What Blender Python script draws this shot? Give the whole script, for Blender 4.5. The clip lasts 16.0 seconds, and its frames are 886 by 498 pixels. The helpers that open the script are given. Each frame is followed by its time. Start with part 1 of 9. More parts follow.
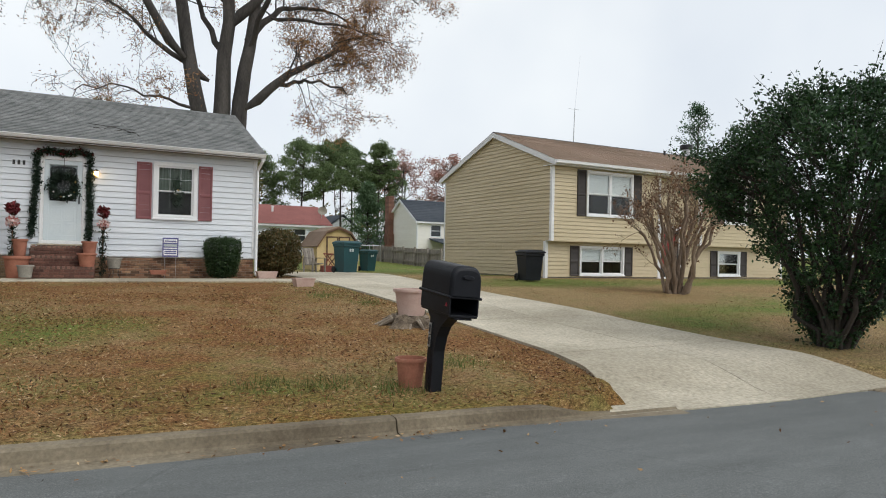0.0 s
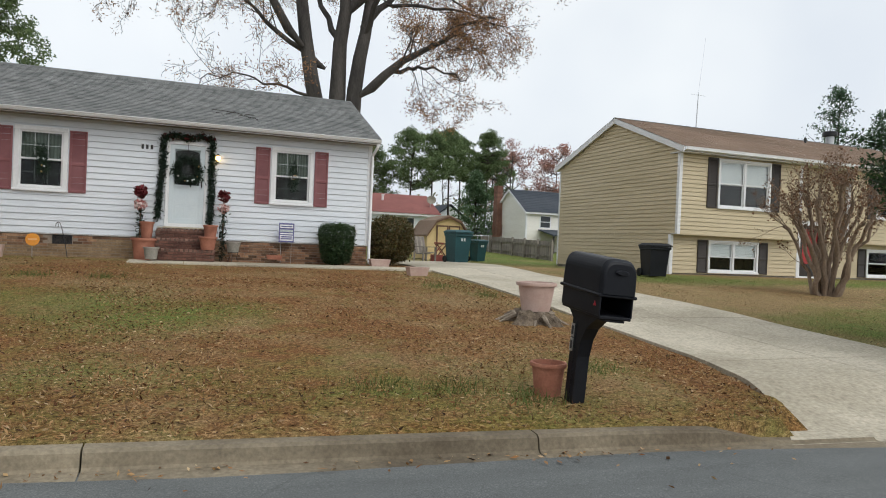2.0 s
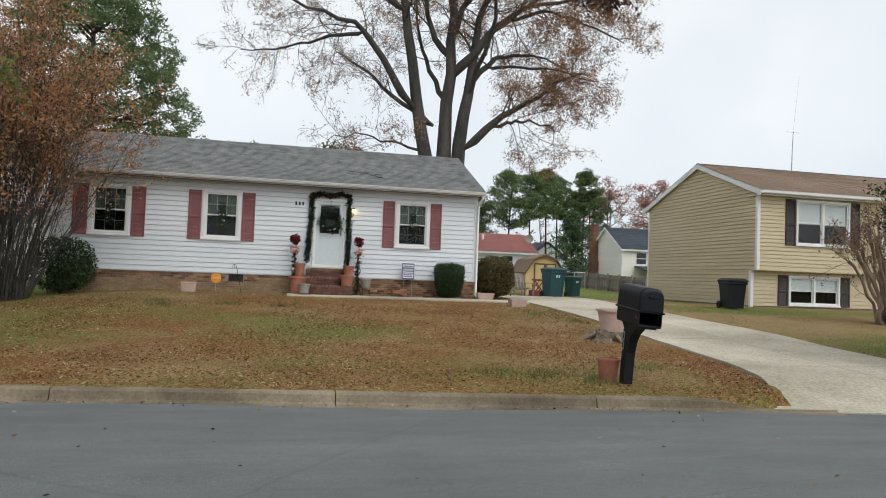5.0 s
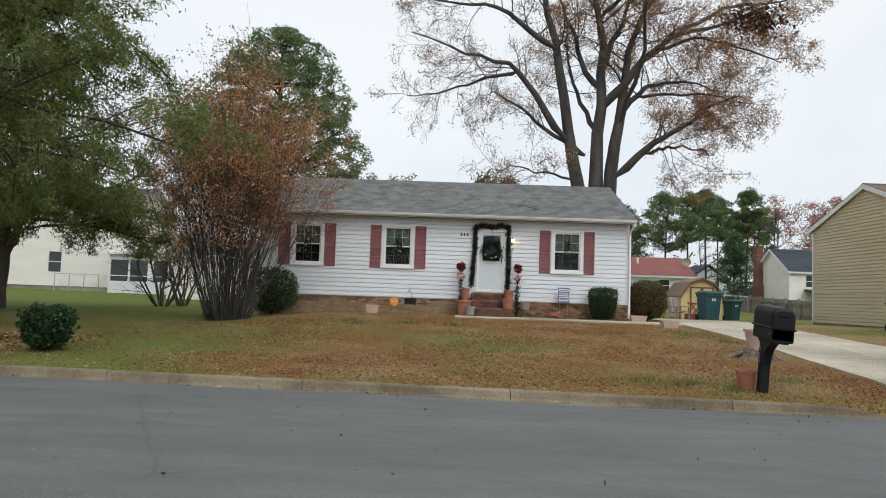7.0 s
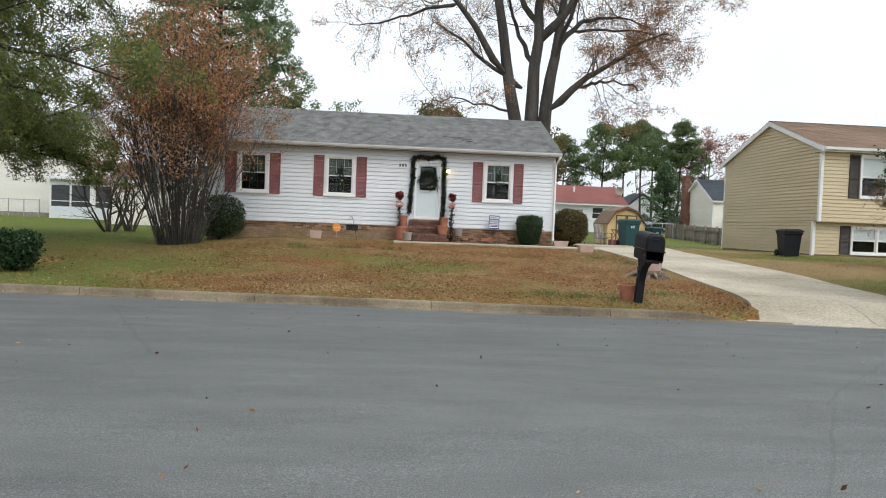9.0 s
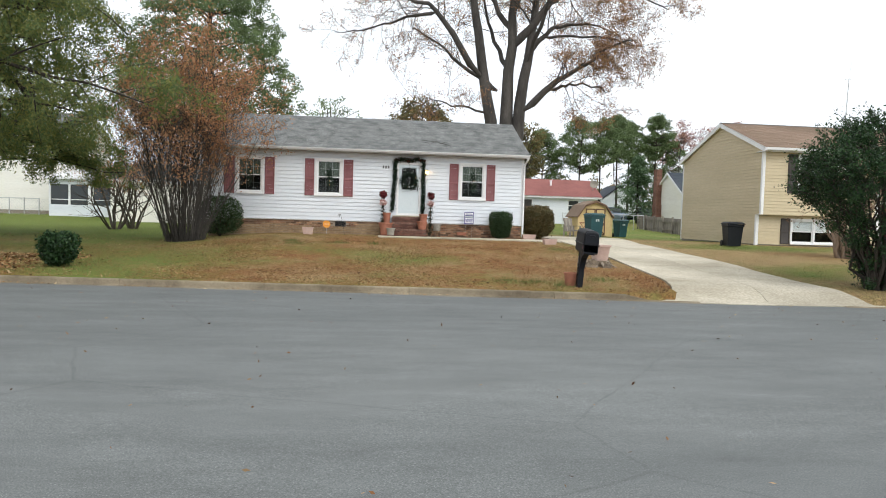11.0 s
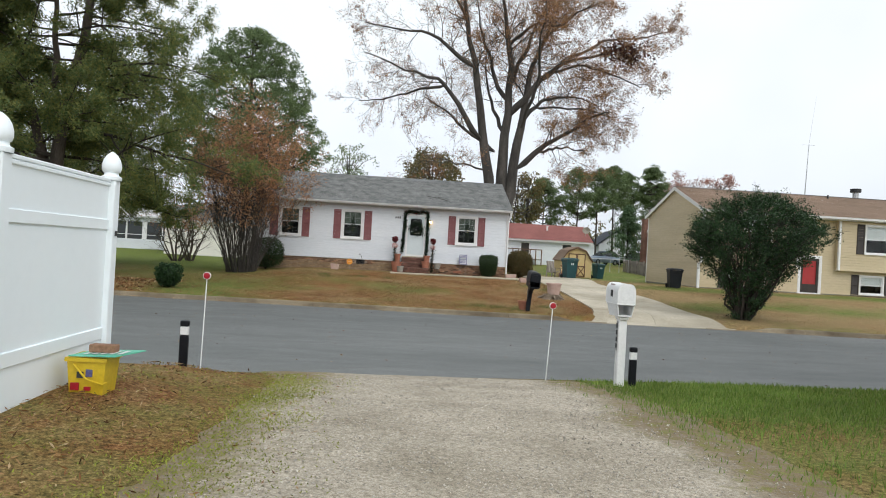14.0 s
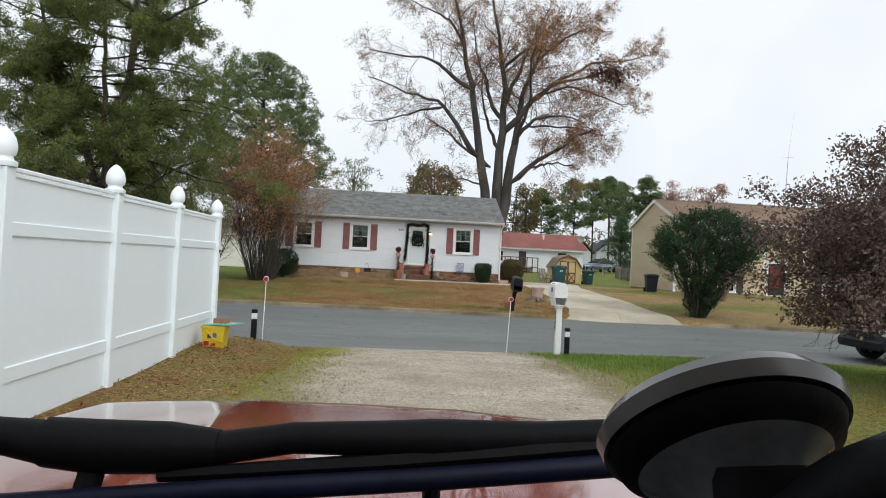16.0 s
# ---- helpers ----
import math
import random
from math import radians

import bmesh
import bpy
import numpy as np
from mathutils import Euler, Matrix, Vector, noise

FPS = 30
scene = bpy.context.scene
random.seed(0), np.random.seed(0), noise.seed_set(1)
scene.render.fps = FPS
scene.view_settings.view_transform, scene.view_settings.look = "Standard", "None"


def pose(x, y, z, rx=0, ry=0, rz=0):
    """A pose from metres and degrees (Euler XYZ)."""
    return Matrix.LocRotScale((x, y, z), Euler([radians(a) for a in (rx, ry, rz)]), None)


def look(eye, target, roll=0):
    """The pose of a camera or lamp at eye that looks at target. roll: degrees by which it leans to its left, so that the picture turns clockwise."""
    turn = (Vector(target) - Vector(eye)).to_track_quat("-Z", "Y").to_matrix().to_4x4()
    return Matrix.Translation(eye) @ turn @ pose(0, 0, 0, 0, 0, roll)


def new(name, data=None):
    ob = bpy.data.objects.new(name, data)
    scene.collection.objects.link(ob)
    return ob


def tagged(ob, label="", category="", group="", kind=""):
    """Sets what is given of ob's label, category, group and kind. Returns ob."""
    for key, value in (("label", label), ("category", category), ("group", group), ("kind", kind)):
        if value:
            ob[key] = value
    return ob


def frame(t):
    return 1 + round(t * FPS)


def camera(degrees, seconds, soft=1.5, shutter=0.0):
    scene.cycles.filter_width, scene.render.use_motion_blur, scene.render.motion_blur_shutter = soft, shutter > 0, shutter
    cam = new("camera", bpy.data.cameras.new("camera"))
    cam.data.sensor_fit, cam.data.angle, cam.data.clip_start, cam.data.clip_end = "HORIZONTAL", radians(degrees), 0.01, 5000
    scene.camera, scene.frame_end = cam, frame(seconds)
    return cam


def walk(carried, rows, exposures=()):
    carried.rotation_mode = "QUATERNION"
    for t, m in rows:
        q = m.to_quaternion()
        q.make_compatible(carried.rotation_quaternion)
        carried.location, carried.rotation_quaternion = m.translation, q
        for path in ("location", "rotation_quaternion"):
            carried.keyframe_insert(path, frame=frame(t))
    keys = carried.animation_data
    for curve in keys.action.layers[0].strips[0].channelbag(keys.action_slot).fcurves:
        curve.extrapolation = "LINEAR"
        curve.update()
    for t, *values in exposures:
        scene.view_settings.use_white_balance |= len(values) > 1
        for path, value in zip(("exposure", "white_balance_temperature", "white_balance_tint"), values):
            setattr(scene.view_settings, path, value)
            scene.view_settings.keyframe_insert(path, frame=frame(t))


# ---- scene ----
cam = camera(65.4, 16.0, 1.0)
METRES, EYE, TILT, LEAN, TURN = 22.4, 1.5, 0.0, 0.0, -24.0
PATH = [
    (0, (-4.826, -19.53, 1.605), (-3.852, -17.783, 1.627), 1.1),
    (0.5, (-4.762, -18.859, 1.605), (-3.951, -17.031, 1.608), 2.0),
    (1, (-4.732, -18.585, 1.606), (-3.99, -16.727, 1.595), 2.0),
    (1.5, (-4.744, -18.599, 1.594), (-4.045, -16.726, 1.578), 2.2),
    (2, (-4.743, -18.635, 1.582), (-4.042, -16.762, 1.568), 2.4),
    (2.5, (-4.84, -18.952, 1.587), (-4.131, -17.082, 1.576), 2.3),
    (3, (-5.006, -19.483, 1.585), (-4.299, -17.612, 1.581), 1.9),
    (5.5, (-6.045, -22.385, 1.546), (-5.761, -20.408, 1.649), 2.3),
    (6, (-6.206, -22.95, 1.537), (-6.07, -20.958, 1.655), 2.3),
    (6.5, (-6.274, -23.439, 1.533), (-6.227, -21.443, 1.663), 2.1),
    (7, (-6.272, -23.861, 1.512), (-6.285, -21.865, 1.65), 2.0),
    (7.5, (-6.188, -24.328, 1.506), (-6.219, -22.33, 1.587), 1.6),
    (8, (-6.12, -24.757, 1.519), (-6.096, -22.758, 1.548), 2.4),
    (8.5, (-6.092, -25.17, 1.54), (-6.001, -23.173, 1.517), 2.9),
    (9, (-6.016, -25.656, 1.529), (-5.867, -23.663, 1.46), 2.2),
    (11.5, (-6.012, -29.303, 1.781), (-5.819, -27.314, 1.688), 1.7),
    (12, (-6.001, -30.425, 1.826), (-5.826, -28.434, 1.771), 1.7),
    (12.5, (-6.047, -31.804, 1.873), (-5.883, -29.811, 1.835), 0.3),
    (13, (-6.063, -32.983, 1.905), (-5.904, -30.989, 1.89), 2.5),
    (13.5, (-6.028, -34.194, 1.922), (-5.87, -32.2, 1.917), 0.8),
    (14, (-6.057, -35.432, 1.933), (-5.902, -33.438, 1.948), 3.2),
    (14.5, (-6.043, -36.644, 1.937), (-5.891, -34.65, 1.961), 2.3),
    (15, (-6.061, -37.761, 1.933), (-5.908, -35.767, 1.965), 2.3),
    (15.5, (-6.055, -38.653, 1.955), (-5.908, -36.659, 1.99), 2.5),
    (16, (-6.054, -39.217, 1.949), (-5.912, -37.222, 1.988), 2.8),
]
walk(cam, [(t, look(eye, target, roll)) for t, eye, target, roll in PATH], [(0.0, -0.18), (3.2, -0.18), (7.5, -0.18), (8.5, -0.02), (9.2, 0.1), (11.3, 0.33), (12.1, 0.33), (12.5, 0.18), (13.0, 0.08), (14.5, -0.06), (16.0, -0.1)])

# ---------------------------------------------------------------- light
world = bpy.data.worlds.new("sky")
scene.world = world
world.use_nodes = True
wt = world.node_tree
wt.nodes.clear()
w_sky = wt.nodes.new("ShaderNodeTexSky")
w_sky.sky_type = "NISHITA"
w_sky.sun_disc = False
w_sky.sun_elevation = radians(48)
w_sky.sun_rotation = radians(152)
w_sky.air_density, w_sky.dust_density, w_sky.ozone_density = 1.0, 4.0, 1.0
w_hsv = wt.nodes.new("ShaderNodeHueSaturation")
w_hsv.inputs["Saturation"].default_value = 0.22
w_mix = wt.nodes.new("ShaderNodeMixRGB")
w_mix.inputs["Fac"].default_value = 0.62
w_mix.inputs["Color2"].default_value = (8.05, 8.5, 8.9, 1)
w_bg = wt.nodes.new("ShaderNodeBackground")
w_bg.inputs["Strength"].default_value = 0.158
w_out = wt.nodes.new("ShaderNodeOutputWorld")
wt.links.new(w_sky.outputs[0], w_hsv.inputs["Color"])
wt.links.new(w_hsv.outputs[0], w_mix.inputs["Color1"])
# soft cloud tones over the whole sky
w_co = wt.nodes.new("ShaderNodeTexCoord")
w_no = wt.nodes.new("ShaderNodeTexNoise")
w_no.inputs["Scale"].default_value, w_no.inputs["Detail"].default_value, w_no.inputs["Roughness"].default_value = 1.9, 4.0, 0.5
w_ra = wt.nodes.new("ShaderNodeValToRGB")
w_ra.color_ramp.elements[0].position, w_ra.color_ramp.elements[0].color = 0.35, (0.86, 0.885, 0.925, 1)
w_ra.color_ramp.elements[1].position, w_ra.color_ramp.elements[1].color = 0.6, (1.04, 1.04, 1.03, 1)
w_mul = wt.nodes.new("ShaderNodeMixRGB")
w_mul.blend_type = "MULTIPLY"
w_mul.inputs["Fac"].default_value = 1.0
wt.links.new(w_co.outputs["Generated"], w_no.inputs["Vector"])
wt.links.new(w_no.outputs["Fac"], w_ra.inputs["Fac"])
wt.links.new(w_mix.outputs[0], w_mul.inputs["Color1"])
wt.links.new(w_ra.outputs[0], w_mul.inputs["Color2"])
wt.links.new(w_mul.outputs[0], w_bg.inputs["Color"])
wt.links.new(w_bg.outputs[0], w_out.inputs["Surface"])
sun_lamp = new("sun", bpy.data.lights.new("sun", "SUN"))
sun_lamp.data.energy, sun_lamp.data.angle, sun_lamp.data.color = 0.85, radians(45), (1.0, 0.98, 0.92)
sun_lamp.matrix_world = look((9, -24, 30), (0, 0, 0))


# ---------------------------------------------------------------- mesh helpers
class MB:
    """Collects vertices and faces of one mesh, in world metres."""

    def __init__(self):
        self.v, self.f = [], []

    def add(self, verts, faces):
        n = len(self.v)
        self.v += [tuple(p) for p in verts]
        self.f += [tuple(i + n for i in q) for q in faces]
        return self

    def quad(self, a, b, c, d):
        return self.add([a, b, c, d], [(0, 1, 2, 3)])

    def box(self, x0, x1, y0, y1, z0, z1, bev=0.0):
        if bev <= 0:
            p = [(x, y, z) for z in (z0, z1) for y in (y0, y1) for x in (x0, x1)]
            return self.add(p, [(0, 2, 3, 1), (4, 5, 7, 6), (0, 1, 5, 4), (2, 6, 7, 3), (0, 4, 6, 2), (1, 3, 7, 5)])
        bev = min(bev, 0.45 * (x1 - x0), 0.45 * (y1 - y0), 0.45 * (z1 - z0))
        xs, ys, zs = (x0, x1), (y0, y1), (z0, z1)
        p, idx = [], {}
        for i in (0, 1):
            for j in (0, 1):
                for k in (0, 1):
                    sx, sy, sz = bev * (1 - 2 * i), bev * (1 - 2 * j), bev * (1 - 2 * k)
                    for a, q in enumerate(((xs[i], ys[j] + sy, zs[k] + sz), (xs[i] + sx, ys[j], zs[k] + sz), (xs[i] + sx, ys[j] + sy, zs[k]))):
                        idx[i, j, k, a] = len(p)
                        p.append(q)
        f = []
        for s in (0, 1):
            f.append([idx[s, j, k, 0] for j, k in ((0, 0), (1, 0), (1, 1), (0, 1))][:: 1 if s else -1])
            f.append([idx[i, s, k, 1] for i, k in ((0, 0), (1, 0), (1, 1), (0, 1))][:: -1 if s else 1])
            f.append([idx[i, j, s, 2] for i, j in ((0, 0), (1, 0), (1, 1), (0, 1))][:: 1 if s else -1])
            for q in (0, 1):
                f.append([idx[0, s, q, 1], idx[1, s, q, 1], idx[1, s, q, 2], idx[0, s, q, 2]])
                f.append([idx[s, 0, q, 0], idx[s, 1, q, 0], idx[s, 1, q, 2], idx[s, 0, q, 2]])
                f.append([idx[s, q, 0, 0], idx[s, q, 1, 0], idx[s, q, 1, 1], idx[s, q, 0, 1]])
        for i in (0, 1):
            for j in (0, 1):
                for k in (0, 1):
                    f.append([idx[i, j, k, a] for a in (0, 1, 2)])
        return self.add(p, f)

    def lathe(self, profile, n=20, at=(0, 0, 0), cap=True):
        """Turns a profile of (radius, height) about a vertical axis."""
        base = len(self.v)
        for r, z in profile:
            for i in range(n):
                a = 2 * math.pi * i / n
                self.v.append((at[0] + r * math.cos(a), at[1] + r * math.sin(a), at[2] + z))
        for k in range(len(profile) - 1):
            for i in range(n):
                j = (i + 1) % n
                self.f.append((base + k * n + i, base + k * n + j, base + (k + 1) * n + j, base + (k + 1) * n + i))
        if cap:
            self.f.append(tuple(base + i for i in reversed(range(n))))
            self.f.append(tuple(base + (len(profile) - 1) * n + i for i in range(n)))
        return self

    def tube(self, pts, radii, n=8, cap=True):
        base, m = len(self.v), len(pts)
        pts = [Vector(p) for p in pts]
        if not hasattr(radii, "__len__"):
            radii = [radii] * m
        side = None
        for k, p in enumerate(pts):
            d = (pts[min(k + 1, m - 1)] - pts[max(k - 1, 0)])
            d = d.normalized() if d.length > 1e-9 else Vector((0, 0, 1))
            ref = side if side is not None else (Vector((1, 0, 0)) if abs(d.x) < 0.8 else Vector((0, 1, 0)))
            u = (ref - d * ref.dot(d))
            u = u.normalized() if u.length > 1e-6 else d.orthogonal().normalized()
            side = u
            w = d.cross(u)
            for i in range(n):
                a = 2 * math.pi * i / n
                self.v.append(tuple(p + radii[k] * (math.cos(a) * u + math.sin(a) * w)))
        for k in range(m - 1):
            for i in range(n):
                j = (i + 1) % n
                self.f.append((base + k * n + i, base + k * n + j, base + (k + 1) * n + j, base + (k + 1) * n + i))
        if cap:
            self.f.append(tuple(base + i for i in reversed(range(n))))
            self.f.append(tuple(base + (m - 1) * n + i for i in range(n)))
        return self

    def prism(self, poly, axis, a, b):
        """A flat outline pushed along an axis from a to b; the outline gives the two other axes in order."""
        def put(q, s):
            return {"x": (s, q[0], q[1]), "y": (q[0], s, q[1]), "z": (q[0], q[1], s)}[axis]
        n = len(poly)
        f = [tuple(range(n)), tuple(reversed(range(n, 2 * n)))]
        f += [(i, n + i, n + (i + 1) % n, (i + 1) % n) for i in range(n)]
        return self.add([put(q, a) for q in poly] + [put(q, b) for q in poly], f)


ORIGIN = {}


def thing(name, label, category, at=(0, 0, 0), group="", kind="", rz=0.0):
    ob = new(name)
    ob.empty_display_size = 0.1
    ob.matrix_basis = pose(at[0], at[1], at[2], 0, 0, rz)
    ORIGIN[ob.name] = Vector(at)
    return tagged(ob, label, category, group, kind)


def link_mesh(name, mb, material, origin=(0, 0, 0), smooth=False):
    me = bpy.data.meshes.new(name)
    ox, oy, oz = origin
    me.from_pydata([(x - ox, y - oy, z - oz) for x, y, z in mb.v], [], mb.f)
    me.validate()
    bm = bmesh.new()
    bm.from_mesh(me)
    bmesh.ops.remove_doubles(bm, verts=bm.verts, dist=1e-5)
    bmesh.ops.recalc_face_normals(bm, faces=bm.faces)
    bm.to_mesh(me)
    bm.free()
    if smooth:
        me.polygons.foreach_set("use_smooth", [True] * len(me.polygons))
        me.set_sharp_from_angle(angle=radians(40))
    me.materials.append(material)
    return me


def part(name, mb, material, parent, label="", smooth=False, local=False):
    """One mesh object under a thing or under a part. local: the vertices are given from the parent's base."""
    o = ORIGIN[parent.name]
    me = link_mesh(name, mb, material, (0, 0, 0) if local else o, smooth)
    ob = new(name, me)
    ob.parent = parent
    ORIGIN[ob.name] = o
    return tagged(ob, label)


def array_mesh(name, verts, nper, material):
    """A mesh of many loose polygons with nper corners each, from an array."""
    verts = np.asarray(verts, dtype=np.float32).reshape(-1, 3)
    nv = len(verts)
    nf = nv // nper
    me = bpy.data.meshes.new(name)
    me.vertices.add(nv)
    me.vertices.foreach_set("co", verts.ravel())
    me.loops.add(nv)
    me.loops.foreach_set("vertex_index", np.arange(nv, dtype=np.int32))
    me.polygons.add(nf)
    me.polygons.foreach_set("loop_start", np.arange(0, nv, nper, dtype=np.int32))
    me.update(calc_edges=True)
    me.materials.append(material)
    return me


# ---------------------------------------------------------------- materials
def nodes_of(m):
    m.use_nodes = True
    t = m.node_tree
    return t, t.nodes["Principled BSDF"]


def noise_node(t, scale, detail=4.0, rough=0.55, stretch=None):
    g = t.nodes.new("ShaderNodeNewGeometry")
    n = t.nodes.new("ShaderNodeTexNoise")
    n.inputs["Scale"].default_value = scale
    n.inputs["Detail"].default_value = detail
    n.inputs["Roughness"].default_value = rough
    if stretch:
        mp = t.nodes.new("ShaderNodeMapping")
        mp.inputs["Scale"].default_value = stretch
        t.links.new(g.outputs["Position"], mp.inputs["Vector"])
        t.links.new(mp.outputs[0], n.inputs["Vector"])
    else:
        t.links.new(g.outputs["Position"], n.inputs["Vector"])
    return n


def ramp_node(t, source, stops):
    r = t.nodes.new("ShaderNodeValToRGB")
    while len(r.color_ramp.elements) < len(stops):
        r.color_ramp.elements.new(0.5)
    for e, (p, c) in zip(r.color_ramp.elements, stops):
        e.position, e.color = p, (*c, 1)
    t.links.new(source, r.inputs["Fac"])
    return r


def mix_node(t, a, b, fac, mode="MIX"):
    m = t.nodes.new("ShaderNodeMixRGB")
    m.blend_type = mode
    for s, v in (("Color1", a), ("Color2", b), ("Fac", fac)):
        if isinstance(v, (int, float)):
            m.inputs[s].default_value = v
        elif isinstance(v, tuple):
            m.inputs[s].default_value = (*v, 1)
        else:
            t.links.new(v, m.inputs[s])
    return m


def mat(name, a, b, coarse=0.8, fine=25.0, rough=0.7, bump=0.3, metal=0.0, spread=(0.35, 0.65), stretch=None, per="", per_amount=0.0, spec=0.5, depth=0.01, tone=0.35):
    """A surface between two colours, mottled at a coarse and a fine scale, with fine relief. per: 'object' or 'island' tones each piece."""
    m = bpy.data.materials.new(name)
    t, p = nodes_of(m)
    n1, n2 = noise_node(t, coarse, 5.0, 0.6, stretch), noise_node(t, fine, 3.0, 0.6, stretch)
    r1 = ramp_node(t, n1.outputs["Fac"], [(spread[0], a), (spread[1], b)])
    r2 = ramp_node(t, n2.outputs["Fac"], [(0.3, (1 - tone,) * 3), (0.7, (1 + tone * 0.3,) * 3)])
    c = mix_node(t, r1.outputs[0], r2.outputs[0], 1.0, "MULTIPLY").outputs[0]
    if per:
        if per == "object":
            src = t.nodes.new("ShaderNodeObjectInfo").outputs["Random"]
        else:
            src = t.nodes.new("ShaderNodeNewGeometry").outputs["Random Per Island"]
        r3 = ramp_node(t, src, [(0.0, (1 - per_amount,) * 3), (1.0, (1 + per_amount * 0.6,) * 3)])
        c = mix_node(t, c, r3.outputs[0], 1.0, "MULTIPLY").outputs[0]
    t.links.new(c, p.inputs["Base Color"])
    p.inputs["Roughness"].default_value = rough
    p.inputs["Metallic"].default_value = metal
    p.inputs["Specular IOR Level"].default_value = spec
    if bump > 0:
        bp = t.nodes.new("ShaderNodeBump")
        bp.inputs["Strength"].default_value = bump
        bp.inputs["Distance"].default_value = depth
        t.links.new(n2.outputs["Fac"], bp.inputs["Height"])
        t.links.new(bp.outputs[0], p.inputs["Normal"])
    return m


def leaf_mat(name, colours, rough=0.65, glow=0.25):
    """Thin leaves: each one takes its own tone, and some light passes through it."""
    m = bpy.data.materials.new(name)
    t, p = nodes_of(m)
    src = t.nodes.new("ShaderNodeNewGeometry").outputs["Random Per Island"]
    k = len(colours)
    r = ramp_node(t, src, [(i / max(1, k - 1), c) for i, c in enumerate(colours)])
    n = noise_node(t, 0.9, 2.0)
    r2 = ramp_node(t, n.outputs["Fac"], [(0.3, (0.7, 0.7, 0.7)), (0.7, (1.2, 1.2, 1.2))])
    c = mix_node(t, r.outputs[0], r2.outputs[0], 1.0, "MULTIPLY")
    t.links.new(c.outputs[0], p.inputs["Base Color"])
    p.inputs["Roughness"].default_value = rough
    p.inputs["Specular IOR Level"].default_value = 0.3
    tr = t.nodes.new("ShaderNodeBsdfTranslucent")
    t.links.new(c.outputs[0], tr.inputs["Color"])
    ms = t.nodes.new("ShaderNodeMixShader")
    ms.inputs["Fac"].default_value = glow
    t.links.new(p.outputs[0], ms.inputs[1])
    t.links.new(tr.outputs[0], ms.inputs[2])
    t.links.new(ms.outputs[0], t.nodes["Material Output"].inputs["Surface"])
    return m


def glass_mat(name, tint=(0.75, 0.8, 0.8), ior=1.5):
    m = bpy.data.materials.new(name)
    t, p = nodes_of(m)
    a, g, s, f = (t.nodes.new("ShaderNode" + k) for k in ("BsdfTransparent", "BsdfGlossy", "MixShader", "Fresnel"))
    a.inputs["Color"].default_value = (*tint, 1)
    g.inputs["Roughness"].default_value = 0.03
    f.inputs["IOR"].default_value = ior
    t.links.new(f.outputs[0], s.inputs["Fac"])
    t.links.new(a.outputs[0], s.inputs[1])
    t.links.new(g.outputs[0], s.inputs[2])
    t.links.new(s.outputs[0], t.nodes["Material Output"].inputs["Surface"])
    return m


WHITE_SIDING = mat("white_vinyl_siding", (0.66, 0.70, 0.745), (0.735, 0.765, 0.80), 0.5, 9.0, 0.45, 0.05, tone=0.08, stretch=(0.4, 0.4, 3.0))
BEIGE_SIDING = mat("beige_vinyl_siding", (0.515, 0.425, 0.265), (0.59, 0.49, 0.32), 0.5, 9.0, 0.5, 0.05, tone=0.10, stretch=(0.4, 0.4, 3.0))
CREAM_SIDING = mat("cream_vinyl_siding", (0.76, 0.735, 0.665), (0.83, 0.81, 0.75), 0.5, 9.0, 0.5, 0.05, tone=0.08, stretch=(0.4, 0.4, 3.0))
WHITE_TRIM = mat("white_painted_trim", (0.74, 0.75, 0.76), (0.82, 0.82, 0.82), 1.3, 30.0, 0.4, 0.05, tone=0.10)
# soffit colour is darkened to carry the shade under the white house's eave
SOFFIT = mat("shaded_soffit_board", (0.20, 0.185, 0.155), (0.29, 0.27, 0.23), 1.6, 24.0, 0.9, 0.2, tone=0.25)
FENCE_VINYL = mat("white_vinyl_fence", (0.845, 0.915, 0.95), (0.865, 0.925, 0.955), 0.5, 9.0, 0.35, 0.01, tone=0.015)
GREY_SHINGLE = mat("grey_asphalt_shingle", (0.138, 0.145, 0.141), (0.265, 0.27, 0.262), 2.6, 34.0, 0.9, 0.6, tone=0.55, per="island", per_amount=0.08)
BROWN_SHINGLE = mat("brown_asphalt_shingle", (0.20, 0.135, 0.09), (0.27, 0.185, 0.13), 0.35, 40.0, 0.9, 0.5, tone=0.22, per="island", per_amount=0.08)
RED_ROOF = mat("red_roofing", (0.20, 0.066, 0.056), (0.27, 0.096, 0.082), 0.4, 12.0, 0.85, 0.3, tone=0.2)
NAVY_SHINGLE = mat("dark_blue_grey_shingle", (0.035, 0.045, 0.06), (0.06, 0.07, 0.085), 0.5, 20.0, 0.9, 0.4)
BRICK = mat("red_brown_brick", (0.22, 0.105, 0.062), (0.40, 0.25, 0.15), 3.2, 40.0, 0.9, 0.5, per="object", per_amount=0.65)
STEP_BRICK = mat("dark_red_brick", (0.105, 0.045, 0.032), (0.19, 0.088, 0.062), 3.0, 40.0, 0.9, 0.5, per="object", per_amount=0.4)
MORTAR = mat("mortar", (0.25, 0.205, 0.165), (0.36, 0.30, 0.24), 1.0, 60.0, 0.95, 0.6)
SHUTTER_RED = mat("faded_burgundy_shutter", (0.215, 0.07, 0.075), (0.27, 0.10, 0.105), 2.0, 40.0, 0.6, 0.1, tone=0.15)
SHUTTER_BROWN = mat("dark_brown_shutter", (0.025, 0.018, 0.014), (0.042, 0.032, 0.026), 2.0, 40.0, 0.55, 0.1)
GRILLE = mat("white_window_grille", (0.60, 0.62, 0.60), (0.68, 0.70, 0.68), 2.0, 40.0, 0.6, 0.0, tone=0.08)
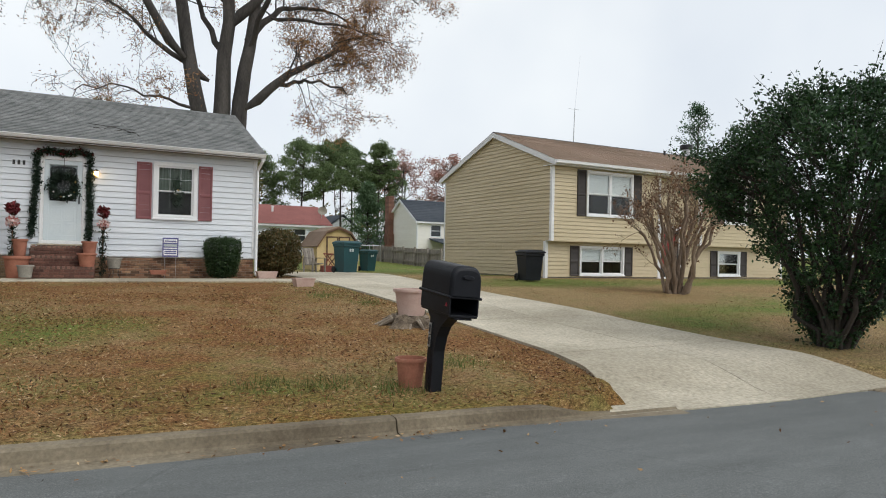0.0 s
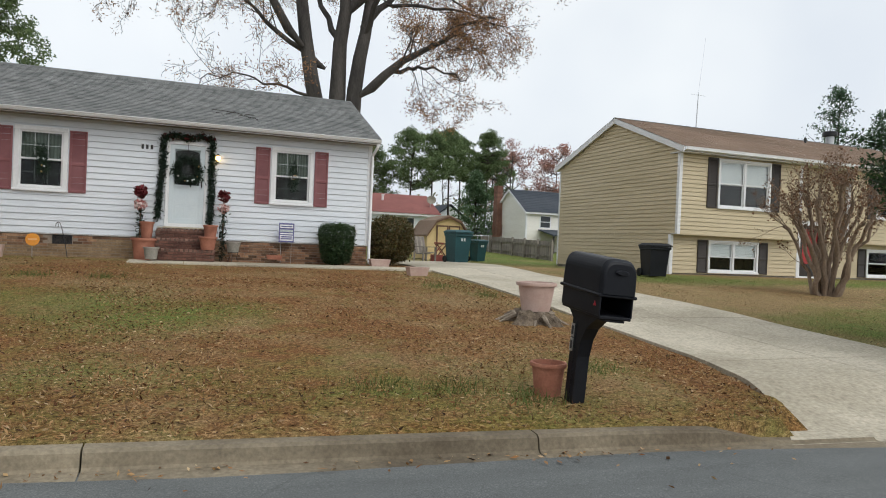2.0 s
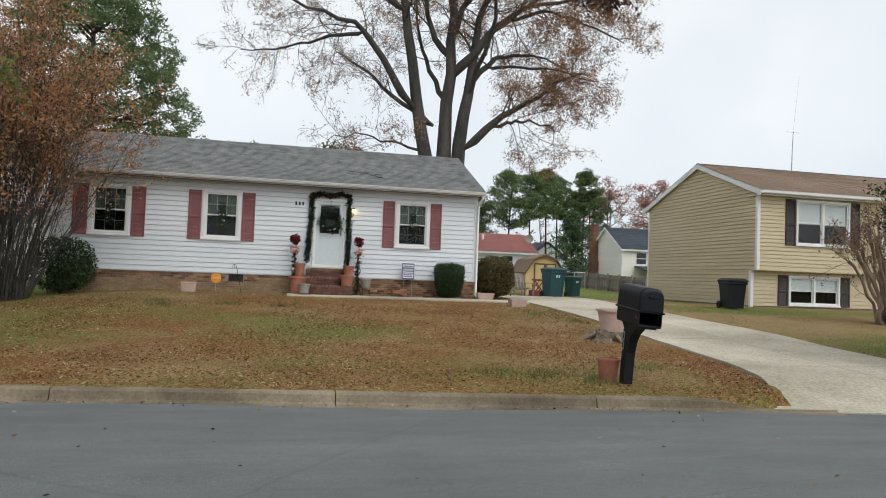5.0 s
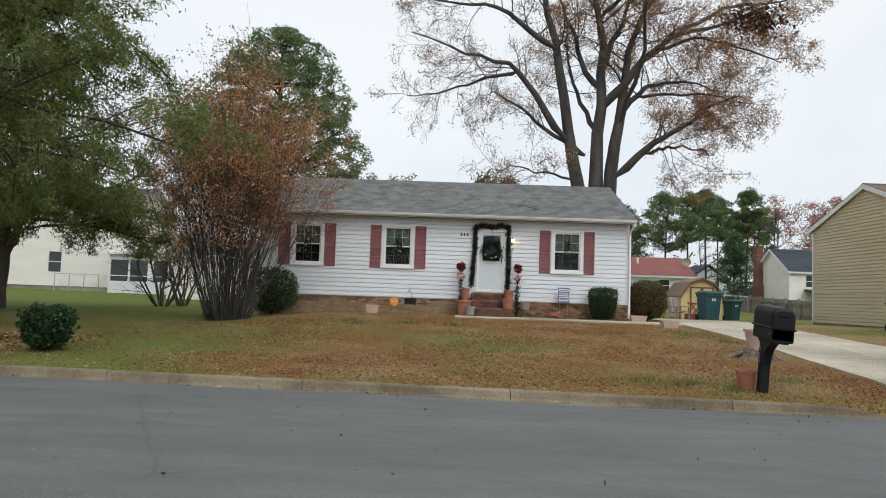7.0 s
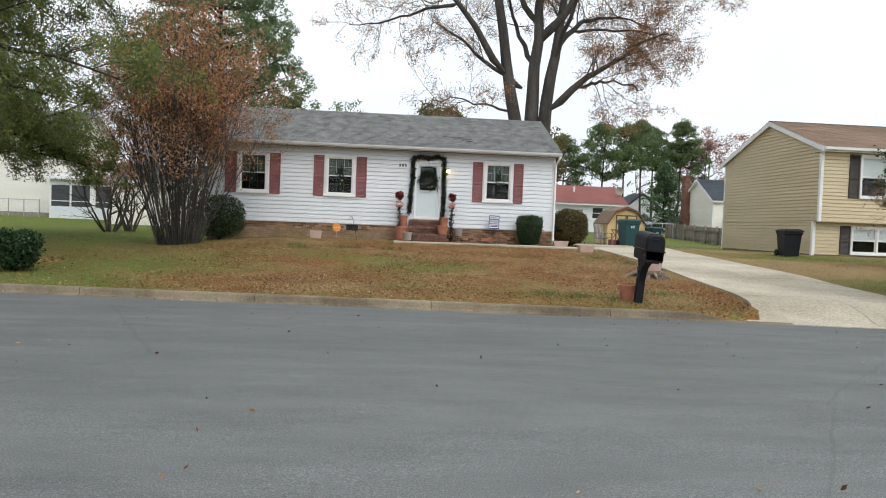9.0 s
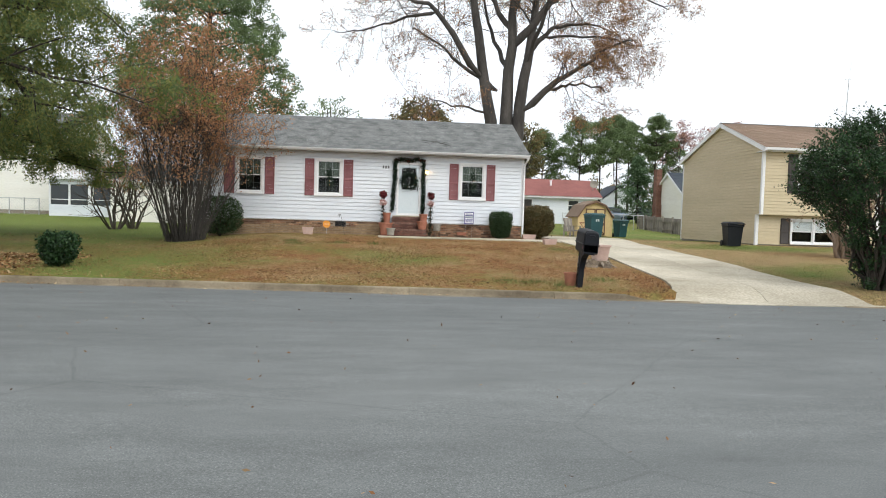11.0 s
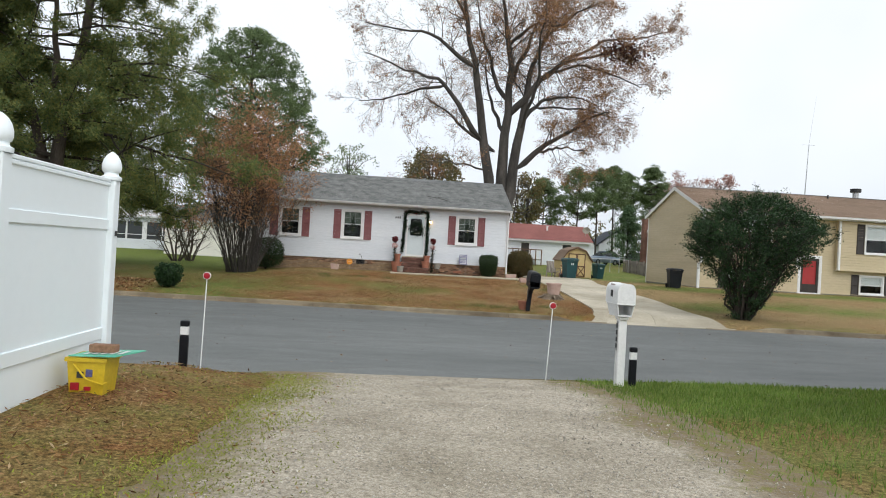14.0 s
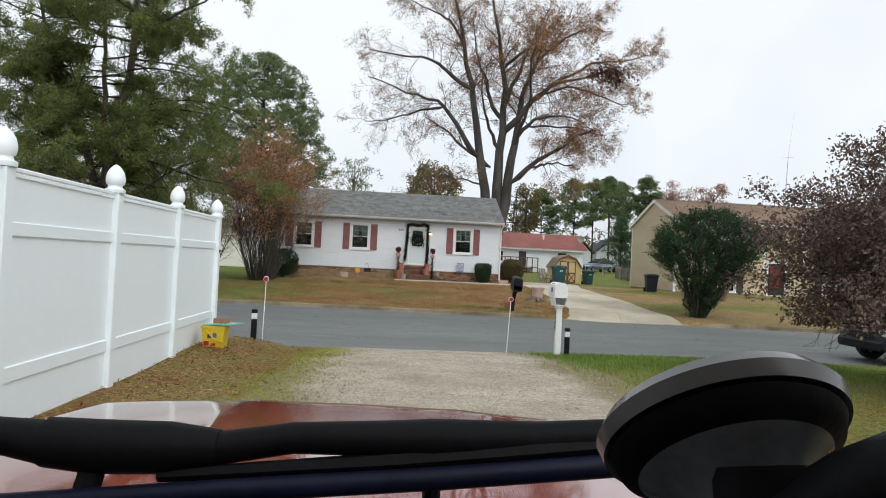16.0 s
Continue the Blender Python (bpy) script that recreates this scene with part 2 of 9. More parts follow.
# dimmed copy of the white grille, with the lower sash's shade in its colour
GRILLE_DIM = mat("shaded_window_grille", (0.12, 0.14, 0.13), (0.16, 0.18, 0.17), 2.0, 40.0, 0.6, 0.0, tone=0.08)
# step brick in a lighter tone: skylight on the treads, put into the colour
TREAD_BRICK = mat("skylit_tread_brick", (0.17, 0.082, 0.06), (0.27, 0.155, 0.115), 3.0, 40.0, 0.9, 0.5, per="object", per_amount=0.3)
# mortar kept dark so the risers read as evenly shaded
STEP_MORTAR = mat("dark_step_mortar", (0.10, 0.062, 0.046), (0.17, 0.11, 0.085), 1.0, 60.0, 0.95, 0.6)
SPLASHED_BRICK = mat("mud_splashed_brick", (0.25, 0.165, 0.095), (0.40, 0.285, 0.175), 2.2, 40.0, 0.95, 0.5, per="island", per_amount=0.22)
# near-black paint standing in for the gloom of unlit rooms
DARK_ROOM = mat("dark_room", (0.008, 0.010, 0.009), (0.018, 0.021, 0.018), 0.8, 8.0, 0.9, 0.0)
CURTAIN = mat("sheer_curtain", (0.085, 0.115, 0.09), (0.145, 0.18, 0.145), 6.0, 40.0, 0.9, 0.1, stretch=(4, 4, 0.3))
BLIND = mat("white_window_blind", (0.78, 0.80, 0.80), (0.84, 0.85, 0.84), 1.5, 40.0, 0.8, 0.0, tone=0.05)
GLASS = glass_mat("window_glass", (0.93, 0.95, 0.95), 1.28)
DOOR_WHITE = mat("white_storm_door", (0.56, 0.63, 0.66), (0.62, 0.68, 0.70), 1.2, 30.0, 0.35, 0.03, tone=0.05)
DOOR_RED = mat("red_door", (0.33, 0.02, 0.022), (0.40, 0.028, 0.03), 1.2, 30.0, 0.4, 0.03, tone=0.1)
CONCRETE = mat("weathered_concrete", (0.37, 0.325, 0.24), (0.60, 0.54, 0.425), 0.4, 20.0, 0.9, 0.4, tone=0.34, per="object", per_amount=0.10)
KERB_CONC = mat("stained_kerb_concrete", (0.115, 0.088, 0.056), (0.29, 0.24, 0.165), 0.9, 30.0, 0.9, 0.4, tone=0.3, per="object", per_amount=0.10)
BLACK_PLASTIC = mat("black_plastic", (0.005, 0.006, 0.009), (0.010, 0.011, 0.015), 3.0, 80.0, 0.45, 0.15, tone=0.2, spec=0.22)
BLACK_RUBBER = mat("black_rubber", (0.010, 0.010, 0.011), (0.018, 0.018, 0.018), 3.0, 80.0, 0.75, 0.2)
BIN_TEAL = mat("dark_teal_plastic", (0.008, 0.055, 0.065), (0.014, 0.075, 0.085), 1.5, 40.0, 0.5, 0.1, tone=0.15)
BIN_GREY = mat("charcoal_plastic", (0.009, 0.011, 0.015), (0.016, 0.018, 0.023), 1.5, 40.0, 0.5, 0.1, spec=0.25)
TERRACOTTA = mat("terracotta", (0.31, 0.115, 0.07), (0.43, 0.18, 0.115), 4.0, 50.0, 0.85, 0.2, tone=0.2)
PALE_POT = mat("pale_pinkish_plastic", (0.48, 0.33, 0.28), (0.57, 0.42, 0.36), 3.0, 50.0, 0.7, 0.1, tone=0.12)
STONE_POT = mat("grey_stone_pot", (0.26, 0.245, 0.21), (0.38, 0.35, 0.30), 4.0, 60.0, 0.9, 0.3)
BARK = mat("grey_brown_bark", (0.042, 0.038, 0.035), (0.105, 0.094, 0.084), 2.0, 26.0, 0.95, 0.9, stretch=(1, 1, 0.25), depth=0.03)
CEDAR_BARK = mat("stringy_brown_bark", (0.062, 0.050, 0.040), (0.135, 0.112, 0.090), 2.5, 30.0, 0.95, 0.8, stretch=(1, 1, 0.2), depth=0.02)
SCUFF = mat("scuffed_grey_pink_plastic", (0.33, 0.27, 0.25), (0.55, 0.48, 0.45), 14.0, 60.0, 0.8, 0.2)
DARK_BARK = mat("dark_bark", (0.028, 0.022, 0.018), (0.062, 0.051, 0.041), 2.5, 26.0, 0.95, 0.7, stretch=(1, 1, 0.3))
OLD_WOOD = mat("weathered_grey_wood", (0.21, 0.185, 0.16), (0.35, 0.31, 0.265), 1.6, 30.0, 0.9, 0.4, stretch=(3, 3, 0.4), per="object", per_amount=0.2)
SHED_WOOD = mat("yellow_pine_siding", (0.60, 0.45, 0.21), (0.70, 0.54, 0.28), 1.2, 30.0, 0.8, 0.2, tone=0.15)
BROWN_WOOD = mat("dark_stained_wood", (0.11, 0.055, 0.03), (0.17, 0.09, 0.05), 2.0, 30.0, 0.7, 0.2)
METAL = mat("galvanised_metal", (0.42, 0.43, 0.44), (0.55, 0.56, 0.57), 3.0, 40.0, 0.4, 0.05, metal=0.9, tone=0.1)
DARK_METAL = mat("dark_metal", (0.03, 0.03, 0.032), (0.06, 0.06, 0.062), 3.0, 40.0, 0.45, 0.05, metal=0.6)
BRASS = mat("brass", (0.5, 0.33, 0.12), (0.6, 0.42, 0.17), 3.0, 40.0, 0.3, 0.0, metal=1.0)
YELLOW = mat("yellow_plastic", (0.62, 0.43, 0.015), (0.72, 0.52, 0.03), 2.0, 30.0, 0.5, 0.1, tone=0.12)
RED_PAINT = mat("red_reflector", (0.34, 0.010, 0.022), (0.46, 0.016, 0.032), 6.0, 60.0, 0.3, 0.05, tone=0.1)
WHITE_PLASTIC = mat("white_plastic", (0.76, 0.77, 0.78), (0.83, 0.83, 0.83), 2.0, 30.0, 0.4, 0.04, tone=0.08)
GREEN_SIGN = mat("pale_green_sign", (0.10, 0.50, 0.34), (0.16, 0.58, 0.42), 3.0, 30.0, 0.5, 0.0, tone=0.1)
INK = mat("dark_ink", (0.03, 0.03, 0.035), (0.05, 0.05, 0.055), 5.0, 40.0, 0.6, 0.0)
INK_BLUE = mat("blue_ink", (0.10, 0.10, 0.25), (0.14, 0.14, 0.32), 5.0, 40.0, 0.6, 0.0)
PALE_INK = mat("pale_lettering", (0.45, 0.5, 0.5), (0.55, 0.6, 0.6), 5.0, 40.0, 0.6, 0.0)
PALE_PRINT = mat("faded_orange_print", (0.80, 0.42, 0.16), (0.85, 0.48, 0.22), 4.0, 40.0, 0.5, 0.05, tone=0.1)
ORANGE = mat("orange_plastic", (0.75, 0.26, 0.02), (0.82, 0.33, 0.04), 4.0, 40.0, 0.5, 0.1, tone=0.15)
SOIL = mat("dark_soil", (0.05, 0.035, 0.025), (0.09, 0.065, 0.045), 5.0, 60.0, 0.95, 0.8)


def asphalt_mat():
    m = bpy.data.materials.new("old_asphalt")
    t, p = nodes_of(m)
    big, mid, fine = noise_node(t, 0.16, 4.0, 0.6, (0.35, 1.6, 1)), noise_node(t, 1.5, 6.0, 0.72, (0.5, 1.6, 1)), noise_node(t, 95.0, 2.0, 0.7)
    r1 = ramp_node(t, big.outputs["Fac"], [(0.3, (0.108, 0.117, 0.115)), (0.7, (0.187, 0.197, 0.191))])
    r2 = ramp_node(t, mid.outputs["Fac"], [(0.25, (0.70, 0.70, 0.70)), (0.75, (1.18, 1.18, 1.18))])
    r3 = ramp_node(t, fine.outputs["Fac"], [(0.3, (0.5, 0.5, 0.5)), (0.62, (1.05, 1.05, 1.05)), (0.74, (1.9, 1.88, 1.85))])
    c = mix_node(t, r1.outputs[0], r2.outputs[0], 1.0, "MULTIPLY")
    c = mix_node(t, c.outputs[0], r3.outputs[0], 1.0, "MULTIPLY")
    g = t.nodes.new("ShaderNodeNewGeometry")
    v = t.nodes.new("ShaderNodeTexVoronoi")
    v.feature = "DISTANCE_TO_EDGE"
    v.inputs["Scale"].default_value = 0.22
    wob = mix_node(t, g.outputs["Position"], noise_node(t, 1.3, 4.0, 0.6).outputs["Color"], 0.12, "ADD")
    t.links.new(wob.outputs[0], v.inputs["Vector"])
    r4 = ramp_node(t, v.outputs["Distance"], [(0.0, (0.80, 0.80, 0.80)), (0.003, (1, 1, 1))])
    c = mix_node(t, c.outputs[0], r4.outputs[0], 1.0, "MULTIPLY")
    t.links.new(c.outputs[0], p.inputs["Base Color"])
    p.inputs["Roughness"].default_value = 0.75
    bp = t.nodes.new("ShaderNodeBump")
    bp.inputs["Strength"].default_value, bp.inputs["Distance"].default_value = 0.5, 0.006
    t.links.new(fine.outputs["Fac"], bp.inputs["Height"])
    t.links.new(bp.outputs[0], p.inputs["Normal"])
    return m


def lawn_mat():
    """Dormant lawn under leaf litter; the attribute 'green' says how much living grass there is."""
    m = bpy.data.materials.new("winter_lawn")
    t, p = nodes_of(m)
    at = t.nodes.new("ShaderNodeAttribute")
    at.attribute_name = "green"
    n0, n1, n2, n3 = noise_node(t, 0.45, 5.0, 0.65), noise_node(t, 2.6, 5.0, 0.7), noise_node(t, 24.0, 4.0, 0.8), noise_node(t, 80.0, 3.0, 0.75)
    litter = ramp_node(t, n2.outputs["Fac"], [(0.33, (0.034, 0.016, 0.007)), (0.45, (0.155, 0.068, 0.024)), (0.56, (0.275, 0.135, 0.052)), (0.68, (0.47, 0.30, 0.145))])
    straw = ramp_node(t, n2.outputs["Fac"], [(0.36, (0.115, 0.074, 0.032)), (0.64, (0.45, 0.32, 0.16))])
    grass = ramp_node(t, n2.outputs["Fac"], [(0.3, (0.040, 0.064, 0.013)), (0.66, (0.205, 0.26, 0.058))])
    m0 = ramp_node(t, n0.outputs["Fac"], [(0.44, (0, 0, 0)), (0.62, (0.8, 0.8, 0.8))])
    at2 = t.nodes.new("ShaderNodeAttribute")
    at2.attribute_name = "straw"
    s0 = t.nodes.new("ShaderNodeMath")
    s0.operation, s0.use_clamp = "ADD", True
    t.links.new(m0.outputs[0], s0.inputs[0])
    t.links.new(at2.outputs["Fac"], s0.inputs[1])
    c = mix_node(t, litter.outputs[0], straw.outputs[0], s0.outputs[0])
    s = t.nodes.new("ShaderNodeMath")
    s.operation = "MULTIPLY_ADD"
    t.links.new(n1.outputs["Fac"], s.inputs[0])
    s.inputs[1].default_value = 1.6
    s.inputs[2].default_value = -0.8
    s2 = t.nodes.new("ShaderNodeMath")
    s2.operation, s2.use_clamp = "ADD", True
    t.links.new(s.outputs[0], s2.inputs[0])
    t.links.new(at.outputs["Fac"], s2.inputs[1])
    c = mix_node(t, c.outputs[0], grass.outputs[0], s2.outputs[0])
    r = ramp_node(t, n3.outputs["Fac"], [(0.3, (0.45, 0.45, 0.45)), (0.7, (1.45, 1.45, 1.45))])
    c = mix_node(t, c.outputs[0], r.outputs[0], 1.0, "MULTIPLY")
    t.links.new(c.outputs[0], p.inputs["Base Color"])
    p.inputs["Roughness"].default_value = 0.95
    p.inputs["Specular IOR Level"].default_value = 0.15
    bp = t.nodes.new("ShaderNodeBump")
    bp.inputs["Strength"].default_value, bp.inputs["Distance"].default_value = 0.9, 0.03
    t.links.new(n2.outputs["Fac"], bp.inputs["Height"])
    t.links.new(bp.outputs[0], p.inputs["Normal"])
    return m


ASPHALT = asphalt_mat()
LAWN = lawn_mat()
LEAF_OAK = leaf_mat("rusty_autumn_leaves", [(0.25, 0.118, 0.052), (0.41, 0.20, 0.088), (0.33, 0.20, 0.115), (0.51, 0.30, 0.135)], 0.65, 0.45)
LEAF_PRUNED = leaf_mat("dull_brown_seed_heads", [(0.13, 0.072, 0.045), (0.24, 0.14, 0.085), (0.30, 0.17, 0.10)], 0.8, 0.2)
LEAF_DEAD = leaf_mat("dead_dark_leaves", [(0.045, 0.020, 0.017), (0.085, 0.036, 0.028), (0.12, 0.055, 0.04)], 0.8, 0.1)
LEAF_FALLEN = leaf_mat("fallen_leaves", [(0.035, 0.018, 0.010), (0.13, 0.055, 0.020), (0.30, 0.150, 0.058), (0.44, 0.285, 0.135), (0.22, 0.095, 0.034), (0.58, 0.44, 0.26)], 0.8, 0.1)
LEAF_CRAPE = leaf_mat("reddish_brown_leaves", [(0.36, 0.150, 0.072), (0.56, 0.275, 0.13), (0.50, 0.30, 0.16), (0.33, 0.18, 0.09)], 0.65, 0.45)
LEAF_GREEN = leaf_mat("dark_evergreen_leaves", [(0.012, 0.034, 0.013), (0.024, 0.058, 0.020), (0.052, 0.108, 0.036)], 0.45)
LEAF_BOX = leaf_mat("clipped_shrub_leaves", [(0.017, 0.038, 0.014), (0.032, 0.064, 0.022), (0.058, 0.098, 0.035)], 0.5)
LEAF_BRONZE = leaf_mat("bronze_green_leaves", [(0.065, 0.062, 0.024), (0.14, 0.095, 0.036), (0.075, 0.085, 0.030), (0.20, 0.12, 0.05)], 0.5)
LEAF_CEDAR = leaf_mat("cedar_sprays", [(0.085, 0.135, 0.055), (0.145, 0.200, 0.065), (0.27, 0.27, 0.076), (0.115, 0.17, 0.075)], 0.65, 0.48)
LEAF_PINE = leaf_mat("pine_needles", [(0.090, 0.138, 0.058), (0.140, 0.198, 0.083), (0.205, 0.265, 0.118)], 0.6, 0.38)
LEAF_SPRUCE = leaf_mat("spruce_needles", [(0.042, 0.086, 0.050), (0.070, 0.130, 0.073), (0.10, 0.165, 0.092)], 0.6, 0.3)
LEAF_CHIMNEY = leaf_mat("bushy_spruce_needles", [(0.06, 0.11, 0.055), (0.10, 0.165, 0.08), (0.14, 0.21, 0.105)], 0.6, 0.35)
LEAF_PLUM = leaf_mat("dark_purple_leaves", [(0.075, 0.050, 0.045), (0.135, 0.088, 0.075), (0.21, 0.145, 0.118), (0.10, 0.075, 0.062)], 0.5)
LEAF_RED = leaf_mat("faded_red_leaves", [(0.36, 0.17, 0.13), (0.46, 0.24, 0.19), (0.36, 0.25, 0.21)], 0.65, 0.45)
LEAF_OLIVE = leaf_mat("turning_leaves", [(0.12, 0.11, 0.045), (0.18, 0.15, 0.06), (0.11, 0.115, 0.045), (0.25, 0.17, 0.07)])
GRASS_GREEN = leaf_mat("green_grass_blades", [(0.070, 0.105, 0.024), (0.11, 0.150, 0.036), (0.18, 0.20, 0.065)], 0.6)
GRASS_DRY = leaf_mat("dry_grass_blades", [(0.19, 0.135, 0.055), (0.29, 0.21, 0.09), (0.14, 0.125, 0.045), (0.10, 0.12, 0.035)], 0.8)
GARLAND = leaf_mat("dark_garland_needles", [(0.006, 0.018, 0.010), (0.012, 0.03, 0.016), (0.02, 0.04, 0.022)], 0.6, 0.1)
POINSETTIA = leaf_mat("dark_red_silk_petals", [(0.10, 0.012, 0.016), (0.17, 0.02, 0.025), (0.06, 0.02, 0.016)], 0.6, 0.1)
RIBBON = leaf_mat("red_white_ribbon", [(0.45, 0.05, 0.05), (0.72, 0.66, 0.62), (0.5, 0.12, 0.1), (0.75, 0.7, 0.66)], 0.5, 0.1)


# ---------------------------------------------------------------- lie of the land
RIGHT = [(-13.96, 0.20), (-13.4, 0.24), (-11, 0.34), (-9, 0.44), (-7.5, 0.58), (-5, 0.74), (-3, 0.83), (-1, 0.89), (3, 0.92), (10, 0.79), (19, 0.79), (31, 1.15), (40, 1.6), (60, 2.0), (150, 4.0), (700, 9.0)]
LEFT = [(-13.96, 0.20), (-13.4, 0.23), (-11.8, 0.32), (-8, 0.44), (-2, 0.60), (6, 0.70), (15, 0.86), (22, 1.1), (40, 1.6), (60, 2.0), (150, 4.0), (700, 9.0)]
NEAR = [(0, 0.25), (1, 0.33), (3, 0.47), (6, 0.55), (12, 0.60), (60, 0.8), (700, 2.0)]


def ease(v, a, b):
    s = min(1.0, max(0.0, (v - a) / (b - a)))
    return s * s * (3 - 2 * s)


def along(table, v):
    return float(np.interp(v, [p[0] for p in table], [p[1] for p in table]))


def smooth_along(table, v, w=0.5):
    return (along(table, v - w) + 2 * along(table, v) + along(table, v + w)) / 4


def kerb_y(x):
    return -13.96 - 0.098 * (max(-60, min(60, x)) + 4.33)


def near_y(x):
    return -26.0 + 0.1 * (max(-9, min(-1, x)) + 5)


def far_z(x, y):
    shift = (kerb_y(x) + 13.96) * (1 - ease(y, -12, -1))
    k = ease(x, -14.0, -9.5)
    v = max(y - shift, -13.96)
    return k * smooth_along(RIGHT, v) + (1 - k) * smooth_along(LEFT, v)


def near_z(x, y):
    e = max(0.0, near_y(x) - y)
    mound = 0.20 * ease(-x, 7.3, 8.6) * ease(e, 0.0, 1.2) * (1 - 0.65 * ease(e, 2.5, 6.0))
    return smooth_along(NEAR, e, 0.3) + mound


def road_z(x, y):
    s = (y - near_y(x)) / (kerb_y(x) - near_y(x))
    return 0.24 + (0.07 - 0.24) * s + 0.20 * s * (1 - s)


def land_z(x, y):
    if y > kerb_y(x) + 0.14:
        return far_z(x, y)
    return near_z(x, y) if y < near_y(x) else road_z(x, y)


def spaced(stops):
    """Values from a list of (start, step) with a last end."""
    out = []
    for (a, s), (b, _) in zip(stops, stops[1:]):
        n = max(1, round((b - a) / s))
        out += [a + (b - a) * i / n for i in range(n)]
    return out + [stops[-1][0]]


def patch(x, y, s, seed=0.0):
    return noise.noise(Vector((x * s + seed, y * s - seed, seed)))


# centre, half widths and strength of the greener and the drier spots before the white house
LAWN_PATCHES = ((-5.3, -8.8, 1.2, 0.9, 0.55), (-4.2, -8.2, 0.9, 0.6, 0.5), (-6.6, -7.4, 1.2, 0.7, 0.5), (-3.4, -12.9, 0.9, 0.4, 0.55), (-6.1, -11.9, 0.7, 0.5, 0.45), (-9.5, -9.5, 1.8, 0.7, 0.4), (-0.3, -10.2, 1.3, 1.0, -0.5), (-2.0, -8.0, 2.0, 1.4, -0.45), (-3.5, -4.0, 3.0, 1.0, -0.4), (-7.8, -12.2, 1.2, 0.5, -0.3))


def green_at(x, y):
    g = 0.14 + 0.55 * patch(x, y, 0.23, 3.1) + 0.34 * patch(x, y, 0.8, 9.0)
    if y > kerb_y(x):
        g += 0.62 * ease(-x, 8.5, 13) + 0.6 * ease(-x, 12, 16) * ease(y, -5, 1)
        g += ease(x, 4.2, 6.5) * (1 - ease(y, 1, 5)) * (0.20 + 0.55 * math.cos(2 * math.pi * (y + 9.6 + 1.6 * patch(x, y, 0.3, 2)) / 7.2)) + 0.42 * ease(x, 4.5, 7) * ease(y, 1, 5) + 0.35 * ease(y, 5, 11)
        g += 0.5 * ease(-x, 13, 17) * ease(y, -1, 3)
        for px, py, rx, ry, k in LAWN_PATCHES:
            g += k * math.exp(-((x - px) / rx) ** 2 - ((y - py) / ry) ** 2)
        g -= 0.48 * ease(-x, 12, 16) * (1 - ease(y, -6, -1.5))
    else:
        g += 0.30 - 0.14 * ease(-x, 7.7, 8.5) + 0.10 * ease(x, -7.6, -7.1) * (1 - ease(x, -6.9, -6.4)) - 0.15 + (0.12 + 0.5 * ease(y, -30.5, -28)) * ease(x, -3.4, -2.8)
    return min(1.0, max(0.0, g))


DRIVE_L = [(-14.45, -0.1), (-13.9, 0.40), (-13.2, 0.75), (-12.0, 1.05), (-10.0, 1.2), (-6, 1.2), (-2.6, 1.2), (-0.8, 1.3), (8.6, 1.6)]
DRIVE_R = [(-14.9, 5.0), (-14.0, 4.7), (-12.0, 4.55), (-9, 4.65), (-6, 4.3), (-2, 4.3), (2, 5.2), (8.6, 6.4)]


def drive_z(x, y):
    blend = ease(y - kerb_y(x), 0.0, 1.6)
    return (1 - blend) * (road_z(x, kerb_y(x)) + 0.01) + blend * (far_z(x, y) + 0.035)


def bed_z(x, y):
    """The lawn's height, cut away under the driveway's foot."""
    z = far_z(x, y)
    if y < -12.0 and along(DRIVE_L, y) + 0.05 < x < along(DRIVE_R, y) - 0.05:
        z = min(z, drive_z(x, max(y, kerb_y(x))) - 0.06)
    return z


def build_ground():
    xs = spaced([(-700, 90), (-160, 30), (-60, 4), (-24, 0.6), (-1.2, 0.2), (5.8, 0.6), (14, 1.5), (34, 5), (70, 30), (160, 90), (700, 0)])
    far = spaced([(0.15, 0.35), (3.0, 0.6), (20.0, 2.0), (40, 8), (100, 40), (300, 100), (800, 0)])
    near = spaced([(0.0, 0.3), (6.0, 0.8), (16.0, 6), (60, 40), (500, 0)])
    verts, green, straw = [], [], []
    for x in xs:
        ky, ny = kerb_y(x), near_y(x)
        col = [(x, ny - e, near_z(x, ny - e)) for e in reversed(near)]
        col += [(x, ny + 0.05, near_z(x, ny) - 0.16), (x, ky - 0.05, -0.12), (x, ky + 0.145, 0.0)]
        col += [(x, ky + d, bed_z(x, ky + d)) for d in far]
        for p in col:
            b = 0.02 * patch(p[0], p[1], 0.7, 5) if p[1] > ky + 0.6 else 0
            verts.append((p[0], p[1], p[2] + b))
            green.append(green_at(p[0], p[1]))
            straw.append((0.75 + 0.4 * patch(p[0], p[1], 0.5, 14)) * ease(p[0], 1.5, 4.5) if p[1] > ky else 0.0)
    n = len(verts) // len(xs)
    faces = [(i * n + j, (i + 1) * n + j, (i + 1) * n + j + 1, i * n + j + 1) for i in range(len(xs) - 1) for j in range(n - 1)]
    me = bpy.data.meshes.new("ground")
    me.from_pydata(verts, [], faces)
    at = me.attributes.new("green", "FLOAT", "POINT")
    at.data.foreach_set("value", green)
    me.attributes.new("straw", "FLOAT", "POINT").data.foreach_set("value", straw)
    me.polygons.foreach_set("use_smooth", [True] * len(me.polygons))
    me.materials.append(LAWN)
    tagged(new("ground", me), "dormant brown lawn strewn with fallen leaves and green patches", "lawn", "", "structure")


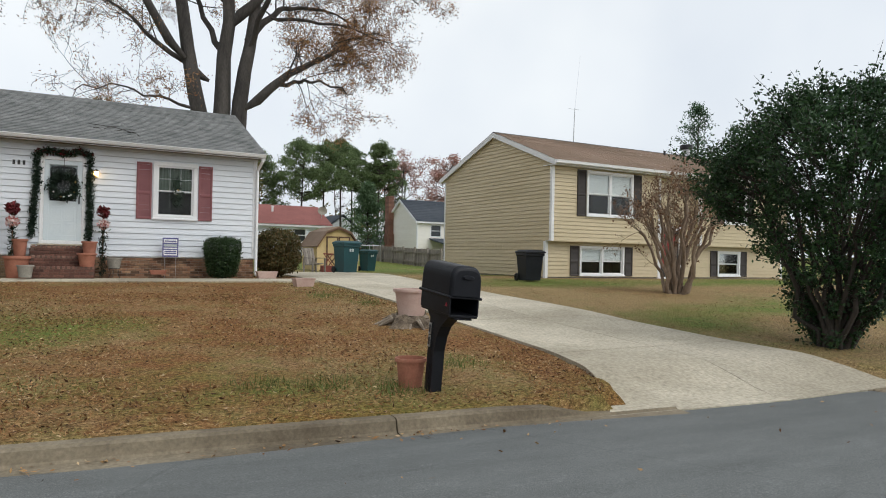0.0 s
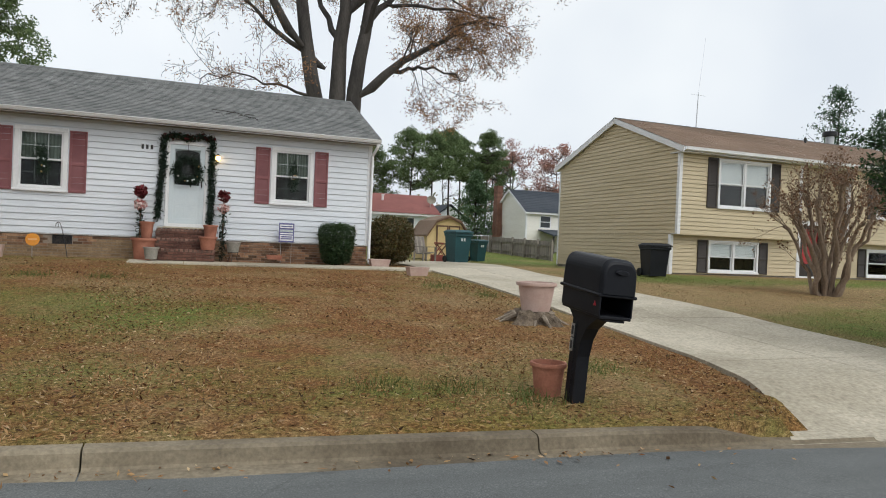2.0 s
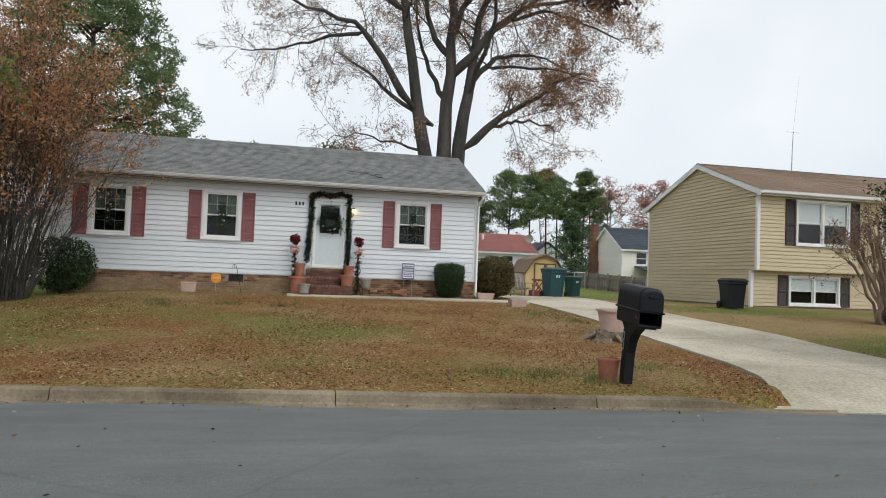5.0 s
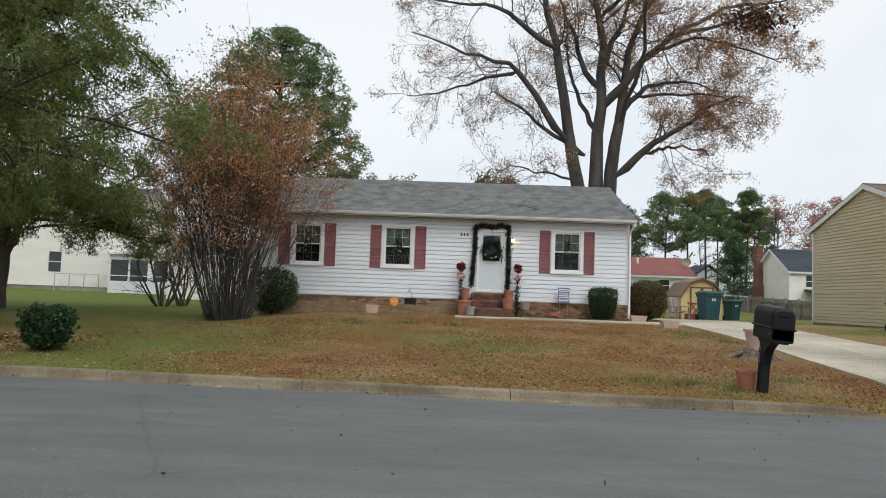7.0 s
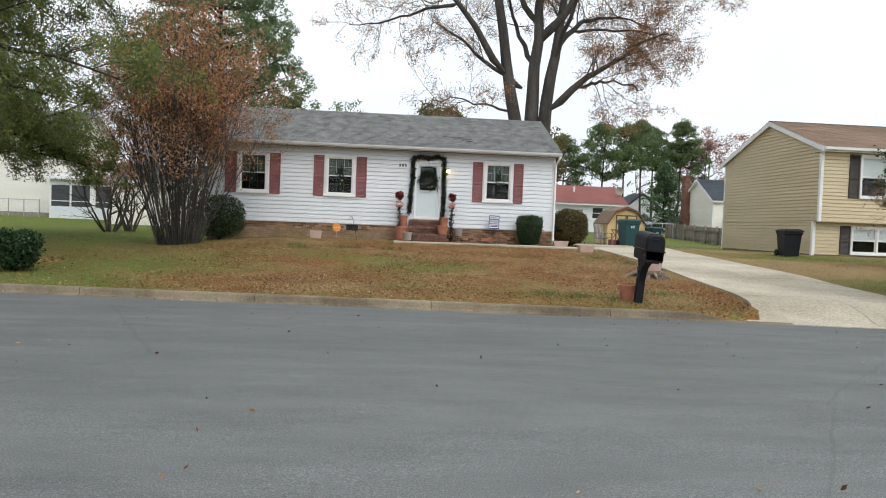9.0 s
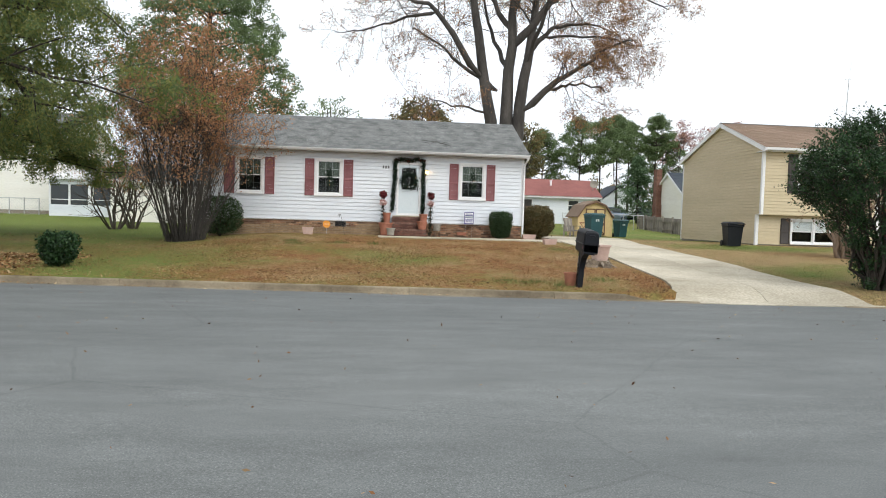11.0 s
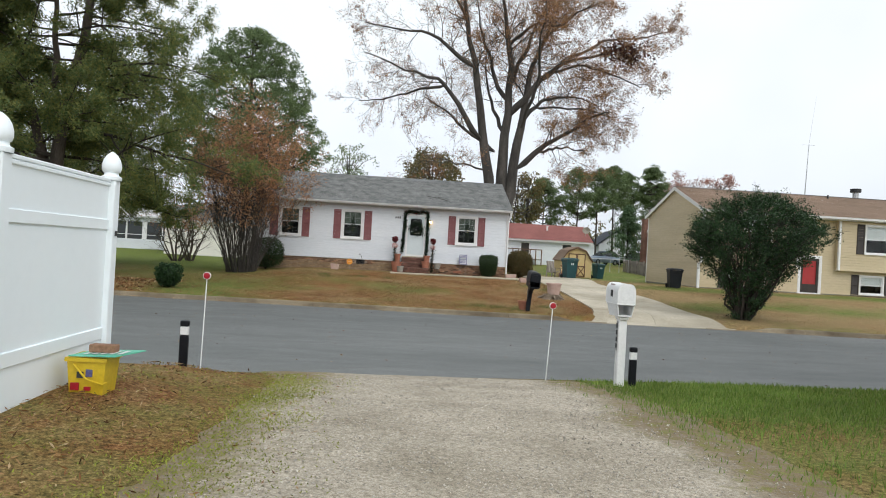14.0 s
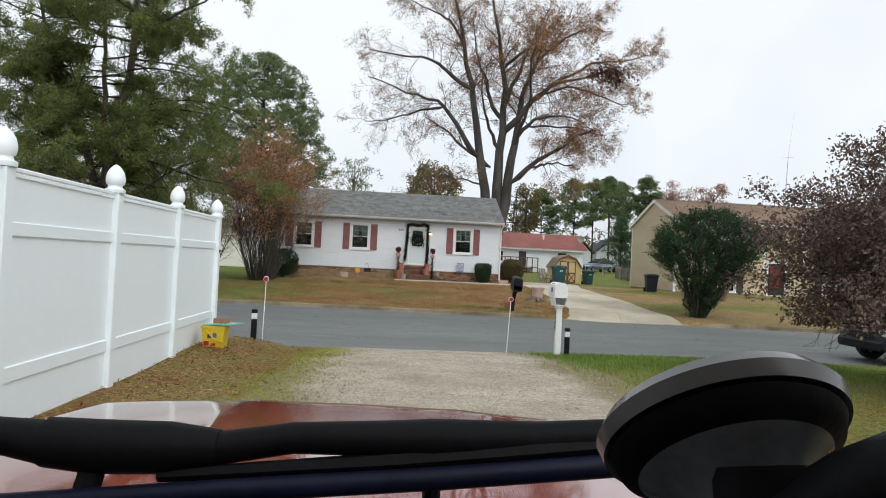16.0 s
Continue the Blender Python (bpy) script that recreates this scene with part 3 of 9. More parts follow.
def build_road():
    xs = spaced([(-300, 40), (-60, 3), (-20, 0.8), (14, 2), (60, 40), (300, 0)])
    m, verts = 26, []
    for x in xs:
        ky, ny = kerb_y(x), near_y(x) - 0.05
        for j in range(m + 1):
            y = ny + (ky + 0.02 - ny) * j / m
            wob = 0.06 * patch(x, 0, 1.7, 2) if j == 0 else 0
            verts.append((x, y + wob, road_z(x, y) + 0.012 * patch(x, y, 0.35, 7)))
    n = m + 1
    faces = [(i * n + j, (i + 1) * n + j, (i + 1) * n + j + 1, i * n + j + 1) for i in range(len(xs) - 1) for j in range(m)]
    me = bpy.data.meshes.new("road")
    me.from_pydata(verts, [], faces)
    me.polygons.foreach_set("use_smooth", [True] * len(me.polygons))
    me.materials.append(ASPHALT)
    tagged(new("road", me), "worn grey asphalt street with fine cracks", "road", "", "structure")


def build_kerb():
    """Kerb stones of about three metres; low where the driveway crosses."""
    kerb = thing("kerb", "stained tan concrete kerb with a low gutter edge", "kerb", (0, 0, 0), "", "structure")
    x = -48.0
    while x < 48:
        step = 3.05
        a, b = x + 0.006, x + step - 0.006
        if -0.05 < (a + b) / 2 < 5.1:
            x += step
            continue
        mb = MB()
        n = 6
        prof = [(-0.22, 0.0, 0), (-0.02, 0.012, 0), (0.0, 0.03, 0), (0.02, 0.115, 1), (0.045, 0.135, 1), (0.15, 0.14, 1), (0.15, -0.1, 0)]
        for i in range(n + 1):
            xx = a + (b - a) * i / n
            ky, gz = kerb_y(xx), road_z(xx, kerb_y(xx))
            low = ease(abs(xx - 2.5), 2.5, 3.4)
            for dy, dz, top in prof:
                mb.v.append((xx, ky + dy, gz + (dz * low if top else dz)))
        k = len(prof)
        for i in range(n):
            for j in range(k - 1):
                mb.f.append((i * k + j, (i + 1) * k + j, (i + 1) * k + j + 1, i * k + j + 1))
        mb.f += [tuple(range(k)), tuple(n * k + j for j in reversed(range(k)))]
        part("kerb_stone", mb, KERB_CONC, kerb)
        x += step


def build_drive():
    drive = thing("driveway", "pale weathered concrete driveway in jointed slabs", "driveway", (0, 0, 0), "", "structure")
    cuts = [-14.7, -12.2, -9.2, -6.2, -3.2, -0.2, 2.8, 5.8, 8.6]
    for a, b in zip(cuts, cuts[1:]):
        for s0, s1 in ((0.0, 0.5), (0.5, 1.0)):
            mb, ny, nx = MB(), 9, 5
            for i in range(ny + 1):
                y = a + 0.008 + (b - a - 0.016) * i / ny
                xl, xr = along(DRIVE_L, y), along(DRIVE_R, y)
                for j in range(nx + 1):
                    s = s0 + (s1 - s0) * j / nx
                    x = xl + (xr - xl) * s + (0.006 if j == 0 else -0.006 if j == nx else 0)
                    yy = y if y > -14.0 else max(y, kerb_y(x) - 0.06)
                    mb.v.append((x, yy, drive_z(x, yy)))
            k = nx + 1
            top = len(mb.v)
            for i in range(ny):
                for j in range(nx):
                    mb.f.append((i * k + j, i * k + j + 1, (i + 1) * k + j + 1, (i + 1) * k + j))
            ring = [j for j in range(k)] + [i * k + nx for i in range(1, ny + 1)] + [ny * k + j for j in reversed(range(nx))] + [i * k for i in reversed(range(1, ny))]
            mb.v += [(mb.v[i][0], mb.v[i][1], mb.v[i][2] - 0.11) for i in ring]
            for q in range(len(ring)):
                w = (q + 1) % len(ring)
                mb.f.append((ring[q], top + q, top + w, ring[w]))
            part("slab", mb, CONCRETE, drive)
    walkway = thing("walkway", "narrow pale concrete front walk", "walkway", (0, 0, 0), "", "structure")
    x = -5.95
    while x < 1.1:
        mb, n = MB(), 4
        a, b = x, min(x + 1.19, 1.22)
        for i in range(n + 1):
            xx = a + (b - a) * i / n
            for dy, dz in ((-1.92, -0.08), (-1.92, 0.035), (-1.0, 0.035), (-1.0, -0.08)):
                mb.v.append((xx, dy - 0.03 * xx, far_z(xx, dy) + dz))
        for i in range(n):
            for j in range(3):
                mb.f.append((i * 4 + j, (i + 1) * 4 + j, (i + 1) * 4 + j + 1, i * 4 + j + 1))
        mb.f += [(0, 1, 2, 3), (n * 4 + 3, n * 4 + 2, n * 4 + 1, n * 4)]
        part("slab", mb, CONCRETE, walkway)
        x += 1.2


def gravel_mat():
    """Pale crushed stone that thins out into moss, leaf mould and bare earth where the attribute 'worn' says so."""
    m = bpy.data.materials.new("pale_crushed_gravel")
    t, p = nodes_of(m)
    at = t.nodes.new("ShaderNodeAttribute")
    at.attribute_name = "worn"
    n0, n1, n2 = noise_node(t, 1.3, 5.0, 0.65), noise_node(t, 7.0, 5.0, 0.75), noise_node(t, 75.0, 3.0, 0.8)
    stone = ramp_node(t, n2.outputs["Fac"], [(0.28, (0.17, 0.15, 0.12)), (0.45, (0.37, 0.335, 0.28)), (0.6, (0.52, 0.48, 0.415)), (0.75, (0.70, 0.66, 0.58))])
    tone = ramp_node(t, n0.outputs["Fac"], [(0.32, (0.72, 0.69, 0.62)), (0.66, (1.12, 1.10, 1.06))])
    c = mix_node(t, stone.outputs[0], tone.outputs[0], 1.0, "MULTIPLY")
    lumps = ramp_node(t, noise_node(t, 26.0, 3.0, 0.7).outputs["Fac"], [(0.36, (0.70, 0.68, 0.63)), (0.5, (0.98, 0.97, 0.95)), (0.66, (1.22, 1.21, 1.19))])
    c = mix_node(t, c.outputs[0], lumps.outputs[0], 1.0, "MULTIPLY")
    earth = ramp_node(t, n1.outputs["Fac"], [(0.3, (0.10, 0.07, 0.035)), (0.5, (0.21, 0.15, 0.075)), (0.62, (0.20, 0.20, 0.05)), (0.75, (0.27, 0.28, 0.06))])
    speck = ramp_node(t, n2.outputs["Fac"], [(0.3, (0.6, 0.6, 0.6)), (0.7, (1.3, 1.3, 1.3))])
    e = mix_node(t, earth.outputs[0], speck.outputs[0], 1.0, "MULTIPLY")
    s = t.nodes.new("ShaderNodeMath")
    s.operation = "MULTIPLY_ADD"
    t.links.new(n1.outputs["Fac"], s.inputs[0])
    s.inputs[1].default_value, s.inputs[2].default_value = 2.6, -1.3
    s1 = t.nodes.new("ShaderNodeMath")
    s1.operation = "MULTIPLY_ADD"
    t.links.new(n2.outputs["Fac"], s1.inputs[0])
    s1.inputs[1].default_value = 1.4
    t.links.new(s.outputs[0], s1.inputs[2])
    s2 = t.nodes.new("ShaderNodeMath")
    s2.operation, s2.use_clamp = "ADD", True
    t.links.new(s1.outputs[0], s2.inputs[0])
    t.links.new(at.outputs["Fac"], s2.inputs[1])
    c = mix_node(t, c.outputs[0], e.outputs[0], s2.outputs[0])
    t.links.new(c.outputs[0], p.inputs["Base Color"])
    p.inputs["Roughness"].default_value = 0.95
    bp = t.nodes.new("ShaderNodeBump")
    bp.inputs["Strength"].default_value, bp.inputs["Distance"].default_value = 0.8, 0.015
    t.links.new(n2.outputs["Fac"], bp.inputs["Height"])
    t.links.new(bp.outputs[0], p.inputs["Normal"])
    return m


GRAVEL_L, GRAVEL_R = -7.75, -2.85


def gravel_z(x, y):
    return near_z(x, min(y, near_y(x))) + 0.022 * min(1.0, 1.6 * (x - GRAVEL_L), 1.6 * (GRAVEL_R - x)) - 0.004


def build_gravel():
    verts, faces, worn = [], [], []
    n = 44
    rows = list(reversed(spaced([(-46, 0.6), (-33, 0.15), (-26.15, 0)])))
    for y in rows:
        for j in range(n + 1):
            x = GRAVEL_L + (GRAVEL_R - GRAVEL_L) * j / n
            yy = min(y, near_y(x) + 0.1)
            edge = j in (0, n)
            verts.append((x, yy, gravel_z(x, yy) + (-0.03 if edge else 0.006 * patch(x, yy, 3.0, 1))))
            wl = -6.95 + 0.4 * patch(0, y, 0.5, 4) + 0.25 * ease(y, -28.0, -26.5)
            wr = -3.95 + 0.3 * patch(0, y, 0.7, 8)
            tracks = 0.35 * math.exp(-((x + 5.2 + 0.15 * patch(0, y, 0.4, 6)) / 0.35) ** 2)
            worn.append(-1.35 + tracks + 1.55 * (1 - ease(x, wl - 0.45, wl + 0.75)) + 1.5 * ease(x, wr - 0.3, wr + 0.5))
    k = n + 1
    for i in range(len(rows) - 1):
        for j in range(n):
            faces.append((i * k + j, i * k + j + 1, (i + 1) * k + j + 1, (i + 1) * k + j))
    me = bpy.data.meshes.new("gravel_drive")
    me.from_pydata(verts, [], faces)
    me.attributes.new("worn", "FLOAT", "POINT").data.foreach_set("value", worn)
    me.polygons.foreach_set("use_smooth", [True] * len(me.polygons))
    me.materials.append(gravel_mat())
    tagged(new("gravel_drive", me), "pale crushed gravel driveway thinning into moss at its sides", "driveway", "", "structure")


build_ground()
build_road()
build_kerb()
build_drive()
build_gravel()


# ---------------------------------------------------------------- parts of houses
def free_spans(u0, u1, z, openings):
    spans = [(u0, u1)]
    for a, b, c, d in openings:
        if c <= z <= d:
            nxt = []
            for s, e in spans:
                if a > s:
                    nxt.append((s, min(a, e)))
                if b < e:
                    nxt.append((max(b, s), e))
            spans = [(s, e) for s, e in nxt if e - s > 1e-4]
    return spans


def siding(u0, u1, z0, z1, put, openings=(), lap=0.15, proud=0.022, clip=None):
    """Lapped boards joined into one sheet, for walls seen from far off."""
    mb, z = MB(), z0
    while z < z1 - 1e-6:
        top = min(z + lap, z1)
        cuts = sorted({z, top, *[c for o in openings for c in o[2:4] if z < c < top]})
        for a, b in zip(cuts, cuts[1:]):
            oa, ob = (proud * (1 - (q - z) / lap) for q in (a, b))
            if clip:
                (s, e), (p, q) = clip(a), clip(b)
                mb.quad(put(s, oa, a), put(e, oa, a), put(q, ob, b), put(p, ob, b))
                mb.quad(put(s, 0.0, a), put(e, 0.0, a), put(e, oa, a), put(s, oa, a))
                continue
            for s, e in free_spans(u0, u1, (a + b) / 2, openings):
                mb.quad(put(s, oa, a), put(e, oa, a), put(e, ob, b), put(s, ob, b))
                if a == z:
                    mb.quad(put(s, 0.0, a), put(e, 0.0, a), put(e, oa, a), put(s, oa, a))
        z = top
    return mb


def clad(name, parent, material, u0, u1, z0, z1, put, openings=(), lap=0.15, proud=0.024, clip=None, groove=0.015):
    """A wall of sheathing with real openings, and on it one lapped board after another, each a part."""
    sheath = MB()
    cuts = sorted({z0, z1, *[c for o in openings for c in o[2:4] if z0 < c < z1]} | ({z0 + (z1 - z0) * k / 14 for k in range(15)} if clip else set()))
    for a, b in zip(cuts, cuts[1:]):
        lo, hi = (u0, u1) if clip is None else clip(b)
        for s, e in free_spans(lo, hi, (a + b) / 2, openings):
            p = [put(u, o, z) for o in (-0.02, -0.12) for u, z in ((s, a), (e, a), (e, b), (s, b))]
            sheath.add(p, [(0, 1, 2, 3), (7, 6, 5, 4), (0, 4, 5, 1), (2, 6, 7, 3), (1, 5, 6, 2), (0, 3, 7, 4)])
    wall = part(name, sheath, material, parent)
    z = z0
    while z < z1 - 1e-6:
        top = min(z + lap, z1)
        boards = {}
        cuts = sorted({z, top, max(z, top - groove), *[c for o in openings for c in o[2:4] if z < c < top]})
        for a, b in zip(cuts, cuts[1:]):
            if a >= top - groove - 1e-6:
                oa = ob = -0.010
            else:
                oa, ob = (proud * (1 - 0.8 * (q - z) / lap) for q in (a, b))
            lo, hi = (u0, u1) if clip is None else clip((a + b) / 2)
            for k, (s, e) in enumerate(free_spans(lo, hi, (a + b) / 2, openings)):
                board = boards.setdefault(k if clip else (s, e), MB())
                board.quad(put(s, oa, a), put(e, oa, a), put(e, ob, b), put(s, ob, b))
                if a == z:
                    board.quad(put(s, -0.012, a), put(e, -0.012, a), put(e, oa, a), put(s, oa, a))
        for board in boards.values():
            part("board", board, material, wall)
        z = top
    return wall


def shingle_plane(x0, x1, eave, ridge, expo=0.145, seed=1, length=1.6):
    """Courses of shingles from the eave (y, z) up to the ridge (y, z), in strips of uneven length."""
    mb, rng = MB(), random.Random(seed)
    ev, rv = Vector((0, *eave)), Vector((0, *ridge))
    run = rv - ev
    d = run.normalized()
    up = Vector((0, -d.z, d.y)) if d.y > 0 else Vector((0, d.z, -d.y))
    n = int(run.length / expo)
    e = run.length / n
    for i in range(n):
        a, b = ev + d * (i * e), ev + d * ((i + 1) * e + 0.01)
        x = x0 - rng.random() * length
        while x < x1:
            w = length * rng.uniform(0.3, 1.0)
            s, t = max(x, x0), min(x + w, x1)
            if t - s > 0.01:
                lift = 0.008 + rng.random() * 0.005
                p, q = a + up * lift, b + up * 0.001
                X = Vector((1, 0, 0))
                mb.quad(p + X * s, p + X * t, q + X * t, q + X * s)
                mb.quad(a + X * s, a + X * t, p + X * t, p + X * s)
            x += w
    return mb


def roof_body(x0, x1, ye, ze, yr, zr, yb, zb, th=0.14):
    mb = MB()
    for a, b in (((ye, ze), (yr, zr)), ((yr, zr), (yb, zb))):
        mb.prism([(a[0], a[1]), (b[0], b[1]), (b[0], b[1] - th), (a[0], a[1] - th)], "x", x0, x1)
    return mb


def frame_boxes(x0, x1, z0, z1, w, y0, y1, bev=0.006):
    mb = MB()
    mb.box(x0, x1, y0, y1, z1 - w, z1, bev)
    mb.box(x0, x1, y0, y1, z0, z0 + w, bev)
    mb.box(x0, x0 + w, y0 + 0.002, y1, z0 + w, z1 - w, bev)
    mb.box(x1 - w, x1, y0 + 0.002, y1, z0 + w, z1 - w, bev)
    return mb


def window(house, x0, x1, z0, z1, y, cols=2, rows=2, lights=1, trim=0.10, cover=CURTAIN, cover_low=0.0):
    """A hung window, or several side by side: casing, sashes, bars, panes, and what hangs behind them."""
    win = part("window", frame_boxes(x0, x1, z0, z1, trim, y - 0.045, y + 0.10), WHITE_TRIM, house)
    part("window_sill", MB().box(x0 - 0.02, x1 + 0.02, y - 0.075, y - 0.046, z0 - 0.01, z0 + 0.045, 0.006), WHITE_TRIM, win)
    ix0, ix1, iz0, iz1 = x0 + trim, x1 - trim, z0 + trim, z1 - trim
    mid = (iz0 + iz1) / 2
    step = (ix1 - ix0) / lights
    for i in range(lights):
        a, b = ix0 + i * step, ix0 + (i + 1) * step
        if i:
            part("mullion", MB().box(a - 0.04, a + 0.04, y - 0.035, y + 0.08, iz0, iz1, 0.005), WHITE_TRIM, win)
            a += 0.04
        if i < lights - 1:
            b -= 0.04
        for lo, hi, dy in ((mid - 0.02, iz1, 0.0), (iz0, mid + 0.02, 0.03)):
            sash = frame_boxes(a, b, lo, hi, 0.04, y - 0.01 + dy, y + 0.018 + dy, 0.003)
            gx = [a + 0.04 + (b - a - 0.08) * k / cols for k in range(1, cols)]
            gz = [lo + 0.04 + (hi - lo - 0.08) * k / rows for k in range(1, rows)]
            part("sash", sash, WHITE_TRIM, win)
            if gx or gz:
                bars = MB()
                for g in gx:
                    bars.box(g - 0.007, g + 0.007, y + dy + 0.020, y + dy + 0.026, lo + 0.04, hi - 0.04)
                for g in gz:
                    bars.box(a + 0.04, b - 0.04, y + dy + 0.021, y + dy + 0.025, g - 0.007, g + 0.007)
                # white bars above; below, the copy with shade painted in
                part("grille", bars, GRILLE if dy == 0.0 else GRILLE_DIM, win)
            pane = part("pane", MB().box(a + 0.04, b - 0.04, y + dy + 0.013, y + dy + 0.017, lo + 0.04, hi - 0.04), GLASS, win)
            pane.visible_shadow = False
        # cloth hung in soft folds behind the glass
        z_low = iz0 + (iz1 - iz0) * cover_low
        if cover is CURTAIN:
            cb, n = MB(), 60
            for k in range(n + 1):
                u = a + (b - a) * k / n
                w = y + 0.115 + 0.008 * math.sin(k * 1.3)
                cb.v += [(u, w, mid - 0.03), (u, w, iz1)]
            cb.f = [(2 * k, 2 * k + 2, 2 * k + 3, 2 * k + 1) for k in range(n)]
            part("sheer_shade", cb, CURTAIN, win, smooth=True)
        else:
            bb, z = MB(), iz1
            while z > z_low:
                bb.box(a + 0.01, b - 0.01, y + 0.065, y + 0.075, z - 0.05, z - 0.003)
                z -= 0.05
            part("blind", bb, BLIND, win)
    # shallow box behind the panes; its blackness is room shade painted on
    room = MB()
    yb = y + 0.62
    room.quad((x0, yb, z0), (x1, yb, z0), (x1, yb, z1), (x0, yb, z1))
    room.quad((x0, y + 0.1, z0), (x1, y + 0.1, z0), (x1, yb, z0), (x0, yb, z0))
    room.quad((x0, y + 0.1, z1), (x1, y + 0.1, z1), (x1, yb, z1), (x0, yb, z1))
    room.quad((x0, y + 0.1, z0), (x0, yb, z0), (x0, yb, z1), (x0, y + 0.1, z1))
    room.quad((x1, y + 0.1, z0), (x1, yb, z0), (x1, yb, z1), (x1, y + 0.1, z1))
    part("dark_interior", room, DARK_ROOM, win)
    return win


def shutter(house, x0, x1, z0, z1, y, material):
    mb = frame_boxes(x0, x1, z0, z1, 0.05, y - 0.04, y - 0.006, 0.004)
    zm = z0 + 0.46 * (z1 - z0)
    mb.box(x0 + 0.05, x1 - 0.05, y - 0.038, y - 0.006, zm - 0.035, zm + 0.035, 0.004)
    sh = part("shutter", mb, material, house)
    slat = MB()
    for a, b in ((z0 + 0.05, zm - 0.035), (zm + 0.035, z1 - 0.05)):
        n = max(3, int((b - a) / 0.045))
        for i in range(n):
            z = a + (b - a) * i / n
            slat.add([(x0 + 0.05, y - 0.03, z), (x1 - 0.05, y - 0.03, z), (x1 - 0.05, y - 0.008, z + 0.05), (x0 + 0.05, y - 0.008, z + 0.05)], [(0, 1, 2, 3)])
    part("slats", slat, material, sh)


BRICK_MESHES = {}


def brick_mesh(length, seed):
    key = (round(length, 3), seed)
    if key not in BRICK_MESHES:
        r = random.Random(seed)
        mb = MB().box(0, length, -0.012 - 0.006 * r.random(), 0.05, 0, 0.057, 0.004)
        BRICK_MESHES[key] = link_mesh("brick", mb, TREAD_BRICK if seed >= 20 else STEP_BRICK if seed >= 10 else BRICK)
    return BRICK_MESHES[key]


def brick(parent, x, y, z, length=0.2, seed=0, rz=0.0):
    ob = new("brick", brick_mesh(length, seed))
    ob.parent = parent
    ob.matrix_basis = pose(*(Vector((x, y, z)) - ORIGIN[parent.name]), 0, 0, rz)
    return ob


# ---------------------------------------------------------------- the white house
HX0, HX1, HY1 = -12.75, 0.0, 7.2
SID, WALL_TOP, RIDGE_Y, RIDGE_Z = 1.46, 4.30, 3.6, 6.08
EAVE_Y, EAVE_Z = -0.42, 4.34
white_house = thing("house", "low white vinyl-sided house with grey roof and burgundy shutters", "house", (-6.4, 3.6, 0.8))
WINDOWS = [(-11.68, -10.57), (-8.55, -7.43), (-2.69, -1.58)]
WZ0, WZ1 = 2.44, 3.96
DOOR = (-5.25, -4.25, 1.76, 3.89)
holes = [(a + 0.02, b - 0.02, WZ0 + 0.02, WZ1 - 0.02) for a, b in WINDOWS] + [(DOOR[0] + 0.02, DOOR[1] - 0.02, DOOR[2] - 0.05, DOOR[3] - 0.02)]
clad("front_wall", white_house, WHITE_SIDING, HX0, HX1, SID, WALL_TOP, lambda u, o, z: (u, -o, z), holes)


def gable_clip(z, y0=0.0, y1=HY1):
    if z < WALL_TOP:
        return y0, y1
    k = (z - WALL_TOP) / (RIDGE_Z - 0.12 - WALL_TOP)
    return y0 + k * (RIDGE_Y - y0), y1 - k * (y1 - RIDGE_Y)


clad("gable_wall", white_house, WHITE_SIDING, 0, HY1, SID, RIDGE_Z - 0.12, lambda u, o, z: (HX1 + o, u, z), clip=gable_clip)
part("gable_wall", siding(0, HY1, SID, RIDGE_Z - 0.12, lambda u, o, z: (HX0 - o, u, z), clip=gable_clip), WHITE_SIDING, white_house)
part("back_wall", siding(HX0, HX1, SID, WALL_TOP, lambda u, o, z: (u, HY1 + o, z)), WHITE_SIDING, white_house)
part("corner_trim", MB().box(-0.09, 0.02, -0.022, 0.09, SID - 0.02, WALL_TOP - 0.02, 0.006), WHITE_TRIM, white_house)
part("corner_trim", MB().box(HX0 - 0.02, HX0 + 0.09, -0.022, 0.09, SID - 0.02, WALL_TOP - 0.02, 0.006), WHITE_TRIM, white_house)
RX0, RX1 = HX0 - 0.15, HX1 + 0.14
roof = part("roof", roof_body(RX0, RX1, EAVE_Y, EAVE_Z, RIDGE_Y, RIDGE_Z, HY1 + 0.42, EAVE_Z), WHITE_TRIM, white_house)
part("shingles", shingle_plane(RX0 - 0.02, RX1 + 0.02, (EAVE_Y - 0.03, EAVE_Z + 0.0), (RIDGE_Y, RIDGE_Z + 0.014), seed=5, length=0.62), GREY_SHINGLE, roof, "mottled grey asphalt shingles")
part("shingles", shingle_plane(RX0 - 0.02, RX1 + 0.02, (HY1 + 0.45, EAVE_Z + 0.0), (RIDGE_Y, RIDGE_Z + 0.014), 0.3, seed=6), GREY_SHINGLE, roof)
ridge = MB()
x = RX0
while x < RX1:
    e = min(x + 0.31, RX1)
    ridge.prism([(RIDGE_Y - 0.14, RIDGE_Z - 0.035), (RIDGE_Y, RIDGE_Z + 0.03), (RIDGE_Y + 0.14, RIDGE_Z - 0.035), (RIDGE_Y, RIDGE_Z + 0.012)], "x", x, e)
    x += 0.305
part("ridge_cap", ridge, GREY_SHINGLE, roof)
# dark underside: eave shade held in the soffit's colour
part("soffit", MB().box(RX0 + 0.02, RX1 - 0.02, EAVE_Y + 0.03, -0.02, EAVE_Z - 0.125, EAVE_Z - 0.09), SOFFIT, white_house)
def on_roof(x, y):
    return Vector((x, y, EAVE_Z + (RIDGE_Z - EAVE_Z) * (y - EAVE_Y) / (RIDGE_Y - EAVE_Y) + 0.035))


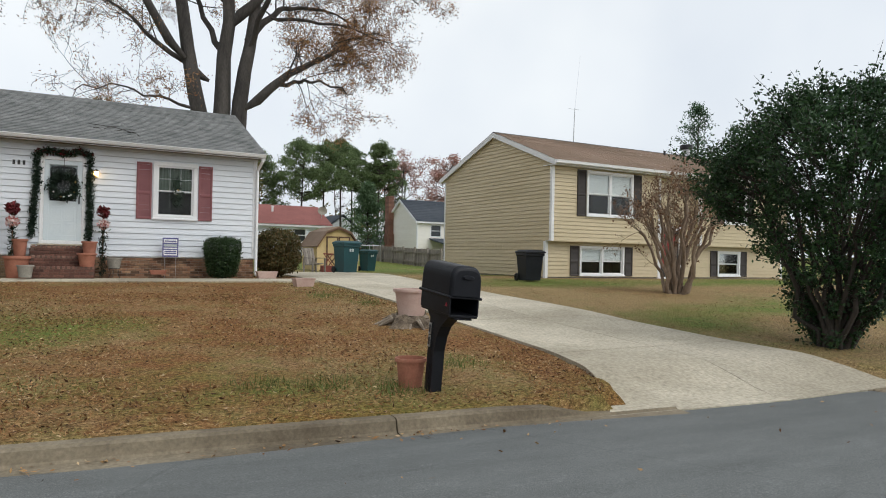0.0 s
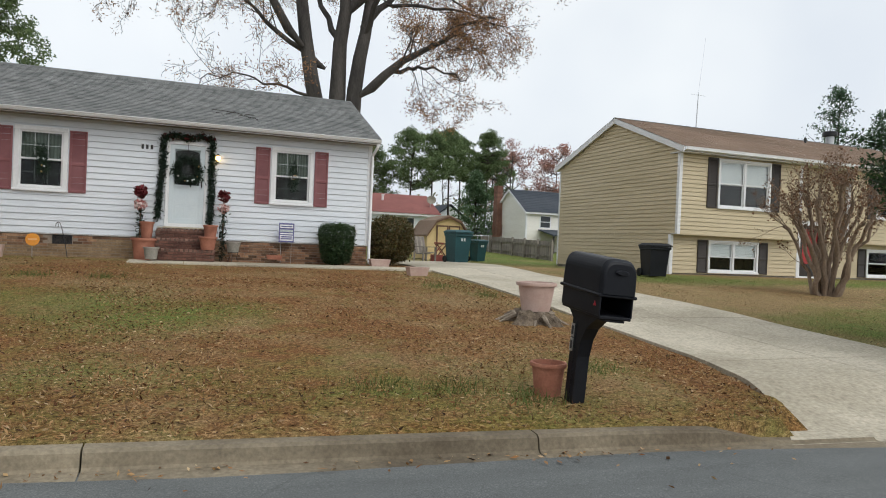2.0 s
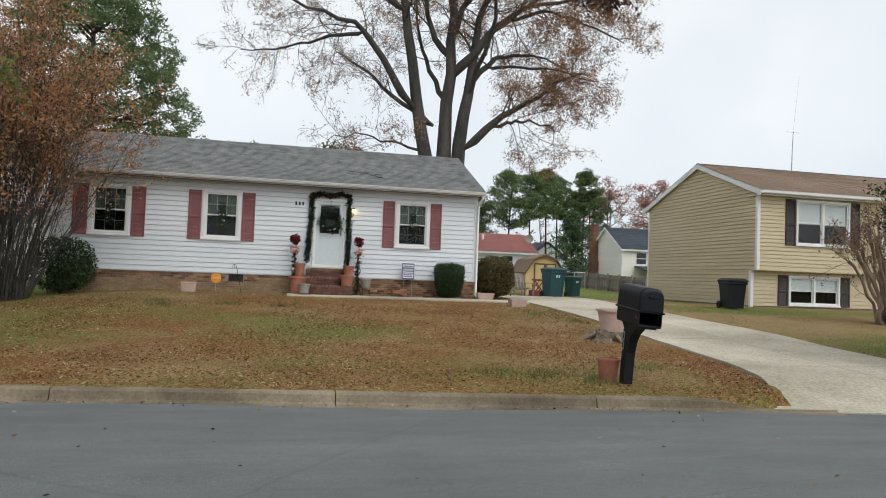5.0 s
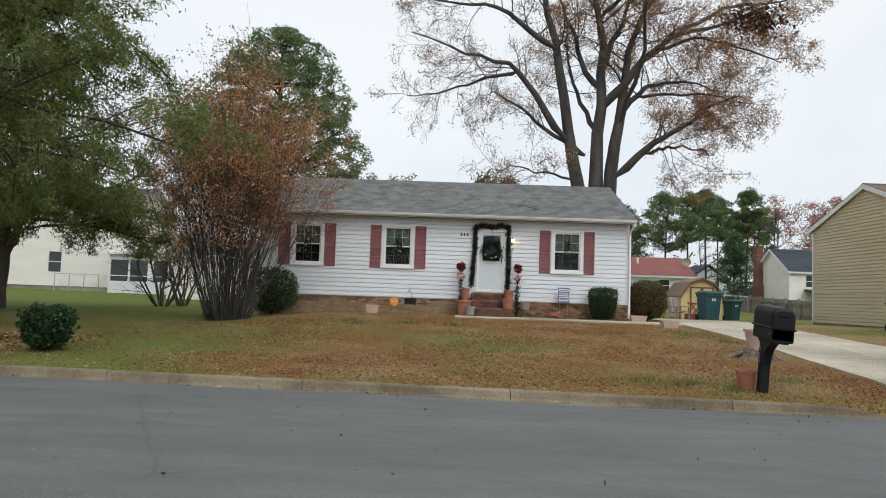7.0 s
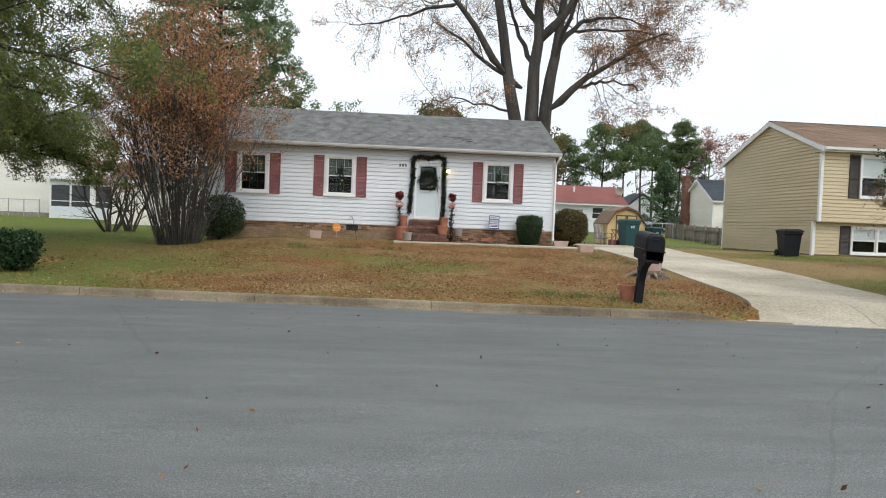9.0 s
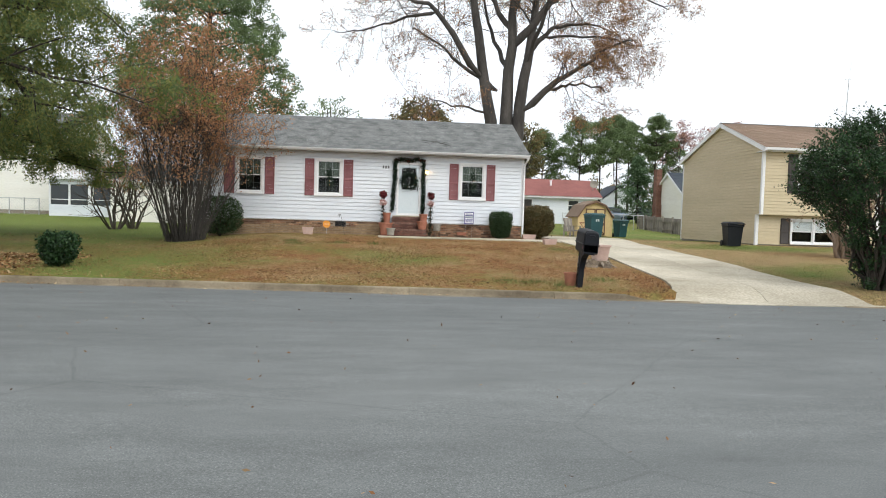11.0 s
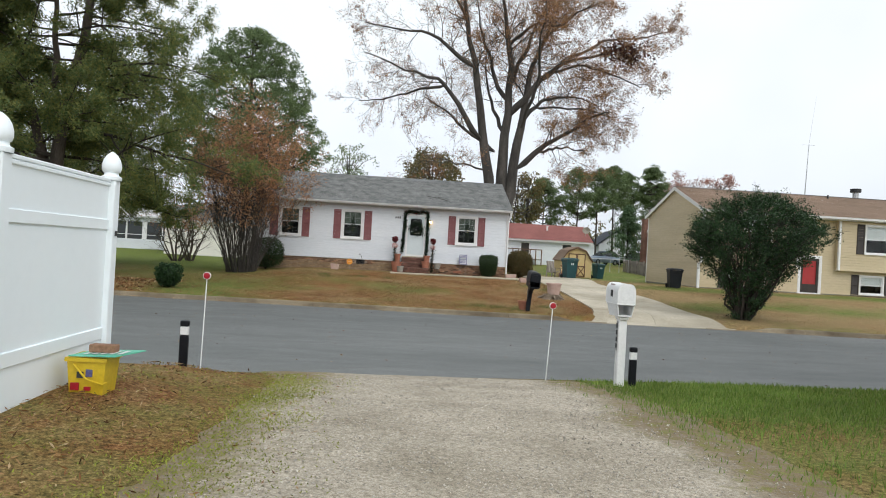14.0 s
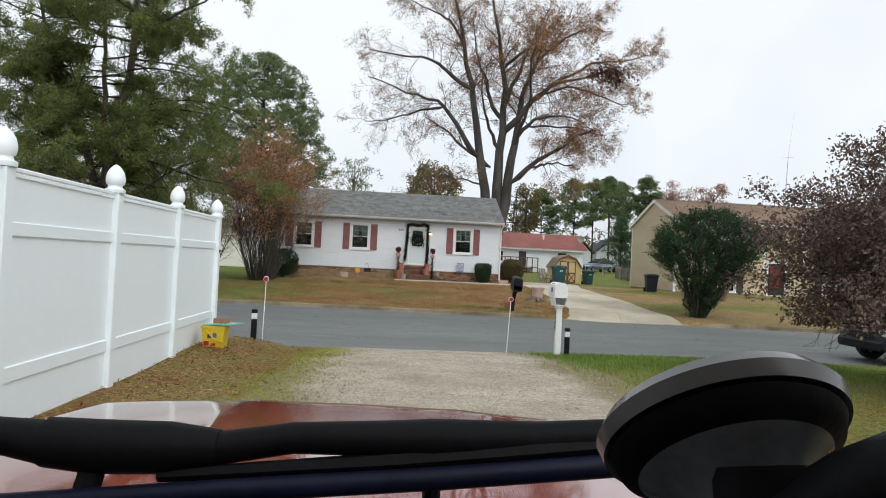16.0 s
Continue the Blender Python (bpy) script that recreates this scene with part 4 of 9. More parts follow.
twig = thing("fallen_branch", "thin bare branch lying on the grey shingles", "branch", tuple(on_roof(-3.65, 0.5)))
for a, b, c, d in ((-0.55, 0.36, 0.6, -0.24), (-0.2, -0.02, 0.15, 0.30), (0.1, -0.08, 0.55, 0.12), (-0.45, 0.04, -0.25, -0.26), (0.35, -0.13, 0.62, -0.42)):
    p, q = on_roof(-3.65 + a, 0.5 + b), on_roof(-3.65 + c, 0.5 + d)
    part("stick", MB().tube([tuple(p), tuple(p.lerp(q, 0.5) + Vector((0.03, 0.03, 0.05))), tuple(q)], [0.009, 0.007, 0.004], 5), DARK_BARK, twig)
gut = MB()
gut.prism([(EAVE_Y - 0.118, EAVE_Z - 0.015), (EAVE_Y - 0.118, EAVE_Z - 0.036), (EAVE_Y - 0.100, EAVE_Z - 0.044), (EAVE_Y - 0.094, EAVE_Z - 0.068), (EAVE_Y - 0.070, EAVE_Z - 0.104), (EAVE_Y - 0.01, EAVE_Z - 0.108), (EAVE_Y - 0.004, EAVE_Z - 0.02), (EAVE_Y - 0.02, EAVE_Z - 0.02), (EAVE_Y - 0.025, EAVE_Z - 0.095), (EAVE_Y - 0.065, EAVE_Z - 0.09), (EAVE_Y - 0.085, EAVE_Z - 0.06), (EAVE_Y - 0.10, EAVE_Z - 0.015)], "x", RX0, RX1)
part("gutter", gut, WHITE_TRIM, white_house)
part("fascia", MB().box(RX0 + 0.005, RX1 - 0.005, EAVE_Y + 0.0, EAVE_Y + 0.028, EAVE_Z - 0.125, EAVE_Z - 0.02), WHITE_TRIM, white_house)
part("downspout", MB().tube([(0.06, EAVE_Y - 0.05, EAVE_Z - 0.12), (0.06, EAVE_Y - 0.04, EAVE_Z - 0.2), (0.02, -0.07, EAVE_Z - 0.42), (0.02, -0.07, 1.12), (0.02, -0.12, 1.0), (0.05, -0.32, 0.94)], 0.042, 8), WHITE_TRIM, white_house, smooth=True)
for rx in (RX1 - 0.02, RX0 - 0.01):
    rk = MB()
    for a, b in (((EAVE_Y, EAVE_Z), (RIDGE_Y, RIDGE_Z)), ((HY1 + 0.42, EAVE_Z), (RIDGE_Y, RIDGE_Z))):
        rk.prism([(a[0], a[1] - 0.004), (b[0], b[1] - 0.004), (b[0], b[1] - 0.17), (a[0], a[1] - 0.17)], "x", rx, rx + 0.03)
    part("rake_board", rk, WHITE_TRIM, white_house)
for a, b in WINDOWS:
    window(white_house, a, b, WZ0, WZ1, -0.012, cols=3, rows=2, trim=0.105)
for a, b in ((-12.13, -11.72), (-10.53, -10.15), (-8.95, -8.58), (-7.40, -7.02), (-3.09, -2.72), (-1.55, -1.19)):
    shutter(white_house, a, b, WZ0 + 0.0, WZ1 - 0.04, -0.012, SHUTTER_RED)

# front door behind a storm door
dx0, dx1, dz0, dz1 = DOOR
door = part("door", frame_boxes(dx0, dx1, dz0 - 0.02, dz1, 0.085, -0.05, 0.10), WHITE_TRIM, white_house, "white framed storm door with dark upper glass")
leaf = MB()
ix0, ix1 = dx0 + 0.087, dx1 - 0.087
leaf.box(ix0, ix0 + 0.11, -0.028, 0.012, dz0 + 0.07, dz1 - 0.09, 0.004)
leaf.box(ix1 - 0.11, ix1, -0.028, 0.012, dz0 + 0.07, dz1 - 0.09, 0.004)
leaf.box(ix0 + 0.11, ix1 - 0.11, -0.028, 0.012, dz1 - 0.20, dz1 - 0.09, 0.004)
leaf.box(ix0 + 0.11, ix1 - 0.11, -0.028, 0.012, dz0 + 0.07, dz0 + 0.20, 0.004)
leaf.box(ix0 + 0.11, ix1 - 0.11, -0.018, 0.008, dz0 + 0.20, dz0 + 0.95, 0.003)
leaf.box(ix0 + 0.11, ix1 - 0.11, -0.028, 0.012, dz0 + 0.95, dz0 + 1.04, 0.004)
storm = part("storm_door", leaf, DOOR_WHITE, door)
part("pane", MB().box(ix0 + 0.11, ix1 - 0.11, -0.006, -0.002, dz0 + 1.04, dz1 - 0.20), GLASS, storm).visible_shadow = False
part("handle", MB().box(ix1 - 0.075, ix1 - 0.045, -0.075, -0.028, dz0 + 0.98, dz0 + 1.16, 0.008), DARK_METAL, storm)
inner = MB().box(ix0, ix1, 0.06, 0.10, dz0 + 0.0, dz1 - 0.09, 0.004)
part("inner_door", inner, DOOR_WHITE, door)
arched = [(ix0 + 0.125, dz0 + 1.03), (ix1 - 0.125, dz0 + 1.03), (ix1 - 0.125, dz1 - 0.27)]
arched += [((ix0 + ix1) / 2 + (ix1 - ix0 - 0.25) / 2 * math.cos(math.pi * k / 10), dz1 - 0.27 + 0.055 * math.sin(math.pi * k / 10)) for k in range(1, 10)] + [(ix0 + 0.125, dz1 - 0.27)]
# solid plate in the door light, coloured near-black for the unlit inside
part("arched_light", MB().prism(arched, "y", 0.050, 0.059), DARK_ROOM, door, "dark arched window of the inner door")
for pz0, pz1 in ((0.16, 0.48), (0.54, 0.90)):
    for s in (0, 1):
        pa = ix0 + 0.15 + s * (ix1 - ix0 - 0.25) / 2
        part("panel_moulding", frame_boxes(pa, pa + (ix1 - ix0 - 0.35) / 2, dz0 + pz0, dz0 + pz1, 0.022, -0.0225, -0.0185, 0.002), DOOR_WHITE, storm)
part("threshold", MB().box(dx0 - 0.02, dx1 + 0.02, -0.14, 0.02, dz0 - 0.07, dz0 - 0.022, 0.006), CONCRETE, door)

# brick base, with the pieces of the front as bricks of their own
base = part("foundation", MB().box(HX0 + 0.03, HX1 - 0.03, 0.035, HY1 - 0.03, 0.3, SID + 0.02), MORTAR, white_house, "brick foundation with tan mortar")
part("damp_course", MB().box(HX0 + 0.0, HX1 - 0.0, -0.006, 0.034, SID - 0.028, SID - 0.002, 0.004), WHITE_TRIM, white_house)
vent_x = (-7.70, -7.28)
rng = random.Random(11)
loose, splashed, count = MB(), MB(), 0
z, row = SID - 0.105, 0
while z > 0.5:
    x = HX0 + 0.03 + (0.1 if row % 2 else 0.0)
    first = True
    while x < HX1 - 0.05:
        l = 0.2 if x + 0.2 < HX1 - 0.03 else HX1 - 0.03 - x
        if z + 0.06 > land_z(x, -0.1) - 0.02 and not (vent_x[0] - 0.2 < x < vent_x[1] and z > SID - 0.26) and l > 0.05:
            low = x < -5.45 and z < SID - 0.27 + 0.05 * math.sin(1.7 * x) + (0.08 if x > -6.9 else 0.0)
            near = x > -7.4 and l > 0.19 and not low and not (-5.35 < x < -4.2)
            if near and count < 300:
                brick(base, x, 0.032, z, 0.2, rng.randrange(4))
                count += 1
            else:
                (splashed if low else loose).box(x, x + l, 0.032 - 0.014, 0.05, z, z + 0.057)
        x += 0.21
    z -= 0.0675
    row += 1
part("bricks", loose, mat("red_brown_brick_far", (0.22, 0.105, 0.062), (0.40, 0.25, 0.15), 3.2, 40.0, 0.9, 0.5, per="island", per_amount=0.65), base)["kind"] = "stuff"
part("bricks", splashed, SPLASHED_BRICK, base, "bricks splashed with tan mud")["kind"] = "stuff"
vent = part("vent", frame_boxes(vent_x[0], vent_x[1], SID - 0.25, SID - 0.04, 0.02, 0.005, 0.034, 0.003), DARK_METAL, white_house, "dark crawl-space vent")
sl = MB()
for i in range(7):
    zz = SID - 0.225 + i * 0.025
    sl.quad((vent_x[0] + 0.02, 0.012, zz), (vent_x[1] - 0.02, 0.012, zz), (vent_x[1] - 0.02, 0.03, zz + 0.02), (vent_x[0] + 0.02, 0.03, zz + 0.02))
part("slats", sl, DARK_METAL, vent)

# brick steps
steps = thing("front_steps", "worn red brick front steps up to the door", "steps", (-4.75, -0.5, 0.9), kind="structure")
sx0, sx1 = -5.42, -4.05
LEV = [(1.69, -0.02, -0.50), (1.45, -0.50, -0.78), (1.20, -0.78, -1.06), (0.0, 0, 0)]
for (zt, ya, yb) in LEV[:3]:
    body = part("step", MB().box(sx0 + 0.015, sx1 - 0.015, yb + 0.015, ya, 0.7, zt - 0.012), STEP_MORTAR, steps)
    for i in range(int((sx1 - sx0) / 0.105)):
        brick(body, sx0 + 0.105 * i + 0.1, yb + 0.005, zt - 0.057, 0.2, 20 + i % 4, 90)
    for k in range(1, 4):
        zz = zt - 0.057 - 0.0675 * k
        if zz < 0.84 or zz < zt - 0.27:
            continue
        xx = sx0 + (0.1 if k % 2 else 0.0)
        while xx < sx1 - 0.15:
            brick(body, xx, yb + 0.012, zz, 0.2, 10 + rng.randrange(4))
            xx += 0.21
    for side_x in (sx0, sx1):
        zz = zt - 0.125
        while zz > 0.8:
            yy = ya - 0.02
            while yy > yb + 0.18:
                brick(body, side_x + (0.012 if side_x == sx0 else -0.012), yy if side_x == sx0 else yy - 0.2, zz, 0.2, 10 + rng.randrange(4), -90 if side_x == sx0 else 90)
                yy -= 0.21
            zz -= 0.0675
part("landing_slab", MB().box(sx0 + 0.02, sx1 - 0.02, -0.47, -0.16, 1.694, 1.722, 0.008), CONCRETE, steps, "pale worn concrete slab at the sill")


# ---------------------------------------------------------------- the beige split-level house
BX0, BX1, BY0, BY1, BLOW = 10.45, 23.8, 0.0, 7.75, 0.32
B_OVER, B_TOP, B_APEX_Y, B_APEX_Z = 2.27, 5.02, 3.68, 6.62
ENTRY = (15.78, 18.08)
beige_house = thing("house", "tan vinyl-sided split-level house with brown roof and dark shutters", "house", (17.0, 3.8, 0.85))


def beige_clip(y0):
    def clip(z):
        if z < B_TOP:
            return y0, BY1
        k = (z - B_TOP) / (B_APEX_Z - 0.1 - B_TOP)
        return y0 + k * (B_APEX_Y - y0), BY1 - k * (BY1 - B_APEX_Y)
    return clip


clad("gable_wall", beige_house, BEIGE_SIDING, BY0, BY1, B_OVER, B_APEX_Z - 0.1, lambda u, o, z: (BX0 - o, u, z), clip=beige_clip(BY0), lap=0.14)
clad("gable_wall", beige_house, BEIGE_SIDING, BLOW, BY1, 0.95, B_OVER, lambda u, o, z: (BX0 - o, u, z), lap=0.14)
clad("gable_wall", beige_house, BEIGE_SIDING, BLOW, BY1, 0.95, B_APEX_Z - 0.1, lambda u, o, z: (BX1 + o, u, z), clip=beige_clip(BLOW), lap=0.14)
part("back_wall", siding(BX0, BX1, 0.95, B_TOP, lambda u, o, z: (u, BY1 + o, z), lap=0.25), BEIGE_SIDING, beige_house)
BW = [(12.03, 14.33, 3.18, 4.87, 0.0, 2), (12.01, 14.22, 0.98, 2.10, BLOW, 2), (19.5, 20.95, 3.18, 4.80, 0.0, 1), (19.52, 20.95, 0.98, 2.06, BLOW, 1)]
bh = [(a + 0.02, b - 0.02, c + 0.02, d - 0.02) for a, b, c, d, _, _ in BW]
clad("front_wall", beige_house, BEIGE_SIDING, BX0, ENTRY[0], B_OVER, B_TOP, lambda u, o, z: (u, BY0 - o, z), bh, 0.14)
clad("front_wall", beige_house, BEIGE_SIDING, ENTRY[1], BX1, B_OVER, B_TOP, lambda u, o, z: (u, BY0 - o, z), bh, 0.14)
BD = (16.02, 17.36, 0.80, 2.98)
clad("lower_wall", beige_house, BEIGE_SIDING, BX0, BX1, 0.95, B_OVER, lambda u, o, z: (u, BLOW - o, z), [bh[1], bh[3], (BD[0], BD[1], 0.5, BD[3])], 0.14)
clad("entry_wall", beige_house, BEIGE_SIDING, ENTRY[0], ENTRY[1], B_OVER, B_TOP, lambda u, o, z: (u, BLOW - o, z), [(BD[0], BD[1], 0.5, BD[3])], 0.14)
for ex in ENTRY:
    part("cheek", MB().box(ex - 0.012, ex + 0.012, BY0 + 0.004, BLOW - 0.02, B_OVER, B_TOP), BEIGE_SIDING, beige_house)
    part("post_trim", MB().box(ex - 0.09, ex + 0.03, BY0 - 0.03, BY0 + 0.09, B_OVER - 0.02, B_TOP - 0.03, 0.006) if ex == ENTRY[0] else MB().box(ex - 0.03, ex + 0.09, BY0 - 0.03, BY0 + 0.09, B_OVER - 0.02, B_TOP - 0.03, 0.006), WHITE_TRIM, beige_house)
for a, b in ((BX0, ENTRY[0]), (ENTRY[1], BX1)):
    part("overhang", MB().box(a + 0.004, b - 0.004, BY0 + 0.004, BLOW + 0.1, B_OVER - 0.03, B_OVER - 0.003), WHITE_TRIM, beige_house)
    part("band", MB().box(a, b, BY0 - 0.022, BY0 + 0.003, B_OVER - 0.04, B_OVER + 0.03, 0.004), BEIGE_SIDING, beige_house)
for xx, zz0, zz1, yy in ((BX0, B_OVER - 0.03, B_TOP - 0.05, BY0), (BX0, 0.86, B_OVER - 0.035, BLOW), (BX1, 0.86, B_OVER - 0.035, BLOW), (BX1, B_OVER - 0.03, B_TOP - 0.05, BY0)):
    s = -1 if xx == BX0 else 1
    part("corner_trim", MB().box(min(xx + 0.025 * s, xx - 0.10 * s), max(xx + 0.025 * s, xx - 0.10 * s), yy - 0.025, yy + 0.10, zz0, zz1, 0.006), WHITE_TRIM, beige_house)
part("corner_trim", MB().box(BX0 - 0.025, BX0 + 0.08, BY1 - 0.08, BY1 + 0.02, 0.9, B_TOP - 0.06, 0.006), WHITE_TRIM, beige_house)
part("foundation", MB().box(BX0 + 0.02, BX1 - 0.02, BLOW + 0.02, BY1 - 0.02, 0.2, 0.95), mat("grey_block", (0.24, 0.22, 0.19), (0.36, 0.33, 0.29), 1.5, 30.0, 0.95, 0.5), beige_house, "grey block foundation")
BEY = -0.32
broof = part("roof", roof_body(BX0 - 0.12, BX1 + 0.12, BEY, 5.10, B_APEX_Y, B_APEX_Z, BY1 + 0.32, 5.10), WHITE_TRIM, beige_house)
part("shingles", shingle_plane(BX0 - 0.14, BX1 + 0.14, (BEY - 0.03, 5.10), (B_APEX_Y, B_APEX_Z + 0.014), seed=8), BROWN_SHINGLE, broof, "brown asphalt shingles")
part("shingles", shingle_plane(BX0 - 0.14, BX1 + 0.14, (BY1 + 0.35, 5.10), (B_APEX_Y, B_APEX_Z + 0.014), 0.3, seed=9), BROWN_SHINGLE, broof)
part("ridge_cap", MB().prism([(B_APEX_Y - 0.14, B_APEX_Z - 0.03), (B_APEX_Y, B_APEX_Z + 0.035), (B_APEX_Y + 0.14, B_APEX_Z - 0.03), (B_APEX_Y, B_APEX_Z + 0.012)], "x", BX0 - 0.14, BX1 + 0.14), SHUTTER_BROWN, broof)
part("gutter", MB().prism([(BEY - 0.13, 5.085), (BEY - 0.115, 4.985), (BEY - 0.01, 4.97), (BEY - 0.004, 5.07), (BEY - 0.03, 5.07), (BEY - 0.035, 4.99), (BEY - 0.10, 5.0), (BEY - 0.115, 5.085)], "x", BX0 - 0.1, BX1 + 0.1), WHITE_TRIM, beige_house)
part("soffit", MB().box(BX0 - 0.1, BX1 + 0.1, BEY + 0.03, BLOW + 0.1, 4.93, 4.955), WHITE_TRIM, beige_house)
for rx in (BX0 - 0.15, BX1 + 0.12):
    rk = MB()
    for a, b in (((BEY, 5.10), (B_APEX_Y, B_APEX_Z)), ((BY1 + 0.32, 5.10), (B_APEX_Y, B_APEX_Z))):
        rk.prism([(a[0], a[1] - 0.003), (b[0], b[1] - 0.003), (b[0], b[1] - 0.20), (a[0], a[1] - 0.20)], "x", rx, rx + 0.03)
    part("rake_board", rk, WHITE_TRIM, beige_house)
for a, b, c, d, yy, n in BW:
    window(beige_house, a, b, c, d, yy - 0.012, cols=1, rows=1, lights=n, trim=0.085, cover=BLIND, cover_low=0.5)
for a, b, c, d, yy, n in BW:
    shutter(beige_house, a - 0.45, a - 0.03, c, d, yy - 0.012, SHUTTER_BROWN)
    shutter(beige_house, b + 0.03, b + 0.43, c, d, yy - 0.012, SHUTTER_BROWN)
bd = part("door", frame_boxes(BD[0], BD[1], BD[2], BD[3], 0.16, BLOW - 0.03, BLOW + 0.1), WHITE_TRIM, beige_house, "bright red door behind a dark storm door")
part("storm_frame", frame_boxes(BD[0] + 0.162, BD[1] - 0.162, BD[2] + 0.06, BD[3] - 0.162, 0.13, BLOW + 0.0, BLOW + 0.04), SHUTTER_BROWN, bd)
part("kick_panel", MB().box(BD[0] + 0.292, BD[1] - 0.292, BLOW + 0.004, BLOW + 0.035, BD[2] + 0.19, BD[2] + 0.62), SHUTTER_BROWN, bd)
part("door_leaf", MB().box(BD[0] + 0.165, BD[1] - 0.165, BLOW + 0.055, BLOW + 0.095, BD[2] + 0.02, BD[3] - 0.165, 0.004), DOOR_RED, bd)
part("stoop", MB().box(15.7, 18.2, -0.85, BLOW, 0.45, 0.83, 0.012), CONCRETE, beige_house, "low concrete stoop")
flue = part("flue", MB().lathe([(0.17, 0.0), (0.17, 0.62)], 16, (21.6, 3.9, 6.4)), METAL, beige_house, "galvanised chimney flue", smooth=True)
part("cap", MB().lathe([(0.27, 0.60), (0.30, 0.62), (0.30, 0.80), (0.27, 0.82)], 16, (21.6, 3.9, 6.4)), DARK_METAL, flue, smooth=True)
mast = thing("antenna_mast", "thin grey radio mast behind the tan house", "antenna", (30.0, 22.5, 0.85))
part("pole", MB().tube([(29.9, 22.5, 0.7), (30.0, 22.5, 9.0), (30.15, 22.5, 13.4)], [0.06, 0.05, 0.03], 6), METAL, mast)
part("crossarm", MB().tube([(29.55, 22.5, 13.3), (30.75, 22.5, 13.3)], 0.012, 5), METAL, mast)
part("whip", MB().tube([(30.15, 22.5, 13.4), (30.6, 22.5, 17.6)], [0.012, 0.006], 5), METAL, mast)
part("vent_pipe", MB().lathe([(0.05, 0.0), (0.05, 0.35)], 10, (19.4, 3.2, 6.3)), DARK_METAL, beige_house)


# ---------------------------------------------------------------- houses further off
def small_window(house, x0, x1, z0, z1, y, trim=WHITE_TRIM):
    win = part("window", frame_boxes(x0, x1, z0, z1, 0.08, y - 0.04, y + 0.06), trim, house)
    zm = (z0 + z1) / 2
    part("sash", MB().box(x0 + 0.08, x1 - 0.08, y - 0.02, y + 0.02, zm - 0.025, zm + 0.025), trim, win)
    part("pane", MB().box(x0 + 0.08, x1 - 0.08, y + 0.03, y + 0.035, z0 + 0.08, z1 - 0.08), GLASS_DARK, win)


GLASS_DARK = bpy.data.materials.new("dark_window_pane")
t, p = nodes_of(GLASS_DARK)
p.inputs["Base Color"].default_value = (0.035, 0.042, 0.045, 1)
p.inputs["Roughness"].default_value = 0.08

# red-roofed house behind
RH = thing("house", "white bungalow with a dull red roof", "house", (9.5, 39, 1.4))
part("front_wall", siding(1.5, 14.9, 1.0, 4.1, lambda u, o, z: (u, 36 - o, z), [(5.0, 6.0, 2.4, 3.6), (7.6, 8.6, 1.6, 3.7), (12.0, 13.1, 2.6, 3.7)], 0.2), WHITE_SIDING, RH)
part("side_wall", siding(36, 43, 1.0, 4.1, lambda u, o, z: (14.9 + o, u, z), lap=0.2), WHITE_SIDING, RH)
part("side_wall", siding(36, 43, 1.0, 4.1, lambda u, o, z: (1.5 - o, u, z), lap=0.2), WHITE_SIDING, RH)
part("back_wall", MB().quad((1.5, 43, 1.0), (14.9, 43, 1.0), (14.9, 43, 4.1), (1.5, 43, 4.1)), WHITE_SIDING, RH)
rr = part("roof", roof_body(1.2, 15.2, 35.5, 3.98, 39.5, 5.75, 43.5, 3.98, 0.16), WHITE_TRIM, RH)
part("roofing", MB().add([(1.16, 35.44, 4.0), (15.24, 35.44, 4.0), (15.24, 39.5, 5.79), (1.16, 39.5, 5.79), (1.16, 43.56, 4.0), (15.24, 43.56, 4.0)], [(0, 1, 2, 3), (3, 2, 5, 4)]), RED_ROOF, rr, "dull red roofing")
part("gable_end", MB().prism([(36.0, 4.05), (43.0, 4.05), (39.5, 5.6)], "x", 14.8, 14.91), WHITE_TRIM, RH)
small_window(RH, 5.0, 6.0, 2.4, 3.6, 36)
small_window(RH, 12.0, 13.1, 2.6, 3.7, 36)
part("door", frame_boxes(7.6, 8.6, 1.6, 3.7, 0.08, 35.95, 36.06), WHITE_TRIM, RH)
part("door_leaf", MB().box(7.68, 8.52, 36.0, 36.05, 1.6, 3.62), SHUTTER_BROWN, RH)
part("vent_pipe", MB().lathe([(0.09, 0), (0.09, 0.45), (0.14, 0.46), (0.14, 0.55)], 10, (10.8, 38.0, 5.05)), WHITE_TRIM, RH)
part("deck", MB().box(4.0, 9.4, 33.6, 35.9, 1.85, 1.95), OLD_WOOD, RH)
for i in range(10):
    part("deck_post", MB().box(4.0 + i * 0.59, 4.09 + i * 0.59, 33.6, 33.69, 1.0, 2.9), BROWN_WOOD, RH)
part("deck_rail", MB().box(4.0, 9.4, 33.58, 33.72, 2.86, 2.95), BROWN_WOOD, RH)
dish = thing("satellite_dish", "pale grey satellite dish on a short mast", "satellite dish", (14.75, 37.0, 4.6))
part("bowl", MB().add([(14.75 + 0.42 * math.cos(a) * r, 36.9 - 0.14 * r * r, 5.3 + 0.36 * math.sin(a) * r) for r in (0.0, 0.5, 1.0) for a in [k * math.pi / 8 for k in range(16)]], [(16 * q + k, 16 * q + (k + 1) % 16, 16 * (q + 1) + (k + 1) % 16, 16 * (q + 1) + k) for q in range(2) for k in range(16)]), STONE_POT, dish, smooth=True)
part("mast", MB().tube([(14.75, 37.05, 4.6), (14.75, 36.92, 5.3)], 0.03, 6), METAL, dish)

